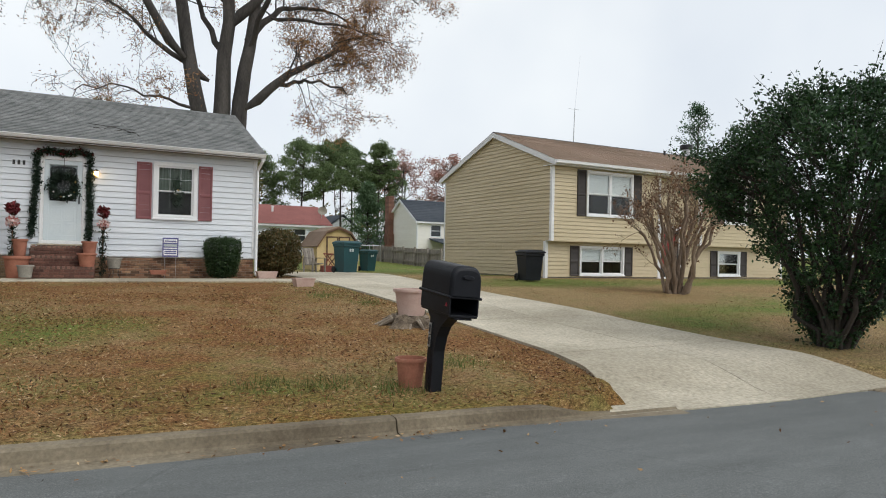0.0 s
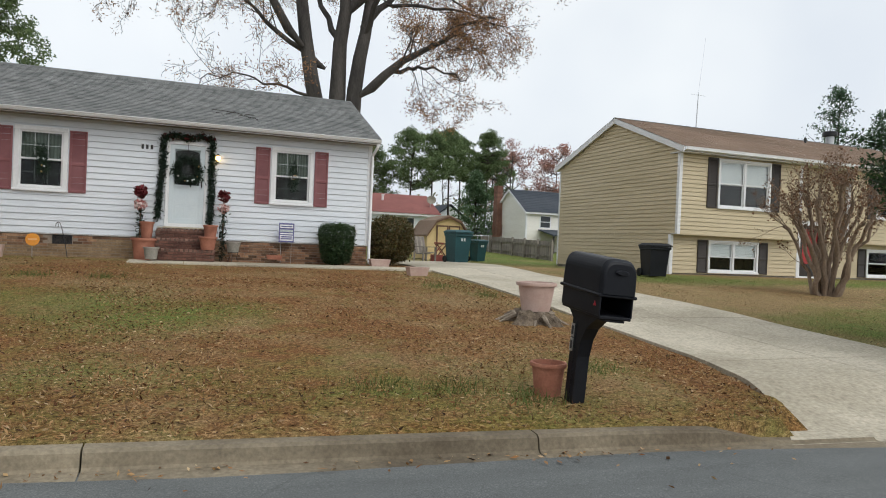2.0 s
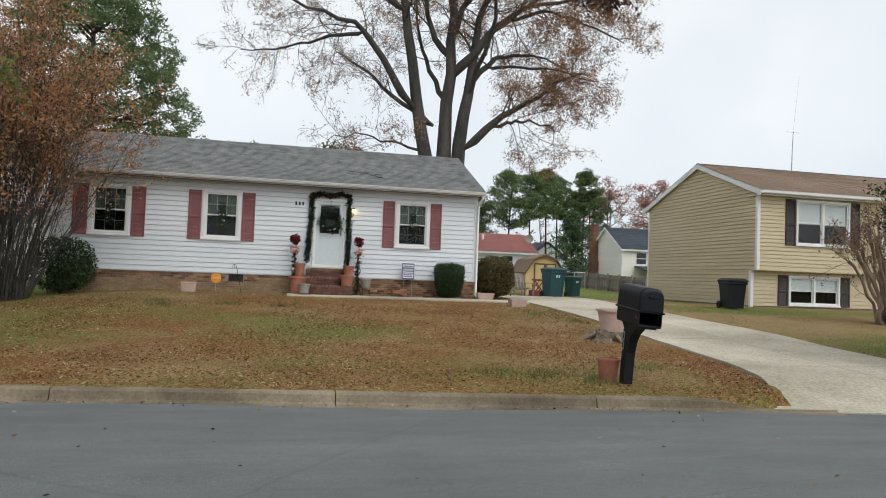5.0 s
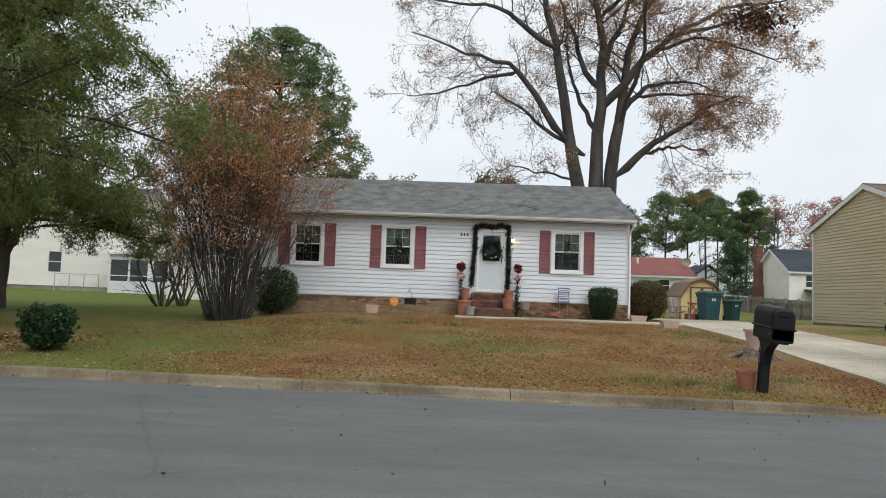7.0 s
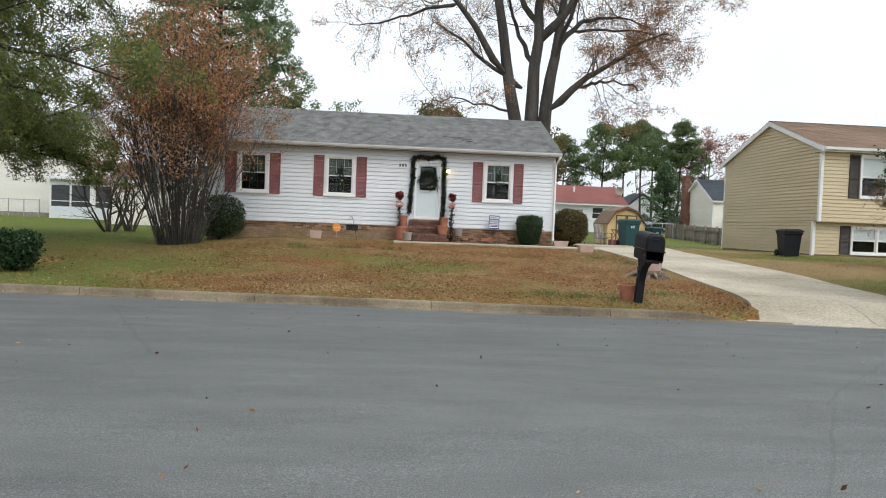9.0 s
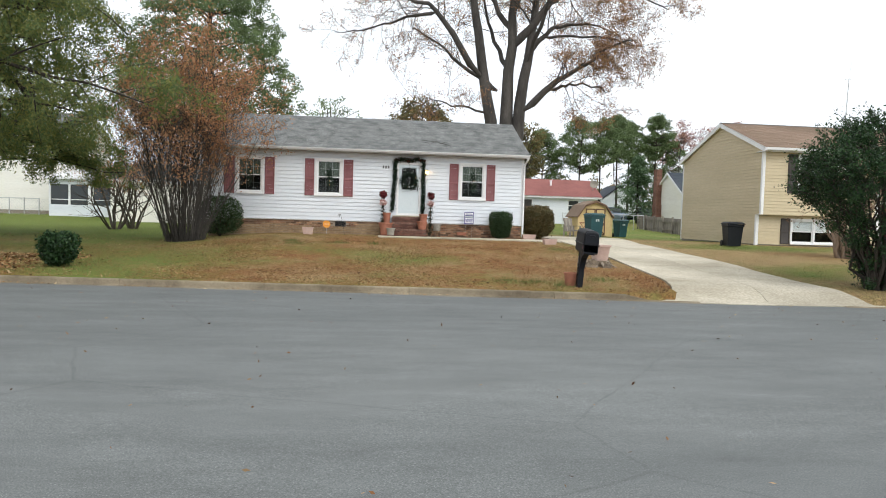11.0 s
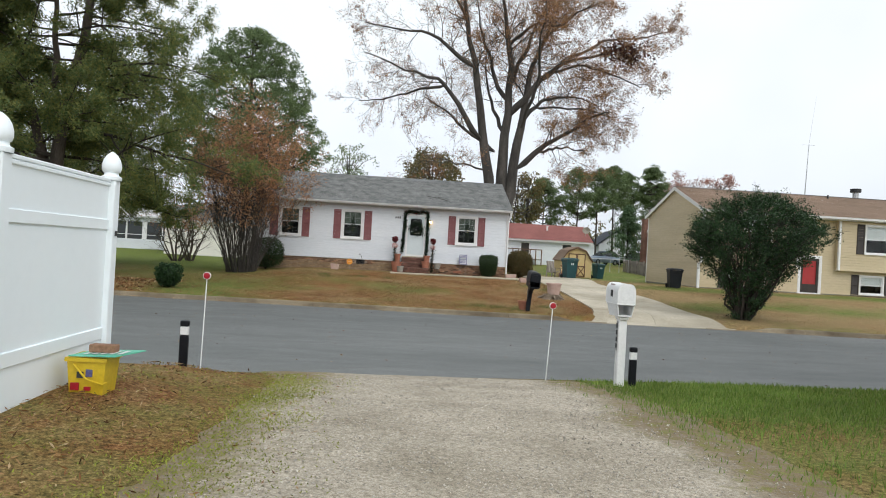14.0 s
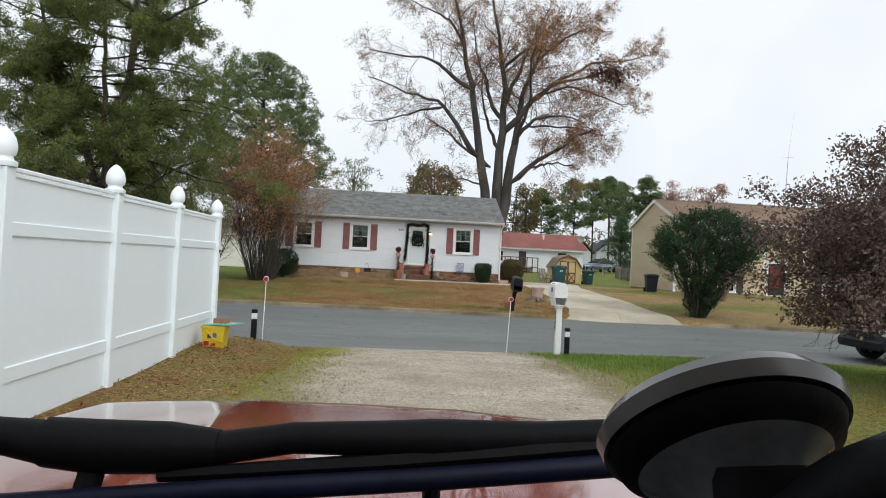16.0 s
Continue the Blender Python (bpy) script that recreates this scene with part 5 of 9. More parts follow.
# grey-roofed house with a brick chimney
GH = thing("house", "pale sided house with dark blue-grey roof and brick chimney", "house", (27, 37, 1.3))
part("gable_wall", siding(34, 40.4, 1.0, 6.5, lambda u, o, z: (22.4 - o, u, z), lap=0.2, clip=lambda z: (34, 40.4) if z < 4.7 else (34 + (z - 4.7) / 1.95 * 3.2, 40.4 - (z - 4.7) / 1.95 * 3.2)), CREAM_SIDING, GH)
part("front_wall", siding(22.4, 33, 1.0, 4.7, lambda u, o, z: (u, 34 - o, z), [(23.7, 24.8, 3.3, 4.4)], 0.2), CREAM_SIDING, GH)
part("back_wall", MB().quad((22.4, 40.4, 1), (33, 40.4, 1), (33, 40.4, 4.7), (22.4, 40.4, 4.7)), CREAM_SIDING, GH)
part("side_wall", MB().add([(33, 34, 1), (33, 40.4, 1), (33, 40.4, 4.7), (33, 37.2, 6.6), (33, 34, 4.7)], [(0, 1, 2, 3, 4)]), CREAM_SIDING, GH)
gr = part("roof", roof_body(22.2, 33.2, 33.7, 4.62, 37.2, 6.72, 40.7, 4.62), WHITE_TRIM, GH)
part("shingles", shingle_plane(22.2, 33.2, (33.68, 4.63), (37.2, 6.74), 0.3, seed=13, length=4), NAVY_SHINGLE, gr, "dark blue-grey shingles")
part("shingles", shingle_plane(22.2, 33.2, (40.72, 4.63), (37.2, 6.74), 0.3, seed=14, length=4), NAVY_SHINGLE, gr)
rk = MB()
for a, b in (((33.7, 4.62), (37.2, 6.72)), ((40.7, 4.62), (37.2, 6.72))):
    rk.prism([(a[0], a[1]), (b[0], b[1]), (b[0], b[1] - 0.2), (a[0], a[1] - 0.2)], "x", 22.15, 22.19)
part("rake_board", rk, WHITE_TRIM, GH)
small_window(GH, 23.7, 24.8, 3.3, 4.4, 34)
part("corner_trim", MB().box(22.36, 22.5, 33.96, 34.1, 1.2, 4.6), WHITE_TRIM, GH)
ch = MB()
z = 1.2
while z < 7.0:
    w = 0.55 if z < 3.6 else 0.40
    ch.box(21.85, 22.38, 39.2 - w, 39.2 + w, z, z + 0.19)
    z += 0.2
ch.box(21.8, 22.4, 38.75, 39.65, 7.0, 7.12)
part("chimney", ch, mat("far_brick", (0.18, 0.085, 0.06), (0.27, 0.14, 0.10), 4.0, 30.0, 0.9, 0.3, per="island", per_amount=0.2), GH, "red brick chimney")["kind"] = "stuff"
part("porch_roof", MB().prism([(31.4, 2.75), (33.98, 3.2), (33.98, 3.1), (31.4, 2.62)], "x", 23.6, 28.0), NAVY_SHINGLE, GH)
for px in (23.7, 25.6, 27.8):
    part("porch_post", MB().box(px, px + 0.12, 31.5, 31.62, 1.0, 2.66), SHUTTER_BROWN, GH)

# further homes glimpsed between the trees
for x0, x1, yy, h in ((20.5, 24.6, 66, 2.7), (26.5, 32, 70, 3.0)):
    hb = thing("house", "small white gabled house among distant trees", "house", ((x0 + x1) / 2, yy + 3, 2.2), group="distant houses")
    part("wall", MB().box(x0, x1, yy, yy + 6, 1.8, 1.8 + h), WHITE_SIDING, hb)
    part("gable", MB().prism([(x0, 1.8 + h), (x1, 1.8 + h), ((x0 + x1) / 2, 3.8 + h)], "y", yy, yy + 6), WHITE_SIDING, hb)
    rf = MB()
    xm = (x0 + x1) / 2
    for s in (x0 - 0.4, x1 + 0.4):
        rf.prism([(s, 1.7 + h), (xm, 4.0 + h), (xm, 4.15 + h), (s, 1.85 + h)], "y", yy - 0.3, yy + 6.3)
    part("roof", rf, NAVY_SHINGLE, hb)
    small_window(hb, xm - 0.5, xm + 0.5, 2.8, 4.2, yy)

# cream house at the left with a glazed porch
CH = thing("house", "cream-sided house with a glazed white sunroom", "house", (-32, 27, 1.1))
part("front_wall", siding(-44, -27.6, 1.35, 6.6, lambda u, o, z: (u, 22 - o, z), [(-32.9, -31.9, 2.2, 3.7)], 0.15), CREAM_SIDING, CH)
part("gable_wall", siding(22, 30, 1.35, 8.4, lambda u, o, z: (-27.6 + o, u, z), lap=0.15, clip=lambda z: (22, 30) if z < 6.6 else (22 + (z - 6.6) / 2 * 4, 30 - (z - 6.6) / 2 * 4)), CREAM_SIDING, CH)
part("foundation", MB().box(-43.9, -27.7, 22.05, 29.9, 0.6, 1.36), MORTAR, CH)
cr = part("roof", roof_body(-44.3, -27.3, 21.6, 6.55, 26, 8.6, 30.4, 6.55), WHITE_TRIM, CH)
part("shingles", shingle_plane(-44.3, -27.3, (21.57, 6.56), (26, 8.62), 0.3, seed=23, length=4), GREY_SHINGLE, cr)
part("shingles", shingle_plane(-44.3, -27.3, (30.43, 6.56), (26, 8.62), 0.3, seed=24, length=4), GREY_SHINGLE, cr)
small_window(CH, -32.9, -31.9, 2.2, 3.7, 22)
sunroom = part("sunroom", MB().box(-27.8, -22.6, 20.0, 20.12, 0.9, 1.80, 0.01).box(-27.8, -22.6, 20.0, 20.12, 3.15, 3.5, 0.01).box(-22.62, -22.5, 20.0, 24, 0.9, 3.5, 0.01), WHITE_SIDING, CH, "white sunroom with dark glazing")
part("sunroom_roof", MB().prism([(19.7, 3.5), (24.0, 4.3), (24.0, 4.4), (19.7, 3.62)], "x", -28.0, -22.3), WHITE_TRIM, sunroom)
part("sunroom_back", MB().quad((-27.7, 21.9, 0.95), (-22.65, 21.9, 0.95), (-22.65, 21.9, 3.45), (-27.7, 21.9, 3.45)), CREAM_SIDING, sunroom)
for a, b in ((-27.68, -26.55), (-26.43, -25.30), (-24.95, -23.85), (-23.73, -22.64)):
    part("sunroom_pane", MB().box(a, b, 20.05, 20.062, 1.80, 3.15), GLASS_DARK, sunroom)
    part("sunroom_rail", MB().box(a + 0.003, b - 0.003, 20.02, 20.045, 2.12, 2.17), WHITE_TRIM, sunroom)
for a, b in ((-27.8, -27.68), (-26.55, -26.43), (-25.30, -24.95), (-23.85, -23.73), (-22.74, -22.64)):
    part("sunroom_bar", MB().box(a, b, 19.97, 20.11, 1.80, 3.15, 0.006), WHITE_TRIM, sunroom)
part("sunroom_floor", MB().box(-27.8, -22.5, 20.1, 24, 0.5, 0.95), CONCRETE, sunroom)
GARAGE = thing("outbuilding", "plain off-white outbuilding behind bare shrubs", "outbuilding", (-19.6, 17.5, 0.8))
part("wall", siding(-22.0, -16.9, 0.75, 3.4, lambda u, o, z: (u, 15 - o, z), lap=0.15), CREAM_SIDING, GARAGE)
part("wall", siding(15, 20, 0.75, 3.4, lambda u, o, z: (-16.9 + o, u, z), lap=0.15), CREAM_SIDING, GARAGE)
part("wall", siding(15, 20, 0.75, 3.4, lambda u, o, z: (-22.0 - o, u, z), lap=0.15), CREAM_SIDING, GARAGE)
gro = part("roof", roof_body(-22.2, -16.7, 14.7, 3.4, 17.5, 4.5, 20.3, 3.4), WHITE_TRIM, GARAGE)
part("shingles", shingle_plane(-22.2, -16.7, (14.68, 3.41), (17.5, 4.52), 0.3, seed=33, length=3), GREY_SHINGLE, gro)


# ---------------------------------------------------------------- shed
shed = thing("shed", "yellow gambrel garden shed with brown trim and braced doors", "shed", (7.33, 14.2, 0.8))
SX0, SX1, SY0, SY1, SZ = 6.3, 8.36, 13.0, 15.5, 0.78
xm = (SX0 + SX1) / 2
gam = [(SX0, SZ + 0.04), (SX1, SZ + 0.04), (SX1, SZ + 1.25), (SX1 - 0.42, SZ + 1.88), (xm, SZ + 2.12), (SX0 + 0.42, SZ + 1.88), (SX0, SZ + 1.25)]
part("body", MB().prism(gam, "y", SY0, SY1), SHED_WOOD, shed)
rf = MB()
edge = [(SX1 + 0.12, SZ + 1.18), (SX1 - 0.38, SZ + 1.92), (xm, SZ + 2.18), (SX0 + 0.38, SZ + 1.92), (SX0 - 0.12, SZ + 1.18)]
for a, b in zip(edge, edge[1:]):
    rf.prism([(a[0], a[1]), (b[0], b[1]), (b[0], b[1] + 0.05), (a[0], a[1] + 0.05)], "y", SY0 - 0.14, SY1 + 0.1)
part("roof", rf, BROWN_SHINGLE, shed, "brown shingled gambrel roof")
tr = MB()
for a, b in zip(edge, edge[1:]):
    tr.prism([(a[0], a[1] - 0.001), (b[0], b[1] - 0.001), (b[0], b[1] - 0.08), (a[0], a[1] - 0.08)], "y", SY0 - 0.15, SY0 - 0.10)
part("gable_trim", tr, BROWN_WOOD, shed)
for a, b in ((xm - 0.62, xm - 0.01), (xm + 0.01, xm + 0.62)):
    dr = part("door", frame_boxes(a, b, SZ + 0.10, SZ + 1.72, 0.07, SY0 - 0.05, SY0 - 0.02, 0.003), BROWN_WOOD, shed)
    part("panel", MB().box(a + 0.07, b - 0.07, SY0 - 0.035, SY0 - 0.012, SZ + 0.17, SZ + 1.65), SHED_WOOD, dr)
    part("cross_rail", MB().box(a + 0.07, b - 0.07, SY0 - 0.052, SY0 - 0.03, SZ + 0.78, SZ + 0.86), BROWN_WOOD, dr)
    for s in (0, 1):
        x_a, x_b = (a + 0.07, b - 0.07) if s else (b - 0.07, a + 0.07)
        part("brace", MB().tube([(x_a, SY0 - 0.04, SZ + 0.18), (x_b, SY0 - 0.04, SZ + 0.78)], 0.035, 4), BROWN_WOOD, dr)
for cx in (SX0, SX1):
    part("corner_board", MB().box(cx - 0.06, cx + 0.06, SY0 - 0.03, SY0 + 0.03, SZ, SZ + 1.25), SHED_WOOD, shed)


# ---------------------------------------------------------------- fences
FX = -8.725
fence = thing("privacy_fence", "tall white vinyl privacy fence with ball-topped posts", "fence", (FX, -34, 0.6))


def fence_post(y):
    g = 0.5
    pst = part("post", MB().box(FX - 0.064, FX + 0.064, y - 0.064, y + 0.064, g, 2.46, 0.008), FENCE_VINYL, fence)
    prof = [(0.090, 2.455), (0.093, 2.466), (0.093, 2.490), (0.068, 2.502), (0.062, 2.526), (0.078, 2.538), (0.087, 2.566), (0.086, 2.606), (0.074, 2.652), (0.050, 2.692), (0.020, 2.720), (0.0, 2.73)]
    part("finial", MB().lathe(prof, 18, (FX, y, 0), cap=False), FENCE_VINYL, pst, smooth=True)


def fence_panel(y0, y1):
    pn = part("panel", MB(), FENCE_VINYL, fence)
    mb = MB().box(FX - 0.011, FX + 0.011, y0, y1, 0.52, 1.972, 0.004).box(FX - 0.011, FX + 0.011, y0, y1, 2.0, 2.44, 0.004).box(FX - 0.004, FX + 0.004, y0, y1, 1.95, 2.02)
    me = link_mesh("panel", mb, FENCE_VINYL, ORIGIN[fence.name])
    pn.data = me
    for z0, z1 in ((2.395, 2.428), (2.434, 2.467), (1.985, 2.085), (0.958, 1.07)):
        part("rail", MB().box(FX - 0.028, FX + 0.028, y0, y1, z0, z1, 0.006), FENCE_VINYL, pn)


for i in range(9):
    y = -28.65 - 1.9 * i
    fence_post(y)
    if i:
        fence_panel(y + 0.06, y + 1.84)
part("latch", MB().box(FX + 0.065, FX + 0.075, -28.66, -28.62, 1.93, 1.98), DARK_METAL, fence)

wf = thing("wooden_fence", "weathered grey board fence with square posts", "fence", (16.8, 25, 0.9))
for i in range(7):
    y = 19 + i * 2.05
    x = 16.6 + 0.05 * (y - 19)
    gz = land_z(x, y)
    part("post", MB().box(x - 0.13, x - 0.02, y - 0.055, y + 0.055, gz - 0.1, gz + 1.32, 0.006), OLD_WOOD, wf)
    if i < 6:
        part("rail", MB().box(x - 0.02, x + 0.03, y, y + 2.05, gz + 0.95, gz + 1.04), OLD_WOOD, wf)
        part("rail", MB().box(x - 0.02, x + 0.03, y, y + 2.05, gz + 0.30, gz + 0.39), OLD_WOOD, wf)
        for k in range(14):
            yy = y + 0.01 + k * 0.1455
            r = 0.03 * random.random()
            xx = 16.6 + 0.05 * (yy - 19)
            gg = land_z(xx, yy)
            part("board", MB().box(xx + 0.032, xx + 0.05, yy, yy + 0.135, gg + 0.03, gg + 1.20 + r, 0.003), OLD_WOOD, wf)

cl = thing("chain_link_fence", "low galvanised chain-link fence with a closed gate", "fence", (-30, 20, 1.0))
for i in range(4):
    x = -31.5 + i * 0.95
    part("post", MB().tube([(x, 20.5, 0.8), (x, 20.5, 2.2)], 0.03, 8), METAL, cl)
part("top_rail", MB().tube([(-31.5, 20.5, 2.15), (-28.65, 20.5, 2.15)], 0.022, 8), METAL, cl)
wire = MB()
for k in range(30):
    u = -31.5 + k * 0.098
    wire.tube([(u, 20.5, 1.0), (u + 0.55, 20.5, 2.12)], 0.004, 3)
    wire.tube([(u + 0.5, 20.5, 1.0), (u - 0.05, 20.5, 2.12)], 0.004, 3)
part("wire_mesh", wire, METAL, cl)
cl2 = thing("chain_link_fence", "chain-link fence across the back lots", "fence", (13, 30, 1.0))
for i in range(9):
    x = 9.8 + i * 0.9
    part("post", MB().tube([(x, 29.6, 0.9), (x, 29.6, 2.4)], 0.03, 6), METAL, cl2)
part("top_rail", MB().tube([(9.8, 29.6, 2.35), (17.0, 29.6, 2.35)], 0.022, 6), METAL, cl2)


# ---------------------------------------------------------------- plants
def turned(rng, d, lo, hi):
    """A direction that leans off d by an angle between lo and hi degrees."""
    o = d.orthogonal().normalized()
    o.rotate(Matrix.Rotation(rng.uniform(0, 2 * math.pi), 3, d))
    a = radians(rng.uniform(lo, hi))
    return (d * math.cos(a) + o * math.sin(a)).normalized()


def grow(rng, p, d, length, r, lvl, spec, out, tips):
    """A branch and what springs from it. spec, level by level: wander, lift, children, angles, length ratio, bare part."""
    wander, lift, kids, lo, hi, ratio, start = spec[lvl]
    n = 7 if lvl == 0 else 5 if lvl == 1 else 4
    pts, rad, dirs = [p.copy()], [r], [d.copy()]
    for i in range(n):
        d = (d + Vector((rng.gauss(0, wander), rng.gauss(0, wander), rng.gauss(0, wander) + lift))).normalized()
        p = p + d * (length / n)
        pts.append(p)
        dirs.append(d)
        rad.append(max(r * (1 - 0.82 * (i + 1) / n), 0.003))
    out.append((lvl, pts, rad))
    if lvl + 1 < len(spec):
        for k in range(kids):
            s = start + (1 - start) * (k + rng.random()) / kids
            f = s * n
            i = min(int(f), n - 1)
            q = pts[i].lerp(pts[i + 1], f - i)
            grow(rng, q, turned(rng, dirs[i], lo, hi), length * ratio * (1.1 - 0.55 * s) * rng.uniform(0.7, 1.2), max(rad[i] * 0.55, 0.004), lvl + 1, spec, out, tips)
    else:
        tips.append(pts)


def limbs_mesh(branches, fine=3):
    mb = MB()
    for lvl, pts, rad in branches:
        n = 10 if rad[0] > 0.15 else 7 if rad[0] > 0.06 else 5 if rad[0] > 0.025 else fine
        mb.tube(pts, rad, n, cap=False)
    return mb


def kites(nrng, centres, size, aspect=0.5, flat=0.0, droop=0.0):
    """Leaf-shaped kites at the centres, turned at random; flat presses them towards level, droop hangs their tips."""
    c = np.asarray(centres, dtype=np.float64)
    n = len(c)
    u = nrng.normal(size=(n, 3))
    u[:, 2] *= (1 - flat)
    u[:, 2] -= droop
    u /= np.linalg.norm(u, axis=1, keepdims=True) + 1e-9
    w = nrng.normal(size=(n, 3))
    if flat:
        w[:, 2] *= (1 - flat)
    w -= (w * u).sum(1, keepdims=True) * u
    w /= np.linalg.norm(w, axis=1, keepdims=True) + 1e-9
    s = (size * nrng.uniform(0.6, 1.35, n))[:, None]
    a, b = u * s, w * s * aspect
    return np.stack([c - a * 0.9, c + b - a * 0.1, c + a, c - b - a * 0.1], axis=1).reshape(-1, 3)


def needles(nrng, centres, size, aspect=0.12, droop=0.0):
    """Slim three-cornered needles or leaflets, turned at random."""
    q = kites(nrng, centres, size, aspect, droop=droop).reshape(-1, 4, 3)
    return q[:, [1, 2, 3]].reshape(-1, 3) if aspect < 0.3 else q[:, [0, 1, 2]].reshape(-1, 3)


def round_tips(nrng, tips, per, spread):
    p = np.array([[q[i].x, q[i].y, q[i].z] for q in tips for i in range(1, len(q))])
    c = np.repeat(p, per, axis=0)
    return c + nrng.normal(0, spread, c.shape)


def foliage(name, arr, material, parent, label="", corners=4):
    o = ORIGIN[parent.name]
    ob = new(name, array_mesh(name, arr - np.array(o), corners, material))
    ob.parent = parent
    ORIGIN[ob.name] = o
    tagged(ob, label, kind="stuff")
    return ob


def wood(branches, material, parent, name="trunk", smooth=True, label=""):
    me_b = limbs_mesh(branches)
    o = ORIGIN[parent.name]
    me = bpy.data.meshes.new(name)
    me.from_pydata([(x - o[0], y - o[1], z - o[2]) for x, y, z in me_b.v], [], me_b.f)
    me.polygons.foreach_set("use_smooth", [True] * len(me.polygons))
    me.materials.append(material)
    ob = new(name, me)
    ob.parent = parent
    ORIGIN[ob.name] = o
    return tagged(ob, label, kind="stuff" if name.endswith("s") or "_" in name else "")


def wood_each(branches, material, parent, name, rest):
    """Every main branch a part of its own; the small wood past them joined."""
    for b in branches:
        if b[0] == 0:
            wood([b], material, parent, name)
    wood([b for b in branches if b[0] > 0], material, parent, rest)


def path_limb(rng, knots, r0, r1, n=12):
    """A limb that runs through a few knots, with a slight wander."""
    ks = [Vector(k) for k in knots]
    pts = []
    m = len(ks) - 1
    for i in range(n + 1):
        f = i / n * m
        k = min(int(f), m - 1)
        t = f - k
        p0, p1, p2, p3 = ks[max(k - 1, 0)], ks[k], ks[k + 1], ks[min(k + 2, m)]
        q = 0.5 * ((2 * p1) + (p2 - p0) * t + (2 * p0 - 5 * p1 + 4 * p2 - p3) * t * t + (3 * p1 - p0 - 3 * p2 + p3) * t ** 3)
        if 0 < i:
            q += Vector((rng.gauss(0, 0.06), rng.gauss(0, 0.06), rng.gauss(0, 0.06)))
        pts.append(q)
    return pts, [r0 + (r1 - r0) * (i / n) ** 0.8 for i in range(n + 1)]


def big_tree():
    """The tall many-stemmed tree behind the white house, half bare."""
    rng, nrng = random.Random(42), np.random.default_rng(42)
    tree = thing("tree", "tall half-bare oak with rusty brown leaves", "tree", (1.7, 13, 0.8))
    main, twigs, tips = [], [], []
    spec = [(0.17, 0.02, 8, 25, 65, 0.50, 0.12), (0.22, -0.02, 5, 25, 70, 0.50, 0.15), (0.24, -0.06, 0, 0, 0, 0, 0)]

    def limb(r0, r1, *knots, bare=0.2, kids=12, reach=1.0):
        pts, rad = path_limb(rng, knots, r0, r1)
        if knots[0][2] > 1:
            rad[0] *= 0.4
        main.append((0, pts, rad))
        for k in range(kids):
            s = bare + (1 - bare) * (k + rng.random()) / kids
            i = min(int(s * 12), 11)
            d = (pts[i + 1] - pts[i]).normalized()
            grow(rng, pts[i].lerp(pts[i + 1], s * 12 - i), turned(rng, d, 28, 72), reach * rng.uniform(2.0, 4.2) * (1.15 - 0.45 * s), max(0.018, rad[i] * 0.28), 0, spec, twigs, tips)

    # three trunks
    limb(0.46, 0.07, (1.3, 13, 0.4), (0.7, 13, 7.0), (0.2, 13, 9.6), (-0.3, 13, 12.8), (-0.7, 13, 15.4), (-1.4, 13, 18), (-1.8, 13, 20.3), (-2.6, 13, 23), bare=0.5, kids=14)
    limb(0.50, 0.07, (1.6, 13, 0.4), (1.5, 13, 7.0), (1.6, 13, 9.7), (1.8, 13, 12.3), (1.8, 13, 15.2), (1.6, 13, 17.5), (1.1, 13, 19.7), (0.4, 13, 23), bare=0.55, kids=14)
    limb(0.54, 0.08, (0.9, 12.9, 0.4), (1.6, 12.8, 4.1), (2.2, 12.8, 6.7), (2.4, 12.8, 9.3), (2.7, 12.8, 11.2), (2.9, 12.8, 13.4), (3.2, 12.8, 15.2), (4.0, 12.8, 17.2), (4.6, 13, 19), bare=0.6, kids=10)
    # towards the right
    limb(0.30, 0.04, (1.9, 12.8, 12.0), (3.1, 12.6, 13.4), (4.4, 12.6, 15.1), (5.7, 12.6, 16.1), (8.3, 12.6, 16.8), (10.5, 12.4, 17.7))
    limb(0.22, 0.03, (1.9, 13.2, 14.2), (2.5, 13.5, 15.9), (3.2, 13.8, 17.7), (4.2, 14.2, 20), (5.7, 14.6, 23))
    limb(0.26, 0.04, (2.5, 12.6, 8.2), (3.8, 12.3, 9.5), (4.8, 12.1, 10.2), (6.1, 11.8, 11), (7.5, 11.5, 12.2), (8.6, 11.2, 12.4))
    limb(0.13, 0.03, (3.8, 12.3, 9.4), (5.0, 12.4, 9.8), (6.1, 12.6, 9.9), (8.0, 12.8, 9.6), kids=9)
    limb(0.20, 0.03, (2.5, 12.7, 11.4), (3.7, 12.9, 12.8), (4.7, 13.1, 13.5), (6.5, 13.4, 13.8), (8.4, 13.6, 13.4))
    limb(0.11, 0.025, (3.6, 12.8, 12.7), (5.4, 12.2, 12.6), (7.1, 11.7, 12.5), (9.3, 11.3, 12), kids=9)
    limb(0.13, 0.03, (4.3, 12.6, 15), (6.3, 12, 15.6), (8.6, 11.6, 15.2), (10.8, 11.4, 14.3))
    limb(0.14, 0.03, (5.7, 12.6, 16.1), (8.6, 13.4, 18), (11.3, 13.8, 18.5), (13.8, 14, 19.4), kids=9, reach=0.8)
    limb(0.15, 0.03, (1.7, 13.1, 17), (3.2, 12.4, 18.4), (5.0, 11.9, 18.4), (7.2, 11.6, 20))
    limb(0.16, 0.03, (3.4, 12.8, 15.8), (4.8, 13.8, 18.5), (7.0, 14.6, 20.4), (9.2, 15, 21.6))
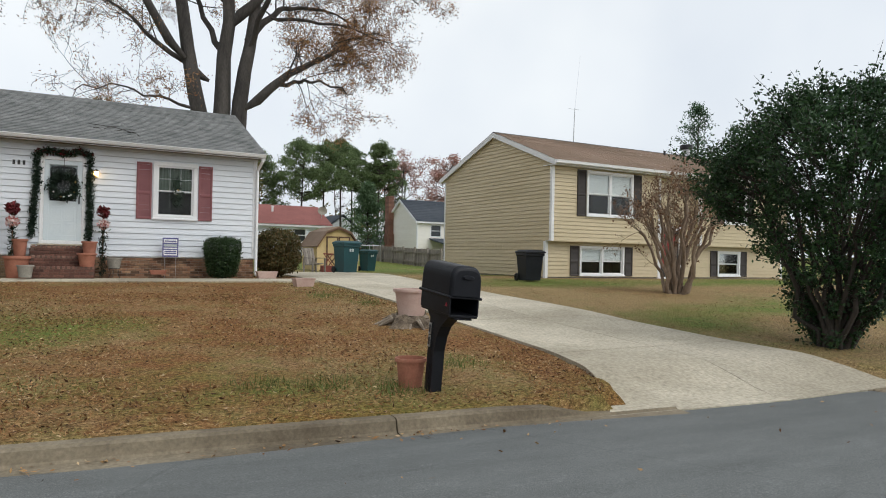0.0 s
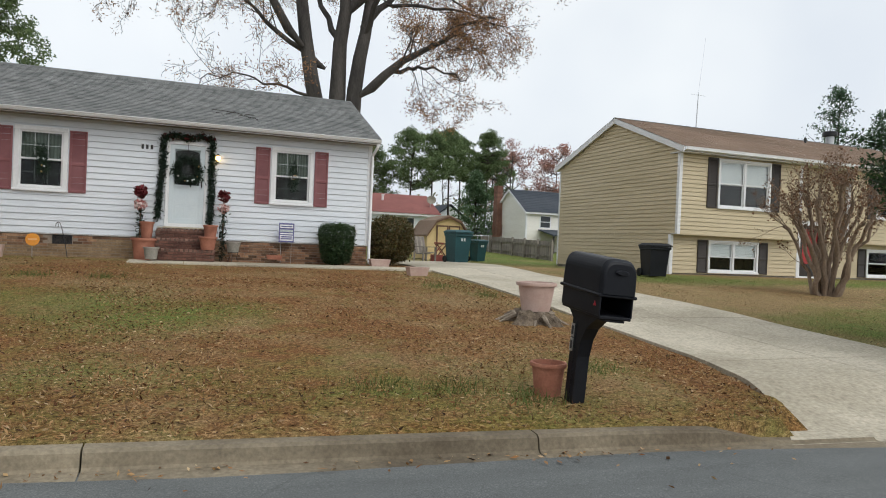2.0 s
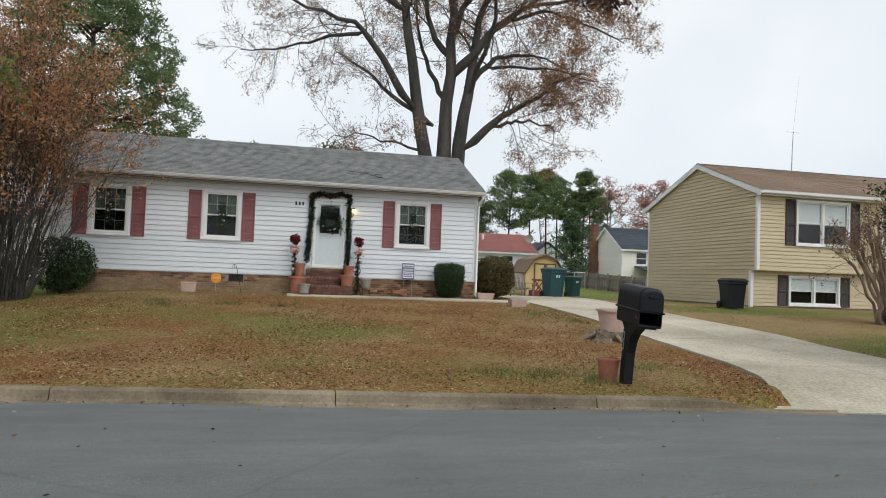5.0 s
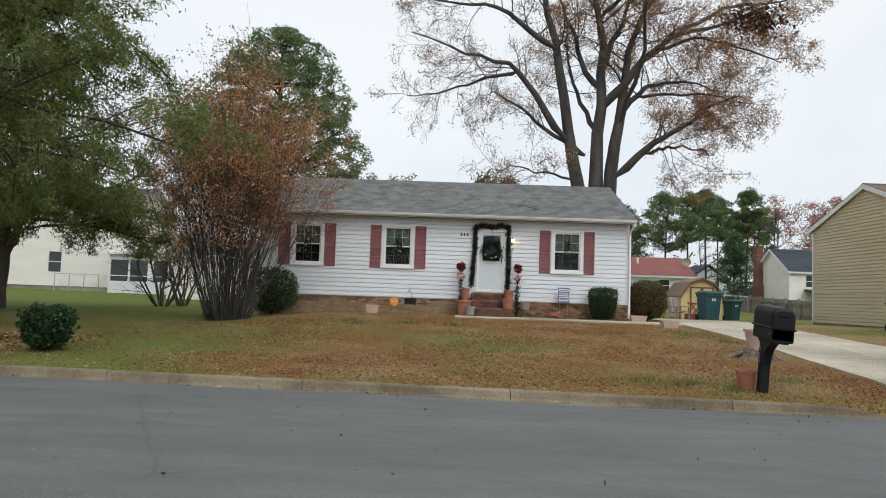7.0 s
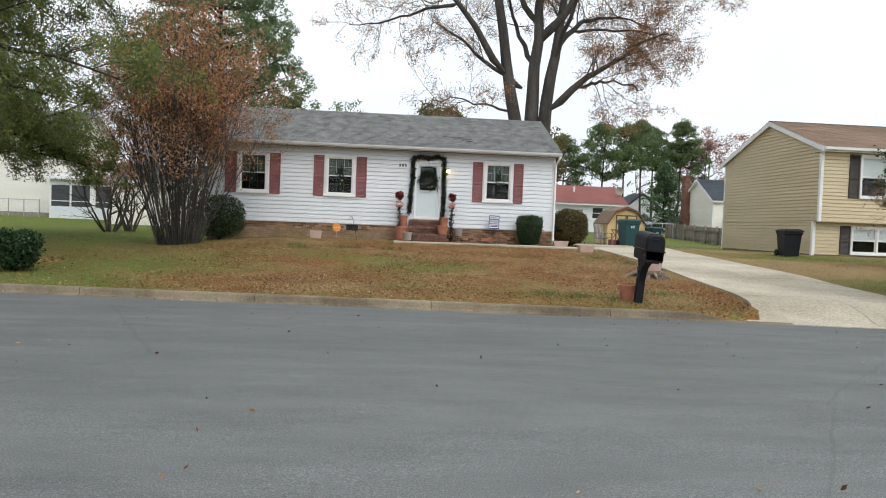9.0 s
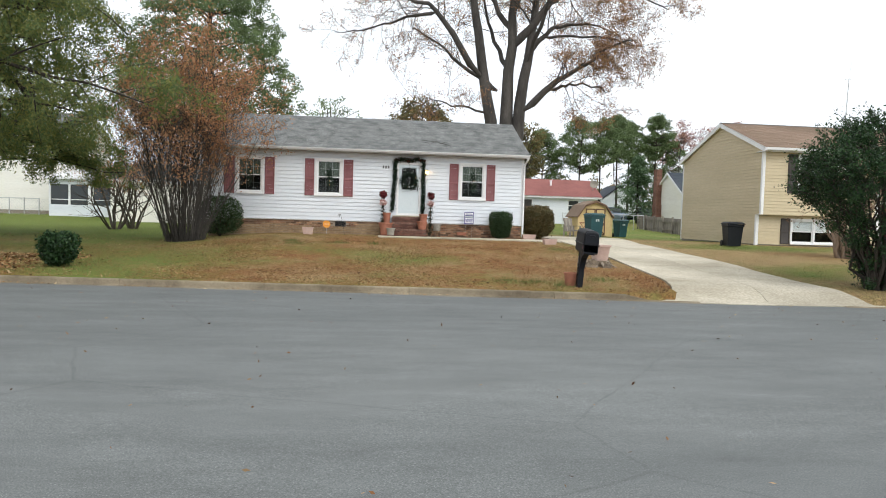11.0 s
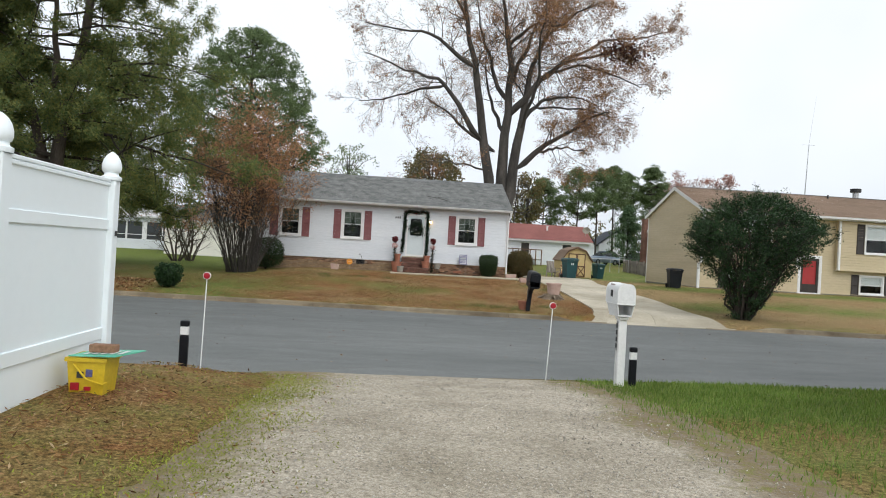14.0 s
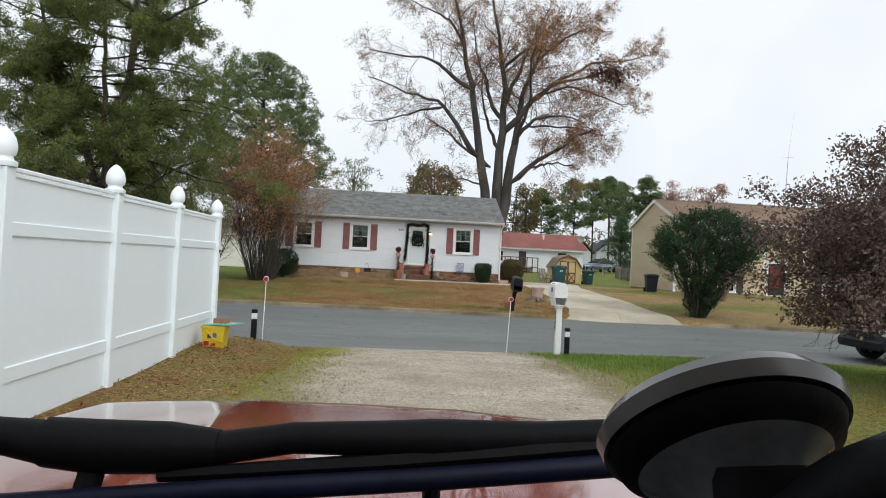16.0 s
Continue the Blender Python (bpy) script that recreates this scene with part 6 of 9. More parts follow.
    # towards the left
    limb(0.20, 0.03, (1.7, 13.2, 13.1), (0.8, 13.6, 14.8), (0.2, 13.8, 16.6), (-0.4, 14, 18.5), (-0.8, 14.2, 21))
    limb(0.24, 0.03, (-0.1, 12.8, 10.2), (-1.5, 12.5, 12), (-2.8, 12.2, 13.6), (-4.2, 12, 14.1), (-6.3, 11.8, 14.6), (-8.5, 11.6, 15.4), bare=0.3)
    limb(0.13, 0.025, (-2.9, 12.2, 13.6), (-4.6, 12.5, 13.3), (-6.4, 12.7, 12.7), (-8.7, 12.8, 12.2), kids=10)
    limb(0.18, 0.03, (1.0, 13.1, 9.4), (-0.1, 13.4, 10.2), (-1.7, 13.8, 11.3), (-2.7, 14.1, 12.4), (-4.2, 14.4, 13.2), bare=0.35, kids=10)
    limb(0.20, 0.03, (-0.8, 12.9, 15.2), (-2.3, 12.6, 16.1), (-4.0, 12.3, 17.1), (-6.1, 12.1, 17.2), (-8.6, 12, 17.5))
    limb(0.15, 0.03, (-1.4, 13, 18.5), (-2.4, 13.3, 20.2), (-3.6, 13.6, 21.2), (-5.6, 13.8, 22))
    limb(0.085, 0.02, (0.4, 12.9, 8.0), (-1.1, 12.6, 8.2), (-2.5, 12.4, 8.5), (-4.4, 12.2, 8.1), kids=10)
    # away from and towards the street
    limb(0.18, 0.03, (1.6, 12.9, 10.5), (0.6, 15, 14), (0.4, 16.8, 18), bare=0.35)
    limb(0.16, 0.03, (2.6, 12.7, 11), (3.2, 10.6, 13.5), (3.0, 8.8, 16.5), (3.2, 8.0, 18.5), bare=0.35)
    for i, part_limb in enumerate(main):
        wood([part_limb], BARK, tree, "trunk" if i < 3 else "limb")
    wood([(lv, p, [max(r, 0.008) for r in rd]) for lv, p, rd in twigs], BARK, tree, "twig_mass")
    pick = [t for t in tips if rng.random() < 0.8]
    c = round_tips(nrng, pick, 5, 0.16)
    keep = nrng.random(len(c)) < 0.50 + 0.28 * np.clip((c[:, 0] - 1) / 6, -1, 1) + 0.16 * np.clip((c[:, 2] - 15) / 5, 0, 1)
    foliage("leaves", needles(nrng, c[keep], 0.075, 0.5), LEAF_OAK, tree, "sparse rusty brown leaves", 3)
    # a dark clump of dead leaves caught high up
    cl = nrng.normal(0, 1, (900, 3)) * np.array([0.8, 0.45, 0.42]) + np.array([9.8, 12.3, 16.9])
    foliage("dead_clump", kites(nrng, cl, 0.13, 0.5, droop=0.6), LEAF_DEAD, tree, "dark clump of dead leaves")


def clumped(nrng, centres, per, radius, size, aspect=0.3, flat=0.0, droop=0.0, squash=0.7, slim=False):
    c = np.repeat(np.asarray(centres), per, axis=0)
    o = nrng.normal(0, 1, c.shape)
    o /= np.linalg.norm(o, axis=1, keepdims=True)
    o *= (radius * nrng.random(len(c)) ** 0.4)[:, None]
    o[:, 2] *= squash
    if slim:
        return needles(nrng, c + o, size, aspect, droop)
    return kites(nrng, c + o, size, aspect, flat, droop)


def pine(x, y, height, spread, bare, seed, material=LEAF_PINE, size=0.17, per=26, whorls=13, label="tall loblolly pine with a ragged crown", group="", dense=1.0):
    """A pine: straight trunk, limbs from the bare part up, needles in clumps towards the limb ends."""
    rng, nrng = random.Random(seed), np.random.default_rng(seed)
    g = land_z(x, y)
    tree = thing("pine_tree", label, "tree", (x, y, g), group=group)
    lean = Vector((rng.uniform(-0.03, 0.03), rng.uniform(-0.03, 0.03), 1))
    r = height * 0.013
    pts = [Vector((x, y, g - 0.2)) + lean * (height * i / 8) for i in range(9)]
    out = [(0, pts, [r * (1 - 0.85 * i / 8) for i in range(9)])]
    clumps = []
    for w in range(whorls):
        s = (w + rng.random()) / whorls
        h = bare + (1 - bare) * s
        reach = spread * (math.sin(math.pi * min(1, 0.28 + 0.72 * s)) ** 0.7 + 0.12) * rng.uniform(0.7, 1.15)
        for k in range(rng.randint(3, 5)):
            a = rng.uniform(0, 2 * math.pi)
            d = Vector((math.cos(a), math.sin(a), rng.uniform(-0.05, 0.45))).normalized()
            p = Vector((x, y, g)) + lean * (height * h)
            seg = [p]
            q = p
            for i in range(4):
                d = (d + Vector((rng.gauss(0, 0.12), rng.gauss(0, 0.12), rng.gauss(0.05, 0.1)))).normalized()
                q = q + d * reach / 4
                seg.append(q)
            out.append((1, seg, [r * 0.28 * (1 - 0.8 * i / 4) + 0.01 for i in range(5)]))
            for i in range(2, 5):
                for _ in range(max(1, round(2 * dense))):
                    clumps.append(seg[i] + Vector((rng.gauss(0, 0.35), rng.gauss(0, 0.35), rng.gauss(0.1, 0.25))) * (spread / 4))
    for _ in range(6):
        clumps.append(Vector((x, y, g)) + lean * height + Vector((rng.gauss(0, 0.3), rng.gauss(0, 0.3), rng.gauss(0, 0.3))))
    wood(out, DARK_BARK, tree)
    foliage("crown", clumped(nrng, [tuple(c) for c in clumps], per * 2, 0.60 * (spread / 4) ** 0.5, size, 0.29, slim=True), material, tree, corners=3)
    return tree


def conifer(x, y, height, spread, seed, material=LEAF_SPRUCE, size=0.16, label="dark pointed spruce", rise=(-0.1, 0.3), count=17, per=26):
    rng, nrng = random.Random(seed), np.random.default_rng(seed)
    g = land_z(x, y)
    tree = thing("conifer", label, "tree", (x, y, g))
    out = [(0, [Vector((x, y, g - 0.2 + height * i / 5)) for i in range(6)], [height * 0.016 * (1 - 0.9 * i / 5) for i in range(6)])]
    pts = []
    for k in range(int(height * count)):
        s = rng.random() ** 0.8
        a = rng.uniform(0, 2 * math.pi)
        reach = spread * (1 - s) ** 0.9 * rng.uniform(0.75, 1.12) + 0.1
        p = Vector((x, y, g + height * (0.06 + 0.94 * s)))
        d = Vector((math.cos(a), math.sin(a), rng.uniform(*rise)))
        if k % 3 == 0:
            out.append((1, [p, p + d * reach * 0.5, p + d * reach], [0.03, 0.02, 0.008]))
        for i in range(3):
            pts.append(tuple(p + d * reach * (0.35 + 0.3 * i) + Vector((rng.gauss(0, 0.12), rng.gauss(0, 0.12), rng.gauss(0, 0.12)))))
    wood(out, DARK_BARK, tree)
    foliage("crown", clumped(nrng, pts, per, 0.42, size, 0.26, droop=0.2, slim=True), material, tree, corners=3)


def cedar(at, height, spread, seed, stems, boughs, low, floor_h, label, per=30, right=1.0, veil=0, spray=0.085):
    """A broad old juniper on one or more stems: limbs that lift and spread, hung with thick drooping sprays, with gaps between.
    stems: offsets from the foot, knot by knot; low: the height at which boughs begin; right: how much further it reaches towards +x; veil: short boughs on each stem."""
    rng, nrng = random.Random(seed), np.random.default_rng(seed)
    x, y = at
    g = land_z(x, y)
    tree = thing("juniper_tree", label, "tree", (x, y, g))
    main, out, tips = [], [], []
    spec = [(0.13, -0.01, 9, 25, 65, 0.40, 0.22), (0.16, -0.06, 5, 25, 60, 0.5, 0.2), (0.2, -0.12, 0, 0, 0, 0, 0)]
    for q, (r0, *knots) in enumerate(stems):
        pts, rad = path_limb(rng, [(x + a, y + b, g + c) for a, b, c in knots], r0, 0.05, 12)
        main.append((0, pts, rad))
        n = boughs if q == 0 else boughs // 2
        for k in range(n):
            s = (k + rng.random()) / n
            i = min(int(s * 12), 11)
            p = pts[i].lerp(pts[i + 1], s * 12 - i)
            if p.z - g < low:
                continue
            h = (p.z - g) / height
            a = rng.uniform(0, 2 * math.pi)
            reach = spread * max(0.16, math.sin(math.pi * min(1.0, 0.32 + 0.66 * h)) ** 0.8) * rng.uniform(0.6, 1.1)
            if q:
                reach *= 0.7
            reach *= 1 + (right - 1) * max(0.0, math.cos(a)) * (1 - h)
            d = Vector((math.cos(a), math.sin(a), rng.uniform(-0.05, 0.34))).normalized()
            grow(rng, p, d, reach, 0.02 + 0.05 * reach / spread, 0, spec, out, tips)
        # short leafy boughs that veil the stem
        for k in range(veil):
            s = rng.uniform(0.12, 0.95)
            i = min(int(s * 12), 11)
            p = pts[i].lerp(pts[i + 1], s * 12 - i)
            if p.z - g > low:
                a = rng.uniform(0, 2 * math.pi)
                grow(rng, p, Vector((math.cos(a), math.sin(a), rng.uniform(-0.3, 0.2))).normalized(), rng.uniform(1.2, 2.6), 0.03, 0, spec, out, tips)
    wood(main, CEDAR_BARK, tree, "trunk")
    out = [b for i, b in enumerate(out) if (b[0] < 2 or i % 2) and all(q.z > g + floor_h - 0.2 for q in b[1])]
    wood_each(out, DARK_BARK, tree, "bough", "twig_mass")
    c = round_tips(nrng, tips, per, 0.105)
    c = c[c[:, 2] > g + floor_h]
    # sprays close up in shelves and part between them
    c = c[np.sin(1.9 * c[:, 2] + 0.8 * c[:, 0]) * np.sin(0.9 * c[:, 0] - 1.1 * c[:, 1]) + nrng.normal(0, 0.25, len(c)) < 0.95 - 0.85 * np.clip((c[:, 2] - g) / height * 1.6 - 0.35, 0, 1)]
    foliage("sprays", needles(nrng, c, spray, 0.2, 0.45), LEAF_CEDAR, tree, corners=3)


def dome_pine(x, y, seed, outline, material, label, tufts=1000, per=60, size=0.2):
    """An old pine with a closed, rounded crown of needle tufts. outline: heights and the crown's radius there."""
    rng, nrng = random.Random(seed), np.random.default_rng(seed)
    g = land_z(x, y)
    tree = thing("pine_tree", label, "tree", (x, y, g))
    top = outline[-1][0]
    out = [(0, [Vector((x, y, g - 0.2)), Vector((x + 0.2, y, g + top * 0.4)), Vector((x, y, g + top * 0.95))], [0.34, 0.26, 0.06])]
    cs = []
    lo = outline[0][0]
    while len(cs) < tufts:
        z = rng.uniform(lo, top)
        a = rng.uniform(0, 2 * math.pi)
        lobe = 1 + 0.10 * math.sin(3 * a + 0.9 * z) + 0.08 * math.sin(5 * a - 1.7 * z)
        full = along(outline, z)
        if rng.random() > full / 6.6 + 0.1:
            continue
        r = full * lobe * (0.35 + 0.65 * rng.random() ** 0.45)
        p = Vector((x + r * math.cos(a), y + r * math.sin(a), g + z))
        cs.append(tuple(p))
        if len(cs) % 9 == 0:
            f = Vector((x, y, g + max(lo * 0.8, z - 0.35 * r)))
            out.append((1, [f, f.lerp(p, 0.5) + Vector((0, 0, -0.2)), p], [0.10, 0.06, 0.015]))
    wood(out, DARK_BARK, tree)
    foliage("crown", clumped(nrng, cs, per, 0.52, size, 0.24, slim=True), material, tree, corners=3)


def vase_evergreen(x, y, seed, height, lean, label):
    """A big evergreen shrub: splayed stems from a narrow foot, bare between below, a closed ragged dome of leaves above."""
    rng, nrng = random.Random(seed), np.random.default_rng(seed)
    g = land_z(x, y)
    sh = thing("evergreen_tree", label, "tree", (x, y, g))
    outline = [(0.0, 0.2), (0.1, 0.42), (0.25, 0.78), (0.42, 1.2), (0.55, 1.75), (0.68, 2.05), (0.78, 1.9), (0.88, 1.45), (0.95, 0.9), (1.0, 0.25)]
    out, cs = [], []
    for k in range(34):
        a, s = 2 * math.pi * k / 34 + rng.uniform(-0.2, 0.2), rng.random() ** 0.7
        knots = []
        for f in (0.0, 0.2, 0.45, 0.68):
            r = along(outline, f) * s * 0.85 + 0.05
            knots.append((x + lean * f + r * math.cos(a), y + r * math.sin(a), g - 0.05 + f * height * rng.uniform(0.92, 1.08)))
        pts, rad = path_limb(rng, knots, 0.05, 0.015, 8)
        out.append((0, [pts[0]] + [p + Vector((rng.gauss(0, 0.02), rng.gauss(0, 0.02), 0)) for p in pts[1:]], rad))
    n = 0
    while n < 1000:
        f, a = rng.random() ** 0.75, rng.uniform(0, 2 * math.pi)
        full = along(outline, f)
        if rng.random() > full / 2.35 + 0.12 or (f < 0.5 and rng.random() < 0.25):
            continue
        lobe = 1 + 0.15 * math.sin(4 * a + 9 * f) + 0.11 * math.sin(9 * a - 14 * f)
        r = full * lobe * (0.5 + 0.5 * rng.random() ** 0.4)
        p = Vector((x + lean * f + r * math.cos(a), y + r * math.sin(a), g + f * height))
        d = Vector((math.cos(a), math.sin(a), rng.uniform(0.1, 0.9) + (0.8 if f > 0.85 else 0.0))).normalized()
        ln = rng.uniform(0.18, 0.40) * (2.1 if rng.random() < 0.12 and f > 0.5 else 1.0)
        out.append((1, [p - d * 0.5, p, p + d * ln], [0.010, 0.007, 0.003]))
        for i in range(6):
            cs.append(tuple(p + d * ln * (i / 5 - 0.25)))
        n += 1
    wood_each(out, DARK_BARK, sh, "stem", "twig_mass")
    c = np.repeat(np.array(cs), 10, axis=0)
    c = c + nrng.normal(0, 0.065, c.shape)
    foliage("leaves", kites(nrng, c, 0.038, 0.45), LEAF_GREEN, sh)


def bush(name, x, y, rx, ry, h, seed, material, leaf, count, label, squarish=2.0, ragged=0.08, base=0.05, taper=0.0):
    """A clipped or rounded shrub: short stems and leaves on an uneven outline."""
    rng, nrng = random.Random(seed), np.random.default_rng(seed)
    g = land_z(x, y)
    sh = thing(name, label, "shrub", (x, y, g))
    out = []
    for k in range(14):
        a, s = rng.uniform(0, 2 * math.pi), rng.uniform(0.2, 0.8)
        out.append((1, [Vector((x, y, g - 0.05)), Vector((x + 0.4 * rx * s * math.cos(a), y + 0.4 * ry * s * math.sin(a), g + 0.35 * h)), Vector((x + 0.9 * rx * s * math.cos(a), y + 0.9 * ry * s * math.sin(a), g + 0.8 * h))], [0.025, 0.018, 0.008]))
    wood(out, DARK_BARK, sh, "stems")
    d = nrng.normal(size=(count, 3))
    d /= np.linalg.norm(d, axis=1, keepdims=True)
    k = (np.abs(d) ** squarish).sum(1) ** (-1 / squarish)
    k *= nrng.random(count) ** 0.22
    bump = np.sin(d[:, 0] * 7 + seed) * np.sin(d[:, 1] * 6 - seed) * np.sin(d[:, 2] * 8 + 1) * ragged + nrng.normal(0, ragged * 0.35, count)
    k = k * (1 + bump)
    waist = 1.0 - taper * np.clip(0.55 - 0.5 * d[:, 2] * k - 0.15, 0, 1)
    c = d * k[:, None] * np.stack([rx * waist, ry * waist, np.full(count, h * 0.5)], 1) + np.array([x, y, g + h * (0.5 + base)])
    c[:, 2] = np.maximum(c[:, 2], g + 0.02)
    foliage("leaves", kites(nrng, c, leaf, 0.55), material, sh)


def stem_shrub(name, x, y, height, base_r, top_r, stems, seed, bark, leaf_material, leaf, per, label, r0=0.035, spec=None, leaf_from=0.3, chance=1.0, dome=0.18, spread=0.10, foot=None, slim=False, fade=0.0, suckers=0):
    """Many stems that rise from one base and spread like a vase, twiggy above."""
    rng, nrng = random.Random(seed), np.random.default_rng(seed)
    g = land_z(x, y)
    sh = thing(name, label, "shrub" if "shrub" in name else "tree", (x, y, g))
    spec = spec or [(0.07, 0.05, 9, 15, 45, 0.34, 0.28), (0.14, 0.03, 4, 20, 55, 0.5, 0.2), (0.16, 0.0, 0, 0, 0, 0, 0)]
    out, tips = [], []
    for k in range(stems):
        a, s = 2 * math.pi * (k + rng.random()) / stems, rng.random() ** 0.6
        b = Vector((x + base_r * s * math.cos(a), y + base_r * s * math.sin(a), g - 0.05))
        h = height * rng.uniform(0.72, 1.0) * (1 - dome * s)
        d = Vector(((top_r - base_r) * s * math.cos(a), (top_r - base_r) * s * math.sin(a), h)).normalized()
        grow(rng, b, d, (math.hypot(h, (top_r - base_r) * s) if foot else h * 1.02), r0 * rng.uniform(0.7, 1.25), 0, spec, out, tips)
    if foot:
        out = [b for b in out if b[0] == 0 or all(math.hypot(q.x - x, q.y - y) < foot[0] + 0.25 + foot[1] * (q.z - g) + 1.8 * max(0, q.z - g - foot[2]) for q in b[1])]
    for k in range(suckers):
        a, s = rng.uniform(0, 2 * math.pi), rng.random() ** 0.5
        b = Vector((x + 1.15 * base_r * s * math.cos(a), y + 1.15 * base_r * s * math.sin(a), g - 0.05))
        grow(rng, b, Vector((0.22 * s * math.cos(a), 0.22 * s * math.sin(a), 1)).normalized(), rng.uniform(0.7, 2.4), 0.008, 1, [None, (0.06, 0.05, 5, 12, 40, 0.4, 0.2), (0.1, 0.0, 0, 0, 0, 0, 0)], out, [])
    wood_each(out, bark, sh, "stem", "twig_mass")
    if per:
        pick = [t for t in tips if t[0].z - g > (leaf_from + fade * rng.random() ** 1.6) * height and rng.random() < chance]
        c = round_tips(nrng, pick, per, spread)
        if foot:
            z = c[:, 2] - g
            a = np.arctan2(c[:, 1] - y, c[:, 0] - x)
            rim = foot[0] + foot[1] * z + 1.4 * np.maximum(0, z - foot[2]) + 0.22 * np.sin(3 * a + 2.3 * z) + 0.16 * np.sin(7 * a - 5.1 * z) + nrng.normal(0, 0.10, len(c))
            c = c[np.hypot(c[:, 0] - x, c[:, 1] - y) < rim]
            # sprays part into tiers, with gaps between them
            a, z = np.arctan2(c[:, 1] - y, c[:, 0] - x), c[:, 2] - g
            c = c[np.sin(5 * a + 1.7 * z) * np.sin(4.3 * z - 2 * a) + nrng.normal(0, 0.25, len(c)) < 0.62]
        if slim:
            foliage("leaves", needles(nrng, c, leaf, 0.5), leaf_material, sh, corners=3)
        else:
            foliage("leaves", kites(nrng, c, leaf, 0.5), leaf_material, sh)
    return sh


def pruned_myrtle(x, y, seed):
    """A crape myrtle cut back year after year: thick pale trunks with knuckles, thin shoots with seed heads above."""
    rng, nrng = random.Random(seed), np.random.default_rng(seed)
    g = land_z(x, y)
    tr = thing("pruned_crape_myrtle", "pruned crape myrtle with bare tan trunks and seed heads", "tree", (x, y, g))
    spec = [(0.10, 0.05, 6, 18, 50, 0.42, 0.25), (0.14, 0.02, 3, 20, 55, 0.5, 0.2), (0.15, 0.0, 0, 0, 0, 0, 0)]
    out, tips = [], []
    for k in range(18):
        a, s = 2.4 * k + rng.uniform(-0.2, 0.2), ((k + 0.5) / 18) ** 0.55
        h = rng.uniform(2.0, 2.9) * (1 - 0.22 * s)
        foot, head = 0.26 * s, 0.26 + 0.88 * s
        knots = [(x + foot * math.cos(a), y + foot * math.sin(a), g - 0.06), (x + (foot + 0.22 * head) * math.cos(a + 0.1), y + (foot + 0.22 * head) * math.sin(a + 0.1), g + 0.34 * h), (x + 0.72 * head * math.cos(a), y + 0.72 * head * math.sin(a), g + 0.7 * h), (x + head * math.cos(a - 0.06), y + head * math.sin(a - 0.06), g + h)]
        pts, rad = path_limb(rng, knots, rng.uniform(0.055, 0.085), 0.034, 9)
        pts = [pts[0]] + [p.lerp(q, 0.35) for p, q in zip(pts[1:], pts[:-1])]
        rad[-1], rad[-2] = 0.052, 0.044
        out.append((0, pts, rad))
        for m in range(9):
            b = pts[-1] if m < 6 else pts[rng.randint(4, 8)]
            d = turned(rng, (pts[-1] - pts[-2]).normalized(), 10, 55)
            grow(rng, b, (d + Vector((0, 0, 0.25))).normalized(), rng.uniform(0.5, 1.15), 0.011, 1, [None] + spec, out, tips)
    wood_each(out, TAN_BARK, tr, "stem", "twig_mass")
    c = round_tips(nrng, [t for t in tips if rng.random() < 0.35], 1, 0.05)
    foliage("leaves", kites(nrng, c, 0.038, 0.5), LEAF_PRUNED, tr, "dry brown leaves and seed heads")


def round_tree(name, x, y, trunk_h, height, rad, seed, bark, leaf_material, leaf, per, label, stems=1, lean=0.25, r0=0.1, low=0.0, boughs=9, category="tree", spread=0.12, floor_h=0.0):
    """A small tree or tall shrub with a leafy crown on one or several stems."""
    rng, nrng = random.Random(seed), np.random.default_rng(seed)
    g = land_z(x, y)
    tr = thing(name, label, category, (x, y, g))
    spec = [(0.12, 0.03, 8, 25, 65, 0.5, 0.2), (0.16, 0.02, 5, 25, 65, 0.55, 0.15), (0.18, 0.0, 0, 0, 0, 0, 0)]
    main, out, tips = [], [], []
    for k in range(stems):
        a = 2 * math.pi * (k + 0.5 * rng.random()) / stems
        sp = lean * rng.uniform(0.6, 1.2) if stems > 1 else 0.05
        pts, rads = path_limb(rng, [(x + 0.08 * stems ** 0.5 * math.cos(a), y + 0.08 * stems ** 0.5 * math.sin(a), g - 0.1), (x + sp * trunk_h * 0.8 * math.cos(a), y + sp * trunk_h * 0.8 * math.sin(a), g + trunk_h), (x + sp * height * math.cos(a), y + sp * height * math.sin(a), g + height * 0.86)], r0, r0 * 0.25, 9)
        main.append((0, pts, rads))
        for b in range(boughs):
            s = (trunk_h / height) * (1 - low) + (1 - (trunk_h / height) * (1 - low)) * (b + rng.random()) / boughs
            i = min(int(s * 9), 8)
            hh = (pts[i].z - g - trunk_h * 0.5) / (height - trunk_h * 0.5)
            reach = rad * max(0.25, math.sin(math.pi * min(1, max(0.05, 0.15 + 0.78 * hh)))) * rng.uniform(0.55, 0.95)
            b_a = rng.uniform(0, 2 * math.pi)
            d = Vector((math.cos(b_a), math.sin(b_a), rng.uniform(0.0, 0.7))).normalized()
            grow(rng, pts[i], d, reach, r0 * 0.35, 0, spec, out, tips)
    wood(main, bark, tr, "trunk")
    wood(out, bark, tr, "twig_mass")
    if per:
        c = round_tips(nrng, tips, per, spread)
        foliage("leaves", kites(nrng, c[c[:, 2] > g + floor_h], leaf, 0.5), leaf_material, tr)
    return tr


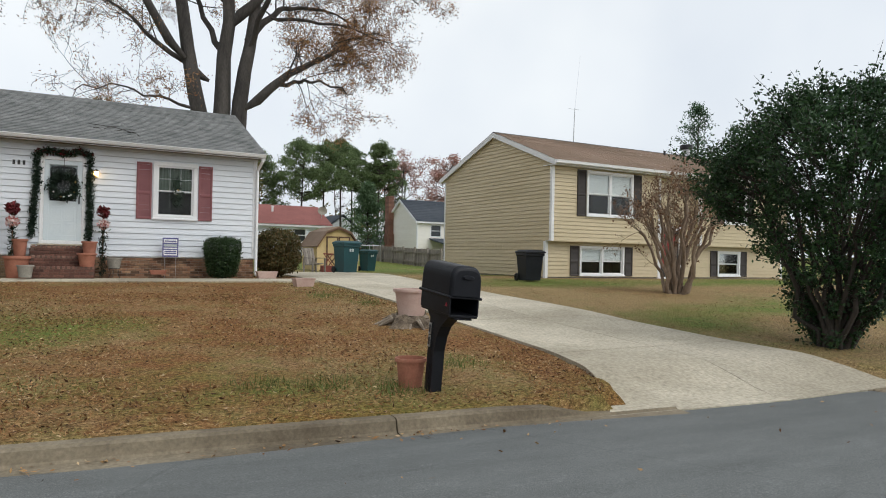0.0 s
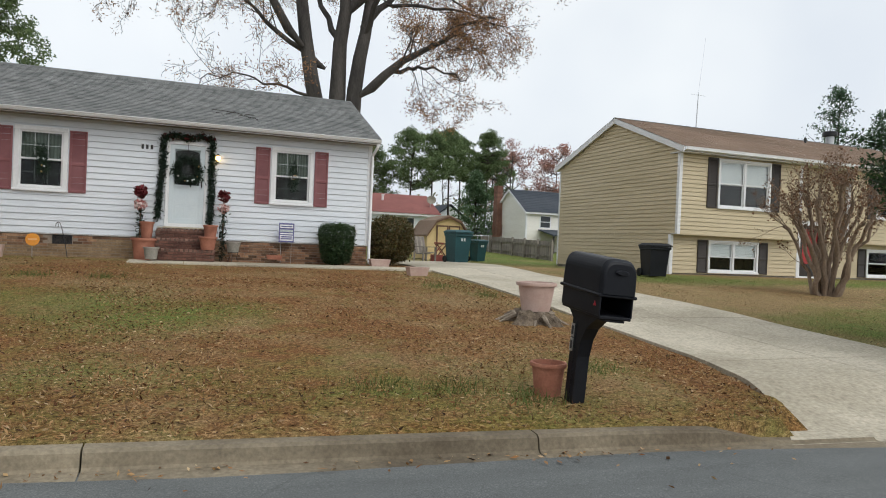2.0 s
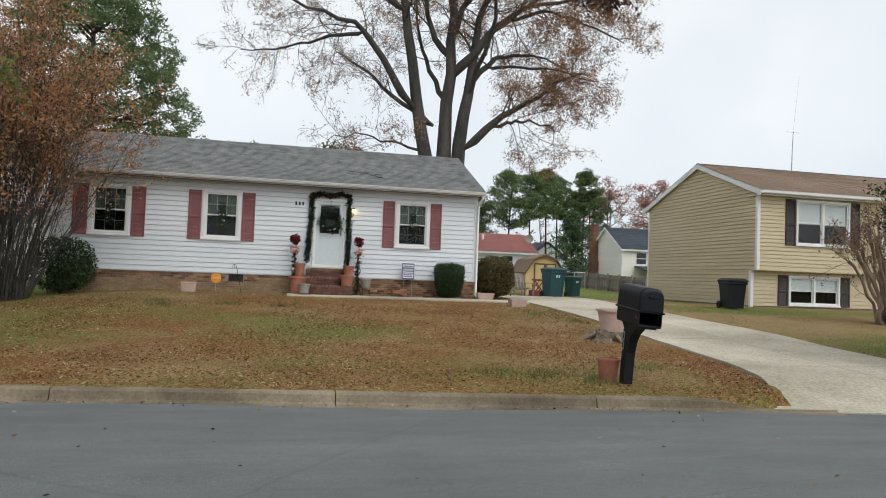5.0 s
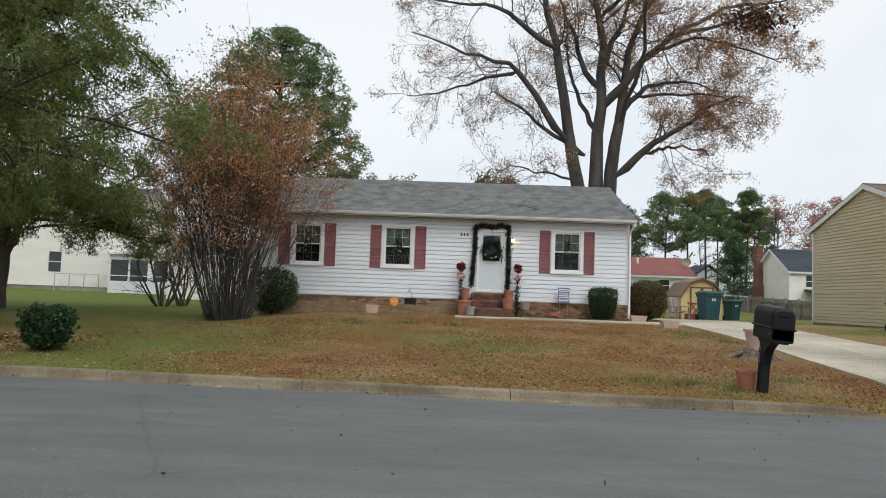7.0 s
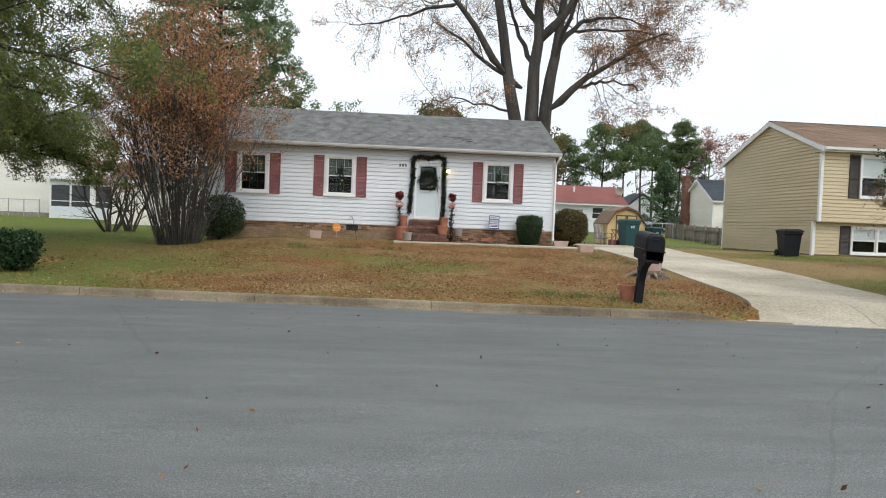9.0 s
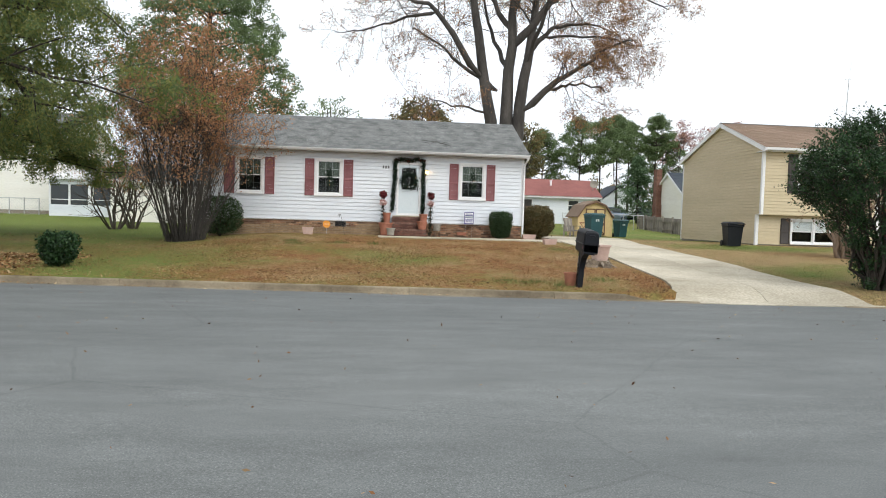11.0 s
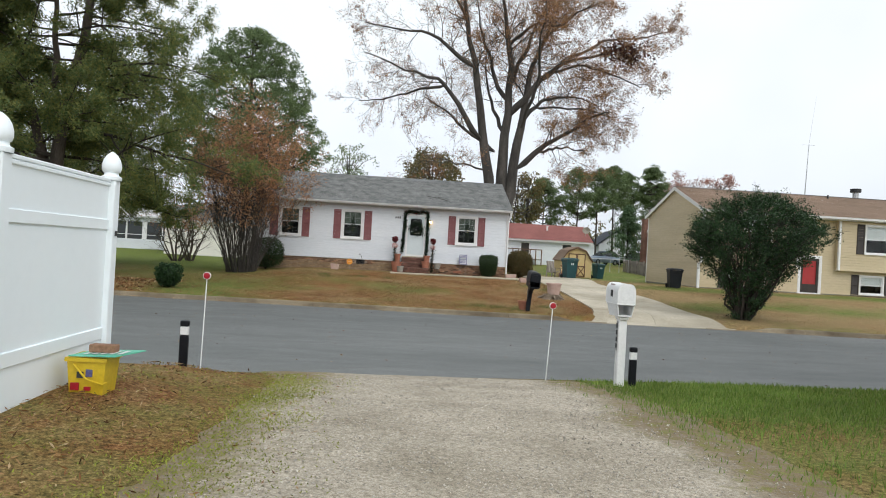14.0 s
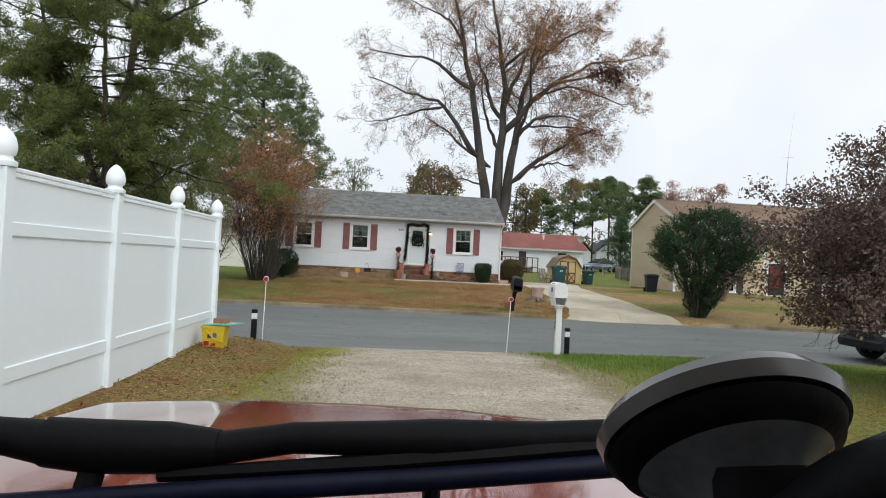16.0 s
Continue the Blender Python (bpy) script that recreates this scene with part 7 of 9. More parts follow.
def full_tree(x, y, height, rx, rz, seed, material, label, leaf=0.17, clumps=230, per=32):
    """A tree whose leaves still close its crown, in uneven clumps."""
    rng, nrng = random.Random(seed), np.random.default_rng(seed)
    g = land_z(x, y)
    tr = thing("turning_tree", label, "tree", (x, y, g))
    zc = g + height - rz
    out = [(0, [Vector((x, y, g - 0.2)), Vector((x + 0.2, y, g + height * 0.4)), Vector((x, y, zc + rz * 0.5))], [0.26, 0.2, 0.06])]
    cs = []
    for k in range(clumps):
        d = Vector((rng.gauss(0, 1), rng.gauss(0, 1), rng.gauss(0, 1))).normalized()
        s = rng.uniform(0.45, 1.0) ** 0.6 * rng.uniform(0.85, 1.08)
        p = Vector((x + d.x * rx * s, y + d.y * rx * s, zc + d.z * rz * s))
        cs.append(tuple(p))
        if k % 4 == 0:
            out.append((1, [Vector((x, y, zc - rz * 0.4 + d.z)), Vector((x, y, zc)).lerp(p, 0.6), p], [0.08, 0.04, 0.012]))
    wood(out, BARK, tr)
    foliage("leaves", clumped(nrng, cs, per, 0.75, leaf, 0.5), material, tr)


TAN_BARK = mat("tan_stems", (0.19, 0.135, 0.095), (0.34, 0.255, 0.185), 2.5, 30.0, 0.9, 0.5, stretch=(1, 1, 0.3))
big_tree()
stem_shrub("crape_myrtle_shrub", -12.72, -3.3, 7.7, 0.60, 2.7, 118, 7, BARK, LEAF_CRAPE, 0.044, 3, "large many-stemmed crape myrtle with reddish-brown leaves", 0.019, [(0.075, 0.045, 9, 10, 42, 0.34, 0.24), (0.14, 0.03, 4, 20, 55, 0.5, 0.2), (0.16, 0.0, 0, 0, 0, 0, 0)], leaf_from=0.18, chance=0.75, fade=0.45, suckers=170)
LOOSE = [(0.13, 0.02, 9, 25, 65, 0.46, 0.22), (0.16, 0.01, 5, 25, 60, 0.5, 0.2), (0.18, 0.0, 0, 0, 0, 0, 0)]
stem_shrub("bare_crape_myrtle", -18.2, 5.2, 4.6, 0.20, 2.5, 8, 17, CEDAR_BARK, LEAF_CRAPE, 0.05, 3, "half-bare multi-stemmed ornamental tree with dark twigs", 0.062, LOOSE, leaf_from=0.4, chance=0.5)
stem_shrub("bare_crape_myrtle", -17.7, 6.2, 4.2, 0.18, 2.1, 7, 18, CEDAR_BARK, LEAF_CRAPE, 0.05, 2, "half-bare multi-stemmed ornamental tree with dark twigs", 0.05, LOOSE, leaf_from=0.4, chance=0.4)
pruned_myrtle(10.15, -6.0, 19)
vase_evergreen(5.92, -13.0, 23, 4.12, 0.42, "dense dark evergreen on splayed stems, narrow at its foot")
round_tree("purple_plum_tree", 1.75, -30.5, 0.9, 2.15, 3.25, 29, DARK_BARK, LEAF_PLUM, 0.031, 13, "spreading plum tree with dark purple-brown leaves", stems=4, lean=0.30, r0=0.07, boughs=13, spread=0.075, floor_h=0.75)
bush("clipped_shrub", -0.98, -0.55, 0.50, 0.44, 1.05, 31, LEAF_BOX, 0.03, 8500, "clipped boxy green shrub against the foundation", 4.6, 0.08, taper=0.3)
bush("bronze_shrub", 0.86, 0.75, 0.68, 0.7, 1.36, 32, LEAF_BRONZE, 0.036, 12000, "rounded bronze-green shrub at the house corner", 2.6, 0.08)
bush("round_shrub", -12.1, -0.75, 0.85, 0.7, 1.5, 33, LEAF_BOX, 0.035, 7500, "rounded dark green shrub beside the brick base", 2.8, 0.06)
bush("small_shrub", -13.48, -11.3, 0.43, 0.42, 0.76, 34, LEAF_GREEN, 0.040, 3600, "low dark green shrub on the lawn", 3.6, 0.17, taper=0.25)
cedar((-18.4, -9.6), 17.0, 6.6, 51, [
    (0.32, (0, 0, -0.2), (0.2, 0, 4.0), (0.9, 0, 8.5), (1.1, 0.1, 12.5), (1.2, 0.1, 16.6)),
    (0.22, (0.1, 0, 2.6), (-0.9, 0.1, 6.4), (-2.3, 0.2, 9.2), (-3.2, 0.3, 12.4)),
    (0.16, (0.3, 0, 4.8), (0.1, -0.1, 7.4), (0.0, -0.2, 9.6), (-0.4, 0.2, 13.0)),
], 43, 3.2, 2.6, "large dark juniper with thick drooping sprays", 25, 1.35, 8, 0.095)
cedar((-21.2, -0.9), 10.5, 5.6, 52, [
    (0.29, (0, 0, -0.2), (0.1, 0, 1.9), (0.2, 0, 5.0), (0.2, 0, 10.0)),
    (0.17, (0.05, 0, 1.8), (1.1, -0.2, 3.2), (2.6, -0.2, 5.6)),
    (0.16, (-0.05, 0, 1.9), (-1.2, 0.3, 3.4), (-2.4, 0.2, 5.8)),
], 38, 2.4, 1.9, "spreading juniper forked low above a bare base", 20, 1.15, 2, 0.10)
dome_pine(-18.5, 24.0, 61, [(6.0, 2.6), (7.0, 5.4), (8.6, 6.7), (10.5, 6.2), (13.2, 5.2), (15.2, 4.3), (17.0, 3.2), (18.1, 2.0), (18.7, 0.6)], LEAF_PINE, "large dense round-topped pine behind the house")
FAR = "pines behind the back lots"
for i, (px, py, ph, ps, pb) in enumerate(((18.8, 56, 12.1, 3.1, 0.44), (22.3, 58, 12.3, 2.6, 0.50), (26.0, 62, 13.5, 2.4, 0.58), (29.0, 66, 13.2, 2.2, 0.58), (32.6, 66, 14.3, 2.3, 0.58), (15.2, 60, 10.9, 2.7, 0.45), (36.5, 72, 12.2, 2.8, 0.48))):
    pine(px, py, ph, ps, pb, 70 + i, size=0.2, per=19, group=FAR)
conifer(21.5, 43.0, 6.9, 3.2, 81, LEAF_CHIMNEY, size=0.2, per=26, count=22, label="bushy dark spruce beside the brick chimney")
conifer(35.9, 15.5, 12.2, 4.8, 82, LEAF_SPRUCE, 0.17, "dark ragged cedar behind the tan house", (0.35, 1.0), 9, 13)
conifer(40.6, 16, 11.2, 4.4, 83, LEAF_SPRUCE, 0.17, "dark ragged cedar behind the tan house", (0.35, 1.0), 8, 12)
full_tree(-1.5, 46, 12.8, 3.4, 3.8, 91, LEAF_OLIVE, "tree with olive and orange turning leaves")
full_tree(11.3, 52, 11.6, 2.2, 3.8, 92, LEAF_OLIVE, "tree with olive and orange turning leaves", clumps=90)
full_tree(-12.3, 62, 15.2, 3.6, 4.2, 95, LEAF_PINE, "greyish tree rising behind the roof", clumps=80, per=20)
round_tree("red_maple", 41, 74, 5, 15.4, 5.4, 93, BARK, LEAF_RED, 0.15, 2, "distant maple with faded red leaves", r0=0.2, boughs=24, spread=0.3)
round_tree("red_maple", 46, 70, 5, 15.6, 5.0, 94, BARK, LEAF_RED, 0.15, 2, "distant maple with faded red leaves", r0=0.2, boughs=24, spread=0.3)
for i, (px, py, ph) in enumerate(((8.6, 47, 11.5), (11.5, 52, 12), (36.0, 66, 14.5), (-11.5, 55, 14), (13.0, 66, 12), (50, 80, 14), (32.0, 80, 12))):
    round_tree("bare_tree", px, py, 3.5, ph, 3.4, 100 + i, BARK, LEAF_OAK, 0.1, 0, "bare grey winter tree", r0=0.16, boughs=20)
# the woods that close the view
wood_rng = np.random.default_rng(5)
woods = thing("far_woods", "band of distant mixed pines and bare trees", "woods", (0, 110, 3), kind="stuff")
wc = []
for k in range(230):
    a = wood_rng.uniform(-85, 85)
    rr_ = wood_rng.uniform(105, 150)
    cx, cy = rr_ * math.sin(radians(a)), rr_ * math.cos(radians(a)) - 10
    if cy < 20:
        continue
    h = wood_rng.uniform(4, 8)
    cc = wood_rng.normal(0, 1, (26, 3)) * np.array([2.2, 2.0, h * 0.27]) + np.array([cx, cy, 3 + h * 0.55])
    wc.append(cc)
foliage("treetops", clumped(wood_rng, np.concatenate(wc), 7, 1.1, 0.42, 0.4), LEAF_OLIVE, woods)


# ---------------------------------------------------------------- mailboxes
def loft(rings):
    """Closed rings of equally many points, skinned and capped."""
    mb, n = MB(), len(rings[0])
    for r in rings:
        mb.v += r
    mb.f = [(n * k + i, n * k + (i + 1) % n, n * k + n + (i + 1) % n, n * k + n + i) for k in range(len(rings) - 1) for i in range(n)]
    mb.f += [tuple(range(n - 1, -1, -1)), tuple(range(n * (len(rings) - 1), n * len(rings)))]
    return mb


def black_mailbox(x, y):
    """A moulded plastic mailbox with a paper slot under its door, on a gooseneck post that leans a little."""
    g = land_z(x, y)
    mbx = thing("mailbox", "black plastic mailbox on a leaning moulded black post", "mailbox", (x, y, g))
    cx, cy, w, ln, z0, zf, top = x + 0.045, y - 0.10, 0.170, 0.305, 1.075, 1.262, 1.555

    def lean(mb):
        mb.v = [(a + 0.078 * (c - g), b, c - 0.078 * (a - x) + 0.09 * (b - y) * ease(c, g + 0.55, g + 0.8)) for a, b, c in mb.v]
        return mb

    def arch(k, y_):
        pts = [(w * math.copysign(abs(math.cos(a)) ** 0.55, math.cos(a)), zf + (top - zf) * (0.45 + 0.55 * math.sin(a) ** 0.75)) for a in [math.pi * q / 20 for q in range(21)]]
        return [(cx + a * k, y_, zf + (b - zf) * k) for a, b in [(w * 1.02, zf)] + pts + [(-w * 1.02, zf)]]

    hood = part("hood", lean(loft([arch(0.94, cy - ln), arch(1.0, cy - ln + 0.025), arch(1.0, cy + ln - 0.025), arch(0.94, cy + ln)])), BLACK_PLASTIC, mbx)
    part("door", lean(loft([arch(0.86, cy - ln - 0.022), arch(0.93, cy - ln - 0.012), arch(0.94, cy - ln - 0.001)])), BLACK_PLASTIC, hood)
    part("grip", lean(loft([[(cx + 0.065 * k * math.cos(a), cy - ln - d, zf + 0.185 + 0.022 * k * math.sin(a)) for a in [math.pi * q / 6 for q in range(12)]] for k, d in ((0.8, 0.045), (1.0, 0.035), (1.0, 0.018))])), BLACK_PLASTIC, hood)
    part("flange", lean(MB().box(cx - w * 1.12, cx + w * 1.12, cy - ln * 1.05, cy + ln * 1.03, zf - 0.028, zf - 0.001, 0.009)), BLACK_PLASTIC, mbx)
    slot = part("paper_slot", lean(MB().box(cx - w * 0.96, cx - w * 0.88, cy - ln, cy + ln * 0.97, z0, zf - 0.028, 0.004)
                                   .box(cx + w * 0.88, cx + w * 0.96, cy - ln, cy + ln * 0.97, z0, zf - 0.028, 0.004)
                                   .box(cx - w * 0.96, cx + w * 0.96, cy + ln * 0.9, cy + ln * 0.965, z0, zf - 0.028, 0.004)
                                   .box(cx - w * 0.90, cx + w * 0.90, cy - ln * 1.02, cy + ln * 0.97, z0 - 0.022, z0 + 0.004, 0.006)), BLACK_PLASTIC, mbx, "dark open paper slot under the door")
    part("lip", lean(MB().box(cx - w * 0.60, cx + w * 0.60, cy - ln * 0.98, cy - ln * 0.5, z0 - 0.045, z0 - 0.023, 0.006)), BLACK_PLASTIC, slot)
    part("flag_mark", lean(loft([[(cx - w * 0.96 - d, cy - ln + a, z0 + b) for a, b in ((0.05, 0.075), (0.092, 0.075), (0.071, 0.115))] for d in (0.004, -0.001)])), RED_PAINT, slot)
    p = 0.062
    neck = [(p, g - 0.1), (p, z0 - 0.10), (p + 0.08, z0 - 0.024), (-p - 0.26, z0 - 0.024), (-p - 0.20, z0 - 0.07), (-p - 0.10, z0 - 0.16), (-p - 0.04, z0 - 0.27), (-p - 0.005, z0 - 0.42), (-p - 0.005, g - 0.1)]
    post = part("post", lean(loft([[(x + u, y + a, b) for a, b in neck] for u in (-p, p)])), BLACK_PLASTIC, mbx)
    part("channel", lean(MB().box(x - p - 0.006, x - p - 0.001, y - 0.018, y + 0.002, g, z0 - 0.12, 0.002)), BLACK_PLASTIC, post)
    for z in (0.69, 0.815):
        plate = part("number_plate", lean(MB().box(x - p - 0.010, x - p - 0.007, y + 0.006, y + 0.058, z, z + 0.115)), METAL, post)
        part("digit_bar", lean(MB().box(x - p - 0.014, x - p - 0.0105, y + 0.018, y + 0.046, z + 0.02, z + 0.095)), INK, plate)


black_mailbox(-1.50, -13.40)


def white_mailbox(x, y):
    """Two-storey white plastic box on a square post: an arched upper shell, a narrower paper tray below it, open at the back."""
    g = land_z(x, y)
    mbx = thing("mailbox", "white plastic mailbox with a paper tray on a white post", "mailbox", (x, y, g))
    w, y0, y1, zt, zm, zb = 0.122, y - 0.14, y + 0.315, 1.675, 1.41, 1.25
    arch = [(w * math.copysign(abs(math.cos(a)) ** 0.6, math.cos(a)), zt - 0.13 + 0.13 * math.sin(a) ** 0.8) for a in [math.pi * k / 18 for k in range(19)]]
    shell = MB().prism([(x + a, b) for a, b in [(-w, zm), (w, zm)] + arch], "y", y0, y1)
    box = part("box", shell, WHITE_PLASTIC, mbx)
    part("door", MB().prism([(x + a * 1.04, zm + (b - zm) * 1.03) for a, b in [(-w, zm), (w, zm)] + arch], "y", y1 + 0.001, y1 + 0.03), WHITE_PLASTIC, box)
    part("lip", MB().box(x - w * 1.03, x + w * 1.03, y0 - 0.004, y1 + 0.004, zm - 0.018, zm - 0.001, 0.004), WHITE_PLASTIC, box)
    tray = MB()
    for s in (-1, 1):
        tray.add([(x + s * w * 0.96, y0 + 0.01, zm - 0.02), (x + s * w * 0.96, y1 - 0.01, zm - 0.02), (x + s * w * 0.74, y1 - 0.04, zb), (x + s * w * 0.74, y0 + 0.03, zb),
                  (x + s * w * 0.86, y0 + 0.01, zm - 0.02), (x + s * w * 0.86, y1 - 0.01, zm - 0.02), (x + s * w * 0.64, y1 - 0.04, zb), (x + s * w * 0.64, y0 + 0.03, zb)],
                 [(0, 1, 2, 3), (4, 7, 6, 5), (0, 3, 7, 4), (1, 5, 6, 2), (0, 4, 5, 1), (3, 2, 6, 7)])
    tray.box(x - w * 0.76, x + w * 0.76, y0 + 0.03, y1 - 0.04, zb - 0.015, zb + 0.006, 0.004)
    tray.box(x - w * 0.70, x + w * 0.70, y1 - 0.10, y1 - 0.08, zb + 0.004, zm - 0.02)
    part("paper_tray", tray, WHITE_PLASTIC, mbx)
    bracket = MB().box(x - 0.066, x + 0.066, y - 0.08, y + 0.10, zb - 0.06, zb - 0.016, 0.012)
    part("bracket", bracket, WHITE_PLASTIC, mbx)
    part("post", MB().box(x - 0.055, x + 0.055, y - 0.055, y + 0.055, g - 0.2, zb - 0.058, 0.01), WHITE_PLASTIC, mbx)
    plate = part("number_plate", MB().box(x - 0.062, x - 0.0555, y - 0.03, y + 0.035, 0.78, 1.17, 0.002), METAL, mbx)
    for k in range(4):
        part("digit_bar", MB().box(x - 0.0655, x - 0.0625, y - 0.02, y + 0.025, 0.81 + 0.09 * k, 0.87 + 0.09 * k), INK, plate)
    part("label_plate", MB().box(x - w - 0.004, x - w - 0.0005, y + 0.06, y + 0.15, 1.49, 1.58), INK, box)
    part("scuffed_patch", MB().box(x - w * 0.86, x - w * 0.45, y0 + 0.22, y0 + 0.35, zt - 0.030, zt - 0.012), SCUFF, box)


white_mailbox(-2.90, -26.40)

# ---------------------------------------------------------------- stakes and marker posts
for x, y, top in ((-8.33, -26.5, 1.555), (-3.74, -25.95, 1.36)):
    g = land_z(x, y)
    st = thing("reflector_stake", "thin white stake topped by a red round reflector", "marker", (x, y, g), group="driveway reflectors")
    lean = 0.05 if x > -5 else 0.02
    part("rod", MB().tube([(x - lean, y, g - 0.1), (x, y, top - 0.08)], 0.0075, 6), WHITE_PLASTIC, st, smooth=True)
    disc = MB()
    for r, dy in ((0.0, -0.016), (0.047, -0.016), (0.049, 0.0), (0.047, 0.012), (0.0, 0.012)):
        disc.v += [(x + r * math.cos(2 * math.pi * i / 24), y + dy, top - 0.06 + r * math.sin(2 * math.pi * i / 24)) for i in range(24)]
    disc.f = [(24 * k + i, 24 * k + (i + 1) % 24, 24 * k + 24 + (i + 1) % 24, 24 * k + 24 + i) for k in range(4) for i in range(24)]
    part("rim", disc, WHITE_PLASTIC, st)
    face_mb = MB()
    face_mb.v = [(x + r * math.cos(2 * math.pi * i / 24), y + dy, top - 0.06 + r * math.sin(2 * math.pi * i / 24)) for r, dy in ((0.041, -0.0165), (0.037, -0.024), (0.013, -0.027)) for i in range(24)]
    face_mb.f = [(24 * k + i, 24 * k + (i + 1) % 24, 24 * k + 24 + (i + 1) % 24, 24 * k + 24 + i) for k in range(2) for i in range(24)] + [tuple(48 + i for i in range(24))]
    part("reflector", face_mb, RED_PAINT, st, "red reflector")
for x, y in ((-8.37, -27.2), (-2.72, -26.40)):
    g = land_z(x, y)
    bl = thing("marker_post", "short black plastic marker post with a pale band", "marker", (x, y, g), group="driveway marker posts")
    part("shaft", MB().box(x - 0.048, x + 0.048, y - 0.03, y + 0.03, g - 0.1, g + 0.36, 0.01), BLACK_PLASTIC, bl)
    part("band", MB().box(x - 0.046, x + 0.046, y - 0.028, y + 0.028, g + 0.362, g + 0.46, 0.008), WHITE_PLASTIC, bl, "pale reflective band")
    part("head", MB().box(x - 0.05, x + 0.05, y - 0.032, y + 0.032, g + 0.462, g + 0.53, 0.012), BLACK_PLASTIC, bl)


# ---------------------------------------------------------------- wheeled bins
def wheelie_bin(x, y, rz, body_mat, label, h=1.05, w=0.60, lettered=True):
    g = land_z(x, y) + (0.035 if 1.2 < x < 6.2 and y < 8.5 else 0.0)
    b = thing("wheeled_bin", label, "trash bin", (x, y, g), rz=rz)
    a, c = w * 0.39, w * 0.5
    body = MB()
    ring = lambda s, z, d: [(-s, -s - d, z), (s, -s - d, z), (s, s, z), (-s, s, z)]
    body.add(ring(a, 0.03, 0) + ring(c * 0.93, h * 0.80, 0.03) + ring(c, h * 0.82, 0.05) + ring(c, h * 0.90, 0.05), [(0, 3, 2, 1), (12, 13, 14, 15)] + [(4 * k + i, 4 * k + (i + 1) % 4, 4 * k + 4 + (i + 1) % 4, 4 * k + 4 + i) for k in range(3) for i in range(4)])
    part("body", body, body_mat, b, local=True)
    lid = MB()
    lid.add(ring(c * 1.06, h * 0.905, 0.07) + ring(c * 1.06, h * 0.94, 0.07) + ring(c * 0.8, h * 1.0, 0.02), [(0, 3, 2, 1), (8, 9, 10, 11)] + [(4 * k + i, 4 * k + (i + 1) % 4, 4 * k + 4 + (i + 1) % 4, 4 * k + 4 + i) for k in range(2) for i in range(4)])
    part("lid", lid, body_mat, b, local=True)
    part("handle", MB().tube([(-c * 0.9, c, h * 0.88), (-c * 0.9, c + 0.09, h * 0.92), (c * 0.9, c + 0.09, h * 0.92), (c * 0.9, c, h * 0.88)], 0.018, 6), body_mat, b, local=True)
    for s in (-1, 1):
        wh = MB()
        for k, (r, dx) in enumerate(((0.04, 0.0), (0.115, 0.0), (0.125, 0.012), (0.125, 0.045), (0.115, 0.057), (0.04, 0.057))):
            wh.v += [(s * (a + 0.01 + dx), a + 0.06 + r * math.cos(2 * math.pi * i / 18), 0.125 + r * math.sin(2 * math.pi * i / 18)) for i in range(18)]
        wh.f = [(18 * k + i, 18 * k + (i + 1) % 18, 18 * k + 18 + (i + 1) % 18, 18 * k + 18 + i) for k in range(5) for i in range(18)]
        part("wheel", wh, BLACK_RUBBER, b, local=True)
    if lettered:
        for k in range(2):
            s = 0.83 + 0.02
            part("lettering", MB().box(-0.10 + 0.11 * k, -0.02 + 0.11 * k, -c * 0.925 - 0.036, -c * 0.925 - 0.031, h * 0.66, h * 0.75), PALE_INK, b, local=True)
    return b


wheelie_bin(4.75, 5.2, 12, BIN_TEAL, "dark teal wheeled bin with closed lid on the driveway", 1.22, 0.74)
wheelie_bin(8.9, 12.9, 20, BIN_TEAL, "dark teal wheeled bin standing on the grass", 1.1, 0.66)
wheelie_bin(8.35, -1.6, -8, BIN_GREY, "charcoal wheeled bin beside the tan house", 1.0, 0.66, False)


# ---------------------------------------------------------------- pots and porch decorations
def pot(name, x, y, z, r, h, material, label, rim=0.12, soil=True, n=22, flat=False):
    p = thing(name, label, "pot", (x, y, z))
    t_ = r * 0.09
    prof = [(r * 0.70, 0.0), (r * 0.90, h * (1 - rim)), (r * 1.0, h * (1 - rim)), (r * 1.02, h * (1 - rim * 0.3)), (r * 1.0, h), (r * 0.90, h), (r * 0.86, h * 0.86)]
    part("wall", MB().lathe(prof, n, (x, y, z), cap=False).lathe([(0.0, 0.002), (r * 0.70, 0.002)], n, (x, y, z), cap=False), material, p, smooth=True)
    if soil:
        part("soil", MB().lathe([(0.0, h * 0.87), (r * 0.87, h * 0.86)], n, (x, y, z), cap=False), SOIL, p)
    return p


def trough(x, y, z, w, d, h, material, label, rz=0.0):
    p = thing("planter_box", label, "planter", (x, y, z), rz=rz)
    a, b = w / 2, d / 2
    mb = MB()
    rings = [(a * 0.82, b * 0.8, 0.0), (a * 0.95, b * 0.94, h * 0.84), (a, b, h * 0.85), (a, b, h), (a * 0.92, b * 0.88, h), (a * 0.9, b * 0.85, h * 0.8)]
    for p_, q_, zz in rings:
        mb.v += [(-p_, -q_, zz), (p_, -q_, zz), (p_, q_, zz), (-p_, q_, zz)]
    mb.f = [(0, 3, 2, 1)] + [(4 * k + i, 4 * k + (i + 1) % 4, 4 * k + 4 + (i + 1) % 4, 4 * k + 4 + i) for k in range(5) for i in range(4)]
    part("wall", mb, material, p, local=True)
    part("soil", MB().quad((-a * 0.9, -b * 0.86, h * 0.82), (a * 0.9, -b * 0.86, h * 0.82), (a * 0.9, b * 0.86, h * 0.82), (-a * 0.9, b * 0.86, h * 0.82)), SOIL, p, local=True)


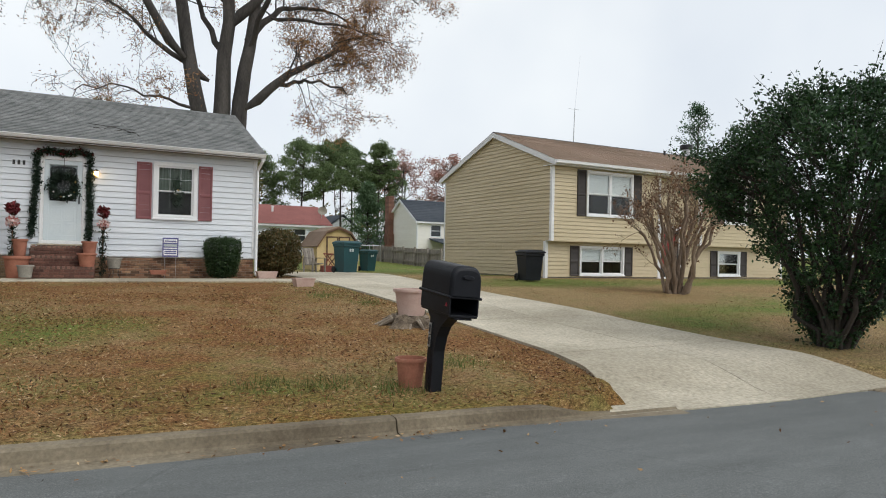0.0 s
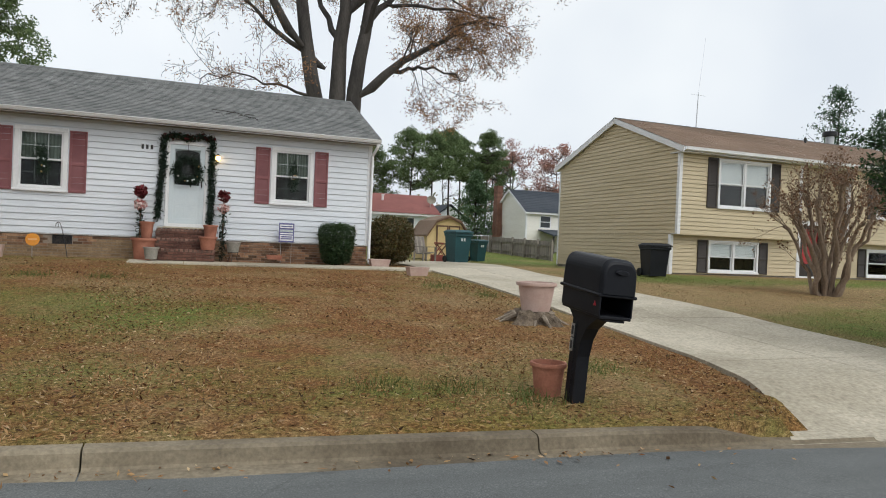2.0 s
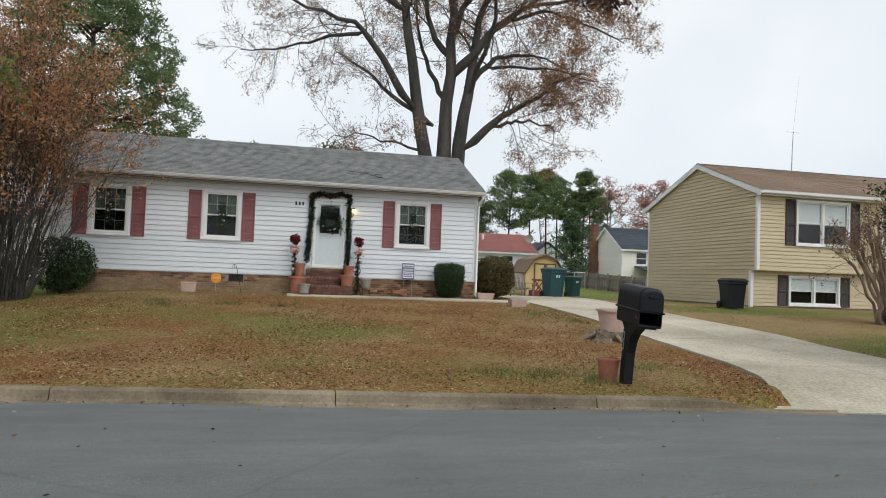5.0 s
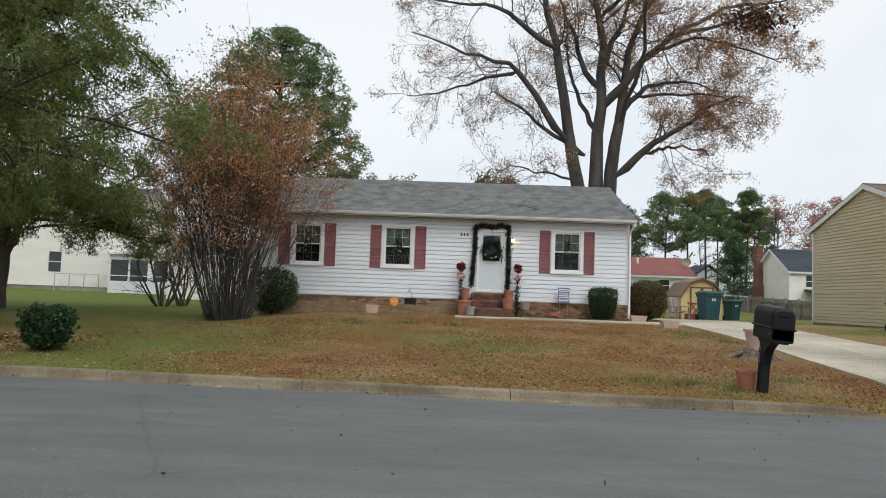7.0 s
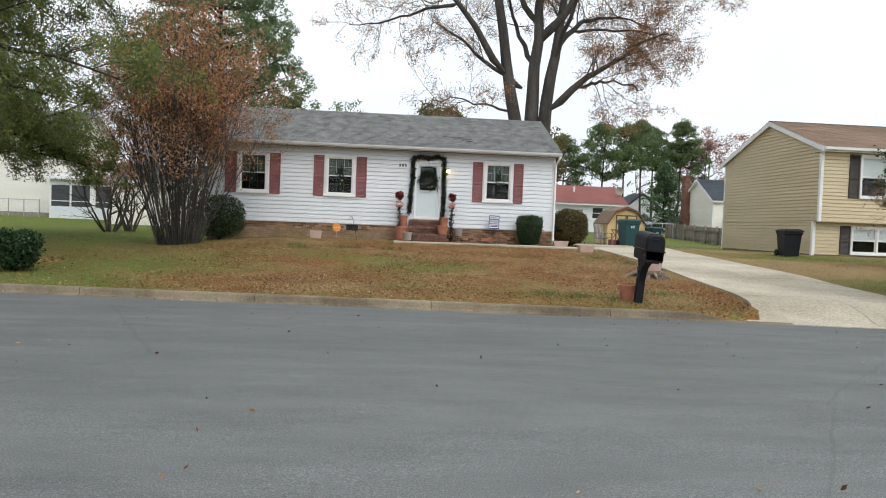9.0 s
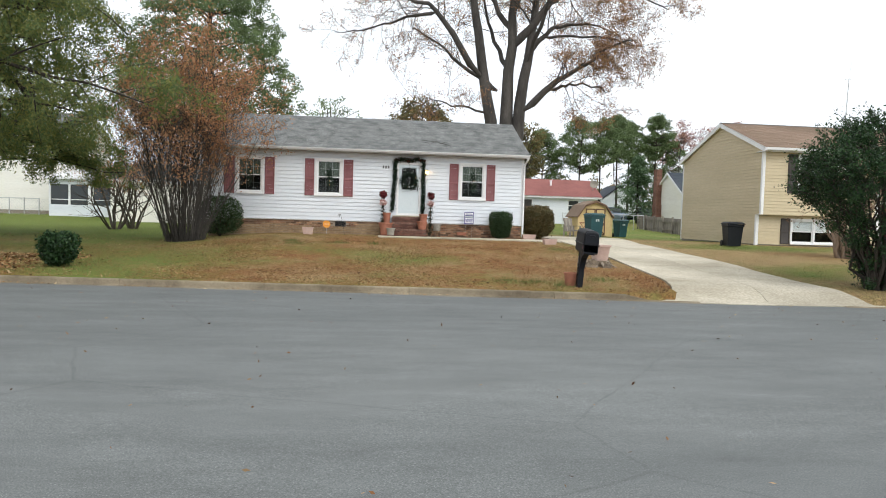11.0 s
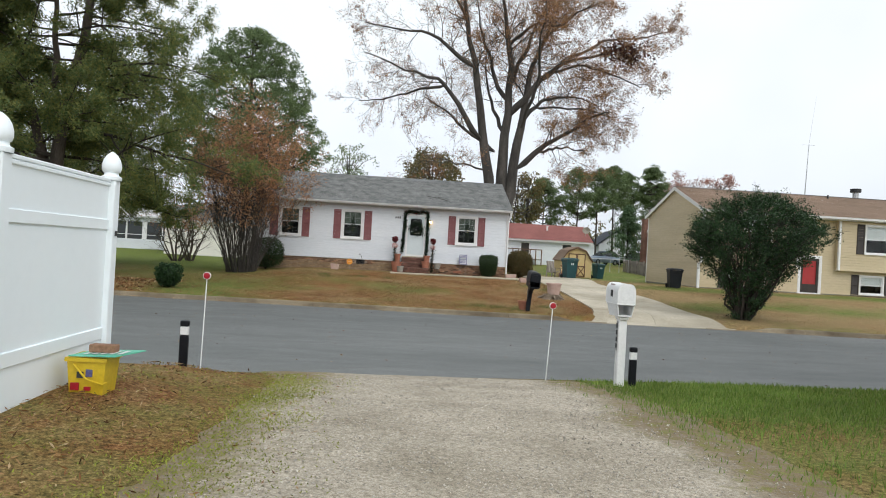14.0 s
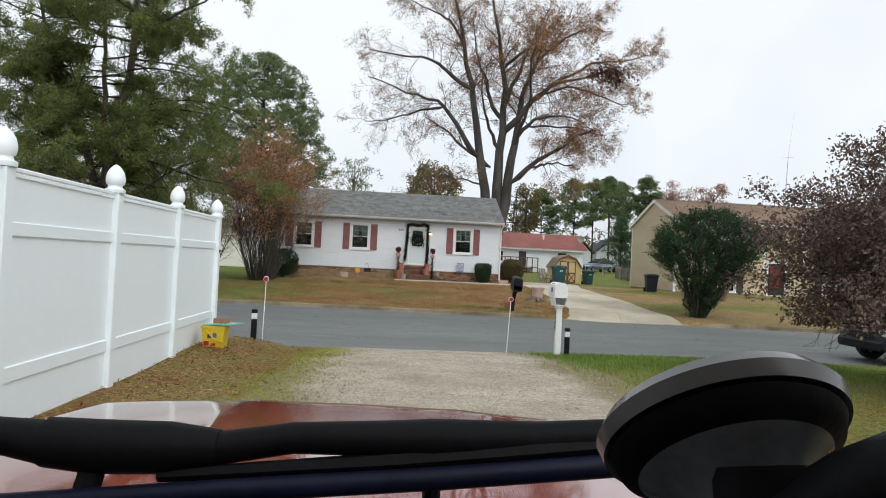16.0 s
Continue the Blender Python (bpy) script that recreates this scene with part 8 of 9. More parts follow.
WALK_Z = 0.93
pot("flower_pot", -5.66, -0.72, WALK_Z - 0.02, 0.29, 0.52, TERRACOTTA, "large terracotta pot beside the steps")
pot("flower_pot", -5.62, -0.40, WALK_Z + 0.50, 0.17, 0.40, TERRACOTTA, "terracotta pot raised behind a larger one")
part("plinth", MB().box(-5.78, -5.46, -0.42, -0.08, 0.85, WALK_Z + 0.5, 0.01), MORTAR, thing("pot_stand", "small brick stand for a flower pot", "stand", (-5.62, -0.25, 0.9)))
pot("flower_pot", -5.47, -1.24, WALK_Z + 0.02, 0.18, 0.28, STONE_POT, "small weathered grey pot on the walk")
pot("flower_pot", -4.22, -0.92, 1.20, 0.22, 0.32, TERRACOTTA, "orange terracotta pot on the steps")
pot("flower_pot", -4.16, -0.63, 1.45, 0.18, 0.36, TERRACOTTA, "terracotta pot on the upper step")
pot("flower_pot", -3.60, -0.5, 1.16, 0.19, 0.26, STONE_POT, "grey-green pot raised on a wire stand beside the steps")
wire_stand = thing("plant_stand", "thin black wire plant stand beside the steps", "plant stand", (-3.60, -0.5, 0.9))
for a in (0.3, 2.4, 4.5):
    part("leg", MB().tube([(-3.60 + 0.17 * math.cos(a), -0.5 + 0.17 * math.sin(a), 0.86), (-3.60 + 0.10 * math.cos(a), -0.5 + 0.10 * math.sin(a), 1.02), (-3.60 + 0.13 * math.cos(a), -0.5 + 0.13 * math.sin(a), 1.158)], 0.007, 6), DARK_METAL, wire_stand)
part("ring", MB().tube([(-3.60 + 0.13 * math.cos(2 * math.pi * k / 16), -0.5 + 0.13 * math.sin(2 * math.pi * k / 16), 1.152) for k in range(17)], 0.006, 6), DARK_METAL, wire_stand)
trough(0.16, -0.72, 0.90, 0.56, 0.26, 0.21, PALE_POT, "pale trough planter at the house corner")
trough(0.36, -3.35, 0.815, 0.52, 0.26, 0.21, PALE_POT, "pale trough planter at the walk's end", 8)
trough(-8.70, -0.95, land_z(-8.7, -0.95) - 0.01, 0.42, 0.24, 0.29, PALE_POT, "small pinkish-tan planter before the brick base")
trough(-2.55, -0.25, 1.00, 0.42, 0.16, 0.11, TERRACOTTA, "terracotta window box before the brick base")
pot("flower_pot", -1.61, -13.12, land_z(-1.61, -13.12) - 0.02, 0.165, 0.31, TERRACOTTA, "empty terracotta pot beside the mailbox", soil=False)


OLD_ROOT = mat("dry_root", (0.19, 0.15, 0.11), (0.38, 0.315, 0.245), 6.0, 50.0, 0.95, 0.8)


def stump_and_pot():
    x, y = 0.27, -9.25
    g = land_z(x, y)
    st = thing("tree_stump", "weathered grey tree stump with flared roots", "stump", (x, y, g))
    mb, n = MB(), 40
    for r, z in ((0.46, -0.06), (0.38, 0.05), (0.34, 0.12), (0.32, 0.16), (0.0, 0.165)):
        for i in range(n):
            a = 2 * math.pi * i / n
            k = 1 + (0.22 * math.sin(5 * a + 1) + 0.10 * math.sin(9 * a)) * (0.4 if z > 0.1 else 1.0)
            mb.v.append((x + r * k * math.cos(a), y + r * k * math.sin(a), g + z))
    mb.f = [(n * k + i, n * k + (i + 1) % n, n * k + n + (i + 1) % n, n * k + n + i) for k in range(4) for i in range(n)]
    mb.v = [(a, b, c + 0.05 * math.sin(23 * a) * math.sin(19 * b)) for a, b, c in mb.v]
    part("wood", mb, mat("rotting_brown_wood", (0.10, 0.074, 0.05), (0.27, 0.21, 0.15), 9.0, 60.0, 0.95, 1.0, depth=0.03), st)
    rs = random.Random(3)
    for k in range(16):
        a = 2 * math.pi * k / 16 + rs.uniform(-0.15, 0.15)
        r = rs.uniform(0.38, 0.6)
        part("root", MB().tube([(x + 0.3 * math.cos(a), y + 0.3 * math.sin(a), g + rs.uniform(0.08, 0.16)), (x + 0.5 * r * math.cos(a + 0.1), y + 0.5 * r * math.sin(a + 0.1), g + rs.uniform(0.06, 0.12)), (x + r * math.cos(a), y + r * math.sin(a), land_z(x + r * math.cos(a), y + r * math.sin(a)) - 0.01)], [0.05, 0.04, 0.015], 6), OLD_ROOT, st)
    pot("flower_pot", x + 0.08, y + 0.05, g + 0.162, 0.31, 0.44, PALE_POT, "large pale pink pot standing on a tree stump")


stump_and_pot()


def spray(nrng, path, per, spread, size, aspect=0.25, droop=0.0):
    pts = []
    for a, b in zip(path, path[1:]):
        a, b = np.array(a, float), np.array(b, float)
        k = max(1, int(np.linalg.norm(b - a) / 0.04))
        pts.append(a + (b - a) * np.linspace(0, 1, k)[:, None])
    c = np.repeat(np.concatenate(pts), per, axis=0)
    return kites(nrng, c + nrng.normal(0, spread, c.shape), size, aspect, droop=droop)


dec = np.random.default_rng(77)
gl = thing("door_garland", "dark evergreen garland draped round the front door", "garland", (-4.75, -0.06, 1.8))
edge = [(-5.40, -0.09, 1.95), (-5.37, -0.09, 2.6), (-5.33, -0.09, 3.2), (-5.31, -0.09, 3.93), (-5.1, -0.1, 4.02), (-4.75, -0.1, 3.97), (-4.4, -0.1, 4.03), (-4.17, -0.1, 3.97), (-4.16, -0.1, 3.2), (-4.15, -0.1, 2.5), (-4.18, -0.1, 1.82)]
foliage("needles", spray(dec, edge, 26, 0.042, 0.055), GARLAND, gl)
foliage("red_flowers", spray(dec, edge[3:8], 3, 0.05, 0.05, 0.6), POINSETTIA, gl)


def wreath(x, y, z, r, label, bow=True, swag=False):
    w = thing("wreath", label, "wreath", (x, y, z))
    if swag:
        path = [(x + dec.normal(0, 0.02), y, z + r * 1.5 - k * r * 0.28) for k in range(12)]
        foliage("needles", spray(dec, path, 22, 0.06, 0.06), GARLAND, w)
    else:
        path = [(x + r * math.cos(a), y, z + r * math.sin(a)) for a in [2 * math.pi * k / 28 for k in range(29)]]
        foliage("needles", spray(dec, path, 30, 0.055, 0.065), GARLAND, w)
        part("hanger", MB().box(x - 0.006, x + 0.006, y - 0.004, y + 0.0, z + r, z + r + 0.42), DARK_METAL, w)
    for k in range(7):
        a = dec.uniform(0, 2 * math.pi)
        px, pz = (x + dec.normal(0, 0.04), z - 0.3 * r + dec.normal(0, 0.12)) if swag else (x + r * math.cos(a), z + r * math.sin(a))
        ball = MB().lathe([(0.001, -0.024), (0.017, -0.017), (0.024, 0), (0.017, 0.017), (0.001, 0.024)], 8, (px, y - 0.055, pz), cap=False)
        part("bauble", ball, BRASS if k % 2 else WHITE_TRIM, w, smooth=True)


wreath(-4.74, -0.075, 3.17, 0.27, "dark green wreath hung on the storm door")
for a, b in WINDOWS:
    wreath((a + b) / 2 + 0.02, -0.075, 3.16, 0.22, "dark evergreen swag with baubles hung in the window", swag=True)


def ball(n, rx, ry, rz):
    d = dec.normal(0, 1, (n, 3))
    d /= np.linalg.norm(d, axis=1, keepdims=True)
    return d * (dec.random((n, 1)) ** 0.4) * np.array([rx, ry, rz])


def topiary(x, y, z0, z1, label):
    """A slim pole wrapped in greenery with a striped bow and dark red flowers on top."""
    tp = thing("bow_topiary", label, "decoration", (x, y, z0))
    part("pole", MB().tube([(x, y, z0 - 0.02), (x, y, z1 - 0.1)], 0.014, 6), BROWN_WOOD, tp)
    foliage("green_wrap", spray(dec, [(x, y, z0 + 0.05), (x, y, z1 - 0.55)], 14, 0.045, 0.05), GARLAND, tp)
    foliage("ribbon", kites(dec, ball(150, 0.15, 0.13, 0.13) + np.array([x, y - 0.04, z1 - 0.48]), 0.042, 0.6, droop=0.3), RIBBON, tp, "red and white ribbon bow")
    foliage("flowers", kites(dec, ball(190, 0.155, 0.14, 0.16) + np.array([x, y, z1 - 0.17]), 0.05, 0.6, droop=0.2), POINSETTIA, tp, "dark red silk flowers")


topiary(-5.78, -0.36, 0.93, 2.72, "red bow and dark red flowers on a slim pole")
topiary(-3.86, -0.42, 0.93, 2.72, "red bow and dark red flowers on a slim pole")

lamp = thing("porch_light", "small lit porch lantern beside the door", "lamp", (-4.03, -0.02, 3.5))
part("bracket", MB().box(-4.06, -4.0, -0.05, -0.016, 3.42, 3.60, 0.006), DARK_METAL, lamp)
part("cap", MB().lathe([(0.065, 3.585), (0.05, 3.61), (0.012, 3.64)], 12, (-4.03, -0.11, 0)), DARK_METAL, lamp)
bulb_mat = bpy.data.materials.new("warm_lit_glass")
t, p = nodes_of(bulb_mat)
p.inputs["Base Color"].default_value = (0.9, 0.7, 0.4, 1)
p.inputs["Emission Color"].default_value = (1.0, 0.62, 0.22, 1)
p.inputs["Emission Strength"].default_value = 7.0
part("glass", MB().lathe([(0.035, 3.45), (0.055, 3.50), (0.055, 3.58)], 12, (-4.03, -0.11, 0)), bulb_mat, lamp, "glowing amber glass", smooth=True)

# digits of the house become plain bars
plate = thing("house_number", "small dark numerals fixed to the siding", "house number", (-5.7, -0.02, 3.68))
for k in range(3):
    part("digit_bar", MB().box(-5.83 + 0.105 * k, -5.775 + 0.105 * k, -0.026, -0.018, 3.63, 3.74, 0.003), INK, plate)

sign = thing("yard_sign", "small blue and white printed yard sign", "sign", (-2.26, -0.3, 0.92))
part("board", MB().box(-2.46, -2.07, -0.305, -0.297, 1.46, 1.96), INK_BLUE, sign)
for z0, z1, m in ((1.83, 1.92, WHITE_PLASTIC), (1.73, 1.79, PALE_INK), (1.67, 1.70, WHITE_PLASTIC), (1.50, 1.64, WHITE_PLASTIC)):
    part("printed_bar", MB().box(-2.43, -2.10, -0.3085, -0.306, z0, z1), m, sign)
for z0 in (1.855, 1.585, 1.535):
    part("lettering_bar", MB().box(-2.41, -2.12, -0.3115, -0.309, z0, z0 + 0.032), INK_BLUE, sign)
for x in (-2.40, -2.13):
    part("wire_leg", MB().tube([(x, -0.30, 0.85), (x, -0.30, 1.55)], 0.004, 5), METAL, sign)
disc_g = land_z(-8.0, -0.6)
disc = thing("stake_sign", "round orange sign on a thin stake before the brick base", "sign", (-8.0, -0.6, disc_g))
dm, n = MB(), 32
for yy, r in ((-0.610, 0.0), (-0.610, 0.140), (-0.607, 0.145), (-0.597, 0.145), (-0.594, 0.140), (-0.594, 0.0)):
    dm.v += [(-8.0 + r * math.cos(2 * math.pi * k / n), yy, 1.30 + r * math.sin(2 * math.pi * k / n)) for k in range(n)]
dm.f = [(n * q + k, n * q + (k + 1) % n, n * q + n + (k + 1) % n, n * q + n + k) for q in range(5) for k in range(n)]
part("disc", dm, ORANGE, disc)
part("printed_bar", MB().box(-8.09, -7.91, -0.6135, -0.6105, 1.285, 1.325), PALE_PRINT, disc)
part("stake", MB().tube([(-8.0, -0.588, disc_g - 0.05), (-8.01, -0.588, 1.36)], 0.006, 6), METAL, disc)

hook_g = land_z(-7.3, -0.55)
hook = thing("garden_hook", "thin dark metal hook leaning in the bed", "garden hook", (-7.3, -0.55, hook_g))
part("rod", MB().tube([(-7.28, -0.55, hook_g - 0.05), (-7.36, -0.52, 1.3), (-7.44, -0.5, 1.62), (-7.47, -0.5, 1.70), (-7.51, -0.5, 1.725), (-7.55, -0.5, 1.69), (-7.56, -0.5, 1.62)], 0.008, 6), DARK_METAL, hook)
part("hanger", MB().tube([(-7.52, -0.5, 1.72), (-7.50, -0.5, 1.66), (-7.51, -0.5, 1.60)], 0.007, 6), DARK_METAL, hook)

# ---------------------------------------------------------------- by the shed
def chair(x, y, rz):
    g = land_z(x, y) + 0.03
    c = thing("garden_chair", "weathered wooden garden armchair with a slatted back", "chair", (x, y, g), rz=rz)
    for k in range(5):
        part("seat_slat", MB().box(-0.28, 0.28, -0.30 + k * 0.11, -0.20 + k * 0.11, 0.36 - 0.02 * k, 0.385 - 0.02 * k, 0.004), OLD_WOOD, c, local=True)
        u = -0.28 + k * 0.115
        part("back_slat", MB().add([(u, 0.24, 0.30), (u + 0.1, 0.24, 0.30), (u + 0.1, 0.47, 1.02), (u, 0.47, 1.02), (u, 0.262, 0.30), (u + 0.1, 0.262, 0.30), (u + 0.1, 0.492, 1.02), (u, 0.492, 1.02)], [(0, 1, 2, 3), (7, 6, 5, 4), (0, 4, 5, 1), (3, 2, 6, 7), (0, 3, 7, 4), (1, 5, 6, 2)]), OLD_WOOD, c, local=True)
    for s in (-1, 1):
        part("arm", MB().box(s * 0.33 - 0.06, s * 0.33 + 0.06, -0.36, 0.34, 0.58, 0.605, 0.005), OLD_WOOD, c, local=True)
        part("leg", MB().box(s * 0.32 - 0.02, s * 0.32 + 0.02, -0.33, -0.24, 0.0, 0.578, 0.004), OLD_WOOD, c, local=True)
        part("leg", MB().box(s * 0.32 - 0.02, s * 0.32 + 0.02, 0.25, 0.34, 0.0, 0.578, 0.004), OLD_WOOD, c, local=True)


chair(4.55, 8.3, 20)
CRATE_RED = mat("faded_red_paint", (0.20, 0.04, 0.03), (0.28, 0.07, 0.05), 3.0, 40.0, 0.7, 0.2)
crate = thing("wooden_crate", "red painted crate with crossed braces", "crate", (5.35, 9.0, 0.83))
part("box", MB().box(5.13, 5.57, 8.85, 9.25, 0.83, 1.12, 0.006), CRATE_RED, crate)
for s in (0, 1):
    part("brace", MB().tube([(5.15, 8.86, 1.12 if s else 1.62), (5.55, 8.86, 1.62 if s else 1.12)], 0.02, 5), CRATE_RED, crate)
part("top_bar", MB().box(5.13, 5.57, 8.84, 8.89, 1.60, 1.65, 0.004), CRATE_RED, crate)

# ---------------------------------------------------------------- yellow tub by the vinyl fence
yb = thing("yellow_tub", "square yellow plastic tub with printed marks and wire handle", "tub", (-8.44, -29.5, 0.62))
tz = land_z(-8.44, -29.5)
tub = MB()
for s, z in ((0.130, tz - 0.02), (0.150, tz + 0.25), (0.165, tz + 0.252), (0.165, tz + 0.285), (0.150, tz + 0.285), (0.126, tz + 0.02)):
    tub.v += [(-8.44 - s, -29.5 - s, z), (-8.44 + s, -29.5 - s, z), (-8.44 + s, -29.5 + s, z), (-8.44 - s, -29.5 + s, z)]
tub.f = [(0, 3, 2, 1)] + [(4 * k + i, 4 * k + (i + 1) % 4, 4 * k + 4 + (i + 1) % 4, 4 * k + 4 + i) for k in range(5) for i in range(4)] + [(20, 21, 22, 23)]
part("wall", tub, YELLOW, yb)
part("handle", MB().tube([(-8.54, -29.652, tz + 0.23), (-8.42, -29.69, tz + 0.12), (-8.31, -29.652, tz + 0.07), (-8.295, -29.6, tz + 0.08)], 0.008, 6), YELLOW, yb)
for (x0, x1, z0, z1, m) in ((-8.555, -8.49, 0.02, 0.08, RED_PAINT), (-8.51, -8.46, 0.12, 0.17, INK), (-8.44, -8.39, 0.13, 0.19, INK_BLUE), (-8.45, -8.40, 0.02, 0.05, RED_PAINT)):
    part("printed_mark", MB().box(x0, x1, -29.5 - 0.1505 - 0.002, -29.5 - 0.138, tz + z0, tz + z1), m, yb)
bd_ = thing("sign_board", "pale green printed board lying across the tub", "sign", (-8.3, -29.45, tz + 0.3))
bz = tz + 0.292
part("board", MB().add([(-8.58, -29.66, bz), (-8.20, -29.70, bz + 0.012), (-8.08, -29.34, bz + 0.016), (-8.50, -29.30, bz + 0.002)] + [(-8.58, -29.66, bz + 0.008), (-8.20, -29.70, bz + 0.020), (-8.08, -29.34, bz + 0.024), (-8.50, -29.30, bz + 0.010)], [(0, 3, 2, 1), (4, 5, 6, 7), (0, 1, 5, 4), (1, 2, 6, 5), (2, 3, 7, 6), (3, 0, 4, 7)]), GREEN_SIGN, bd_)
for k in range(5):
    u = -8.49 + 0.066 * k
    part("printed_bar", MB().add([(u, -29.62, bz + 0.0165 + 0.0022 * k), (u + 0.042, -29.62, bz + 0.0185 + 0.0022 * k), (u + 0.06, -29.42, bz + 0.0195 + 0.0022 * k), (u + 0.02, -29.42, bz + 0.0180 + 0.0022 * k)], [(0, 1, 2, 3)]), WHITE_PLASTIC, bd_)
bk = thing("loose_brick", "old brown brick weighing down the board", "brick", (-8.36, -29.5, bz + 0.03))
part("clay", MB().box(-8.47, -8.26, -29.55, -29.45, bz + 0.022, bz + 0.085, 0.006), BRICK, bk)


# ---------------------------------------------------------------- cars
GREY_PAINT = mat("dark_grey_car_paint", (0.035, 0.04, 0.045), (0.05, 0.055, 0.06), 1.0, 200.0, 0.28, 0.0, metal=0.4, tone=0.1)
BLUE_PAINT = mat("pale_blue_car_paint", (0.20, 0.26, 0.34), (0.26, 0.32, 0.40), 1.0, 200.0, 0.3, 0.0, metal=0.3, tone=0.1)
RED_CAR = mat("dull_red_car_paint", (0.21, 0.026, 0.020), (0.26, 0.036, 0.027), 1.2, 160.0, 0.12, 0.02, tone=0.12)
LAMP_GLASS = mat("headlight_glass", (0.6, 0.62, 0.64), (0.75, 0.77, 0.78), 4.0, 40.0, 0.12, 0.0, tone=0.2)


def side_loft(stations):
    """A body from cross sections along x: each is x, half width low, half width high, bottom, shoulder, top."""
    mb = MB()
    for x, wl, wh, zb, zs, zt in stations:
        mb.v += [(x, -wl * 0.93, zb), (x, -wl, zb + 0.12), (x, -wl, zs - 0.06), (x, -wl * 0.97, zs), (x, -wh, zt), (x, wh, zt), (x, wl * 0.97, zs), (x, wl, zs - 0.06), (x, wl, zb + 0.12), (x, wl * 0.93, zb)]
    n = 10
    for k in range(len(stations) - 1):
        for i in range(n):
            j = (i + 1) % n
            mb.f.append((k * n + i, k * n + j, (k + 1) * n + j, (k + 1) * n + i))
    mb.f += [tuple(range(n)), tuple((len(stations) - 1) * n + i for i in reversed(range(n)))]
    return mb


def parked_car(x, y, rz, paint, label):
    """Its nose points along -x before it is turned."""
    g = land_z(x, y)
    car = thing("car", label, "car", (x, y, g), rz=rz)
    part("body", side_loft([(-2.15, 0.62, 0.50, 0.42, 0.62, 0.66), (-2.08, 0.78, 0.66, 0.30, 0.72, 0.80), (-1.7, 0.88, 0.74, 0.26, 0.84, 0.93), (-0.85, 0.90, 0.78, 0.25, 0.94, 1.04), (0.6, 0.90, 0.80, 0.25, 0.98, 1.03), (1.9, 0.90, 0.78, 0.28, 1.0, 1.06), (2.25, 0.84, 0.72, 0.38, 0.94, 1.0)]), paint, car, smooth=True, local=True)
    cab = part("cabin", side_loft([(-0.85, 0.74, 0.70, 0.98, 1.02, 1.05), (-0.15, 0.76, 0.62, 1.0, 1.2, 1.52), (0.4, 0.76, 0.62, 1.0, 1.2, 1.62), (1.5, 0.76, 0.60, 1.0, 1.2, 1.58), (2.15, 0.74, 0.66, 1.0, 1.06, 1.12)]), GLASS_DARK, car, "dark car windows", smooth=True, local=True)
    part("roof_panel", MB().box(-0.1, 1.55, -0.60, 0.60, 1.56, 1.66, 0.04), paint, cab, local=True)
    part("bumper", MB().box(-2.22, -2.0, -0.74, 0.74, 0.30, 0.52, 0.05), BLACK_PLASTIC, car, local=True)
    part("grille", MB().box(-2.19, -2.10, -0.42, 0.42, 0.55, 0.70, 0.02), DARK_METAL, car, local=True)
    for s in (-1, 1):
        part("headlight", MB().box(-2.14, -1.90, min(s * 0.50, s * 0.80), max(s * 0.50, s * 0.80), 0.60, 0.76, 0.03), LAMP_GLASS, car, local=True)
        part("mirror", MB().box(-0.55, -0.40, min(s * 0.88, s * 1.05), max(s * 0.88, s * 1.05), 1.02, 1.16, 0.03), paint, car, local=True)
        for wx in (-1.35, 1.40):
            ty = MB()
            for r, dy in ((0.20, 0.70), (0.31, 0.70), (0.335, 0.73), (0.335, 0.88), (0.31, 0.91), (0.20, 0.90)):
                ty.v += [(wx + r * math.cos(2 * math.pi * i / 24), s * dy, 0.335 + r * math.sin(2 * math.pi * i / 24)) for i in range(24)]
            ty.f = [(24 * k + i, 24 * k + (i + 1) % 24, 24 * k + 24 + (i + 1) % 24, 24 * k + 24 + i) for k in range(5) for i in range(24)]
            wl = part("wheel", ty, BLACK_RUBBER, car, local=True)
            rim = MB()
            for r, dy in ((0.205, 0.895), (0.19, 0.86), (0.06, 0.885), (0.0, 0.89)):
                rim.v += [(wx + r * math.cos(2 * math.pi * i / 20), s * dy, 0.335 + r * math.sin(2 * math.pi * i / 20)) for i in range(20)]
            rim.f = [(20 * k + i, 20 * k + (i + 1) % 20, 20 * k + 20 + (i + 1) % 20, 20 * k + 20 + i) for k in range(3) for i in range(20)]
            part("rim", rim, METAL, wl, local=True)
    return car


parked_car(6.25, -25.0, -1, GREY_PAINT, "dark grey car parked at the street's edge")
parked_car(19.8, 47.0, 25, BLUE_PAINT, "pale blue car parked far behind the fence")
parked_car(24.0, 48.0, 25, GREY_PAINT, "dark car parked far behind the fence")

# ---------------------------------------------------------------- litter of leaves and grass
scat = np.random.default_rng(9)


def scatter(n, x0, x1, y0, y1, keep, lift=0.012):
    out = []
    xs, ys, ks = scat.uniform(x0, x1, n), scat.uniform(y0, y1, n), scat.random(n)
    for x, y, k in zip(xs, ys, ks):
        if k < keep(x, y):
            out.append((x, y, land_z(x, y) + lift))
    return np.array(out)


def on_drive(x, y):
    return along(DRIVE_L, y) - 0.05 < x < along(DRIVE_R, y) + 0.05 if y < 8.6 else False


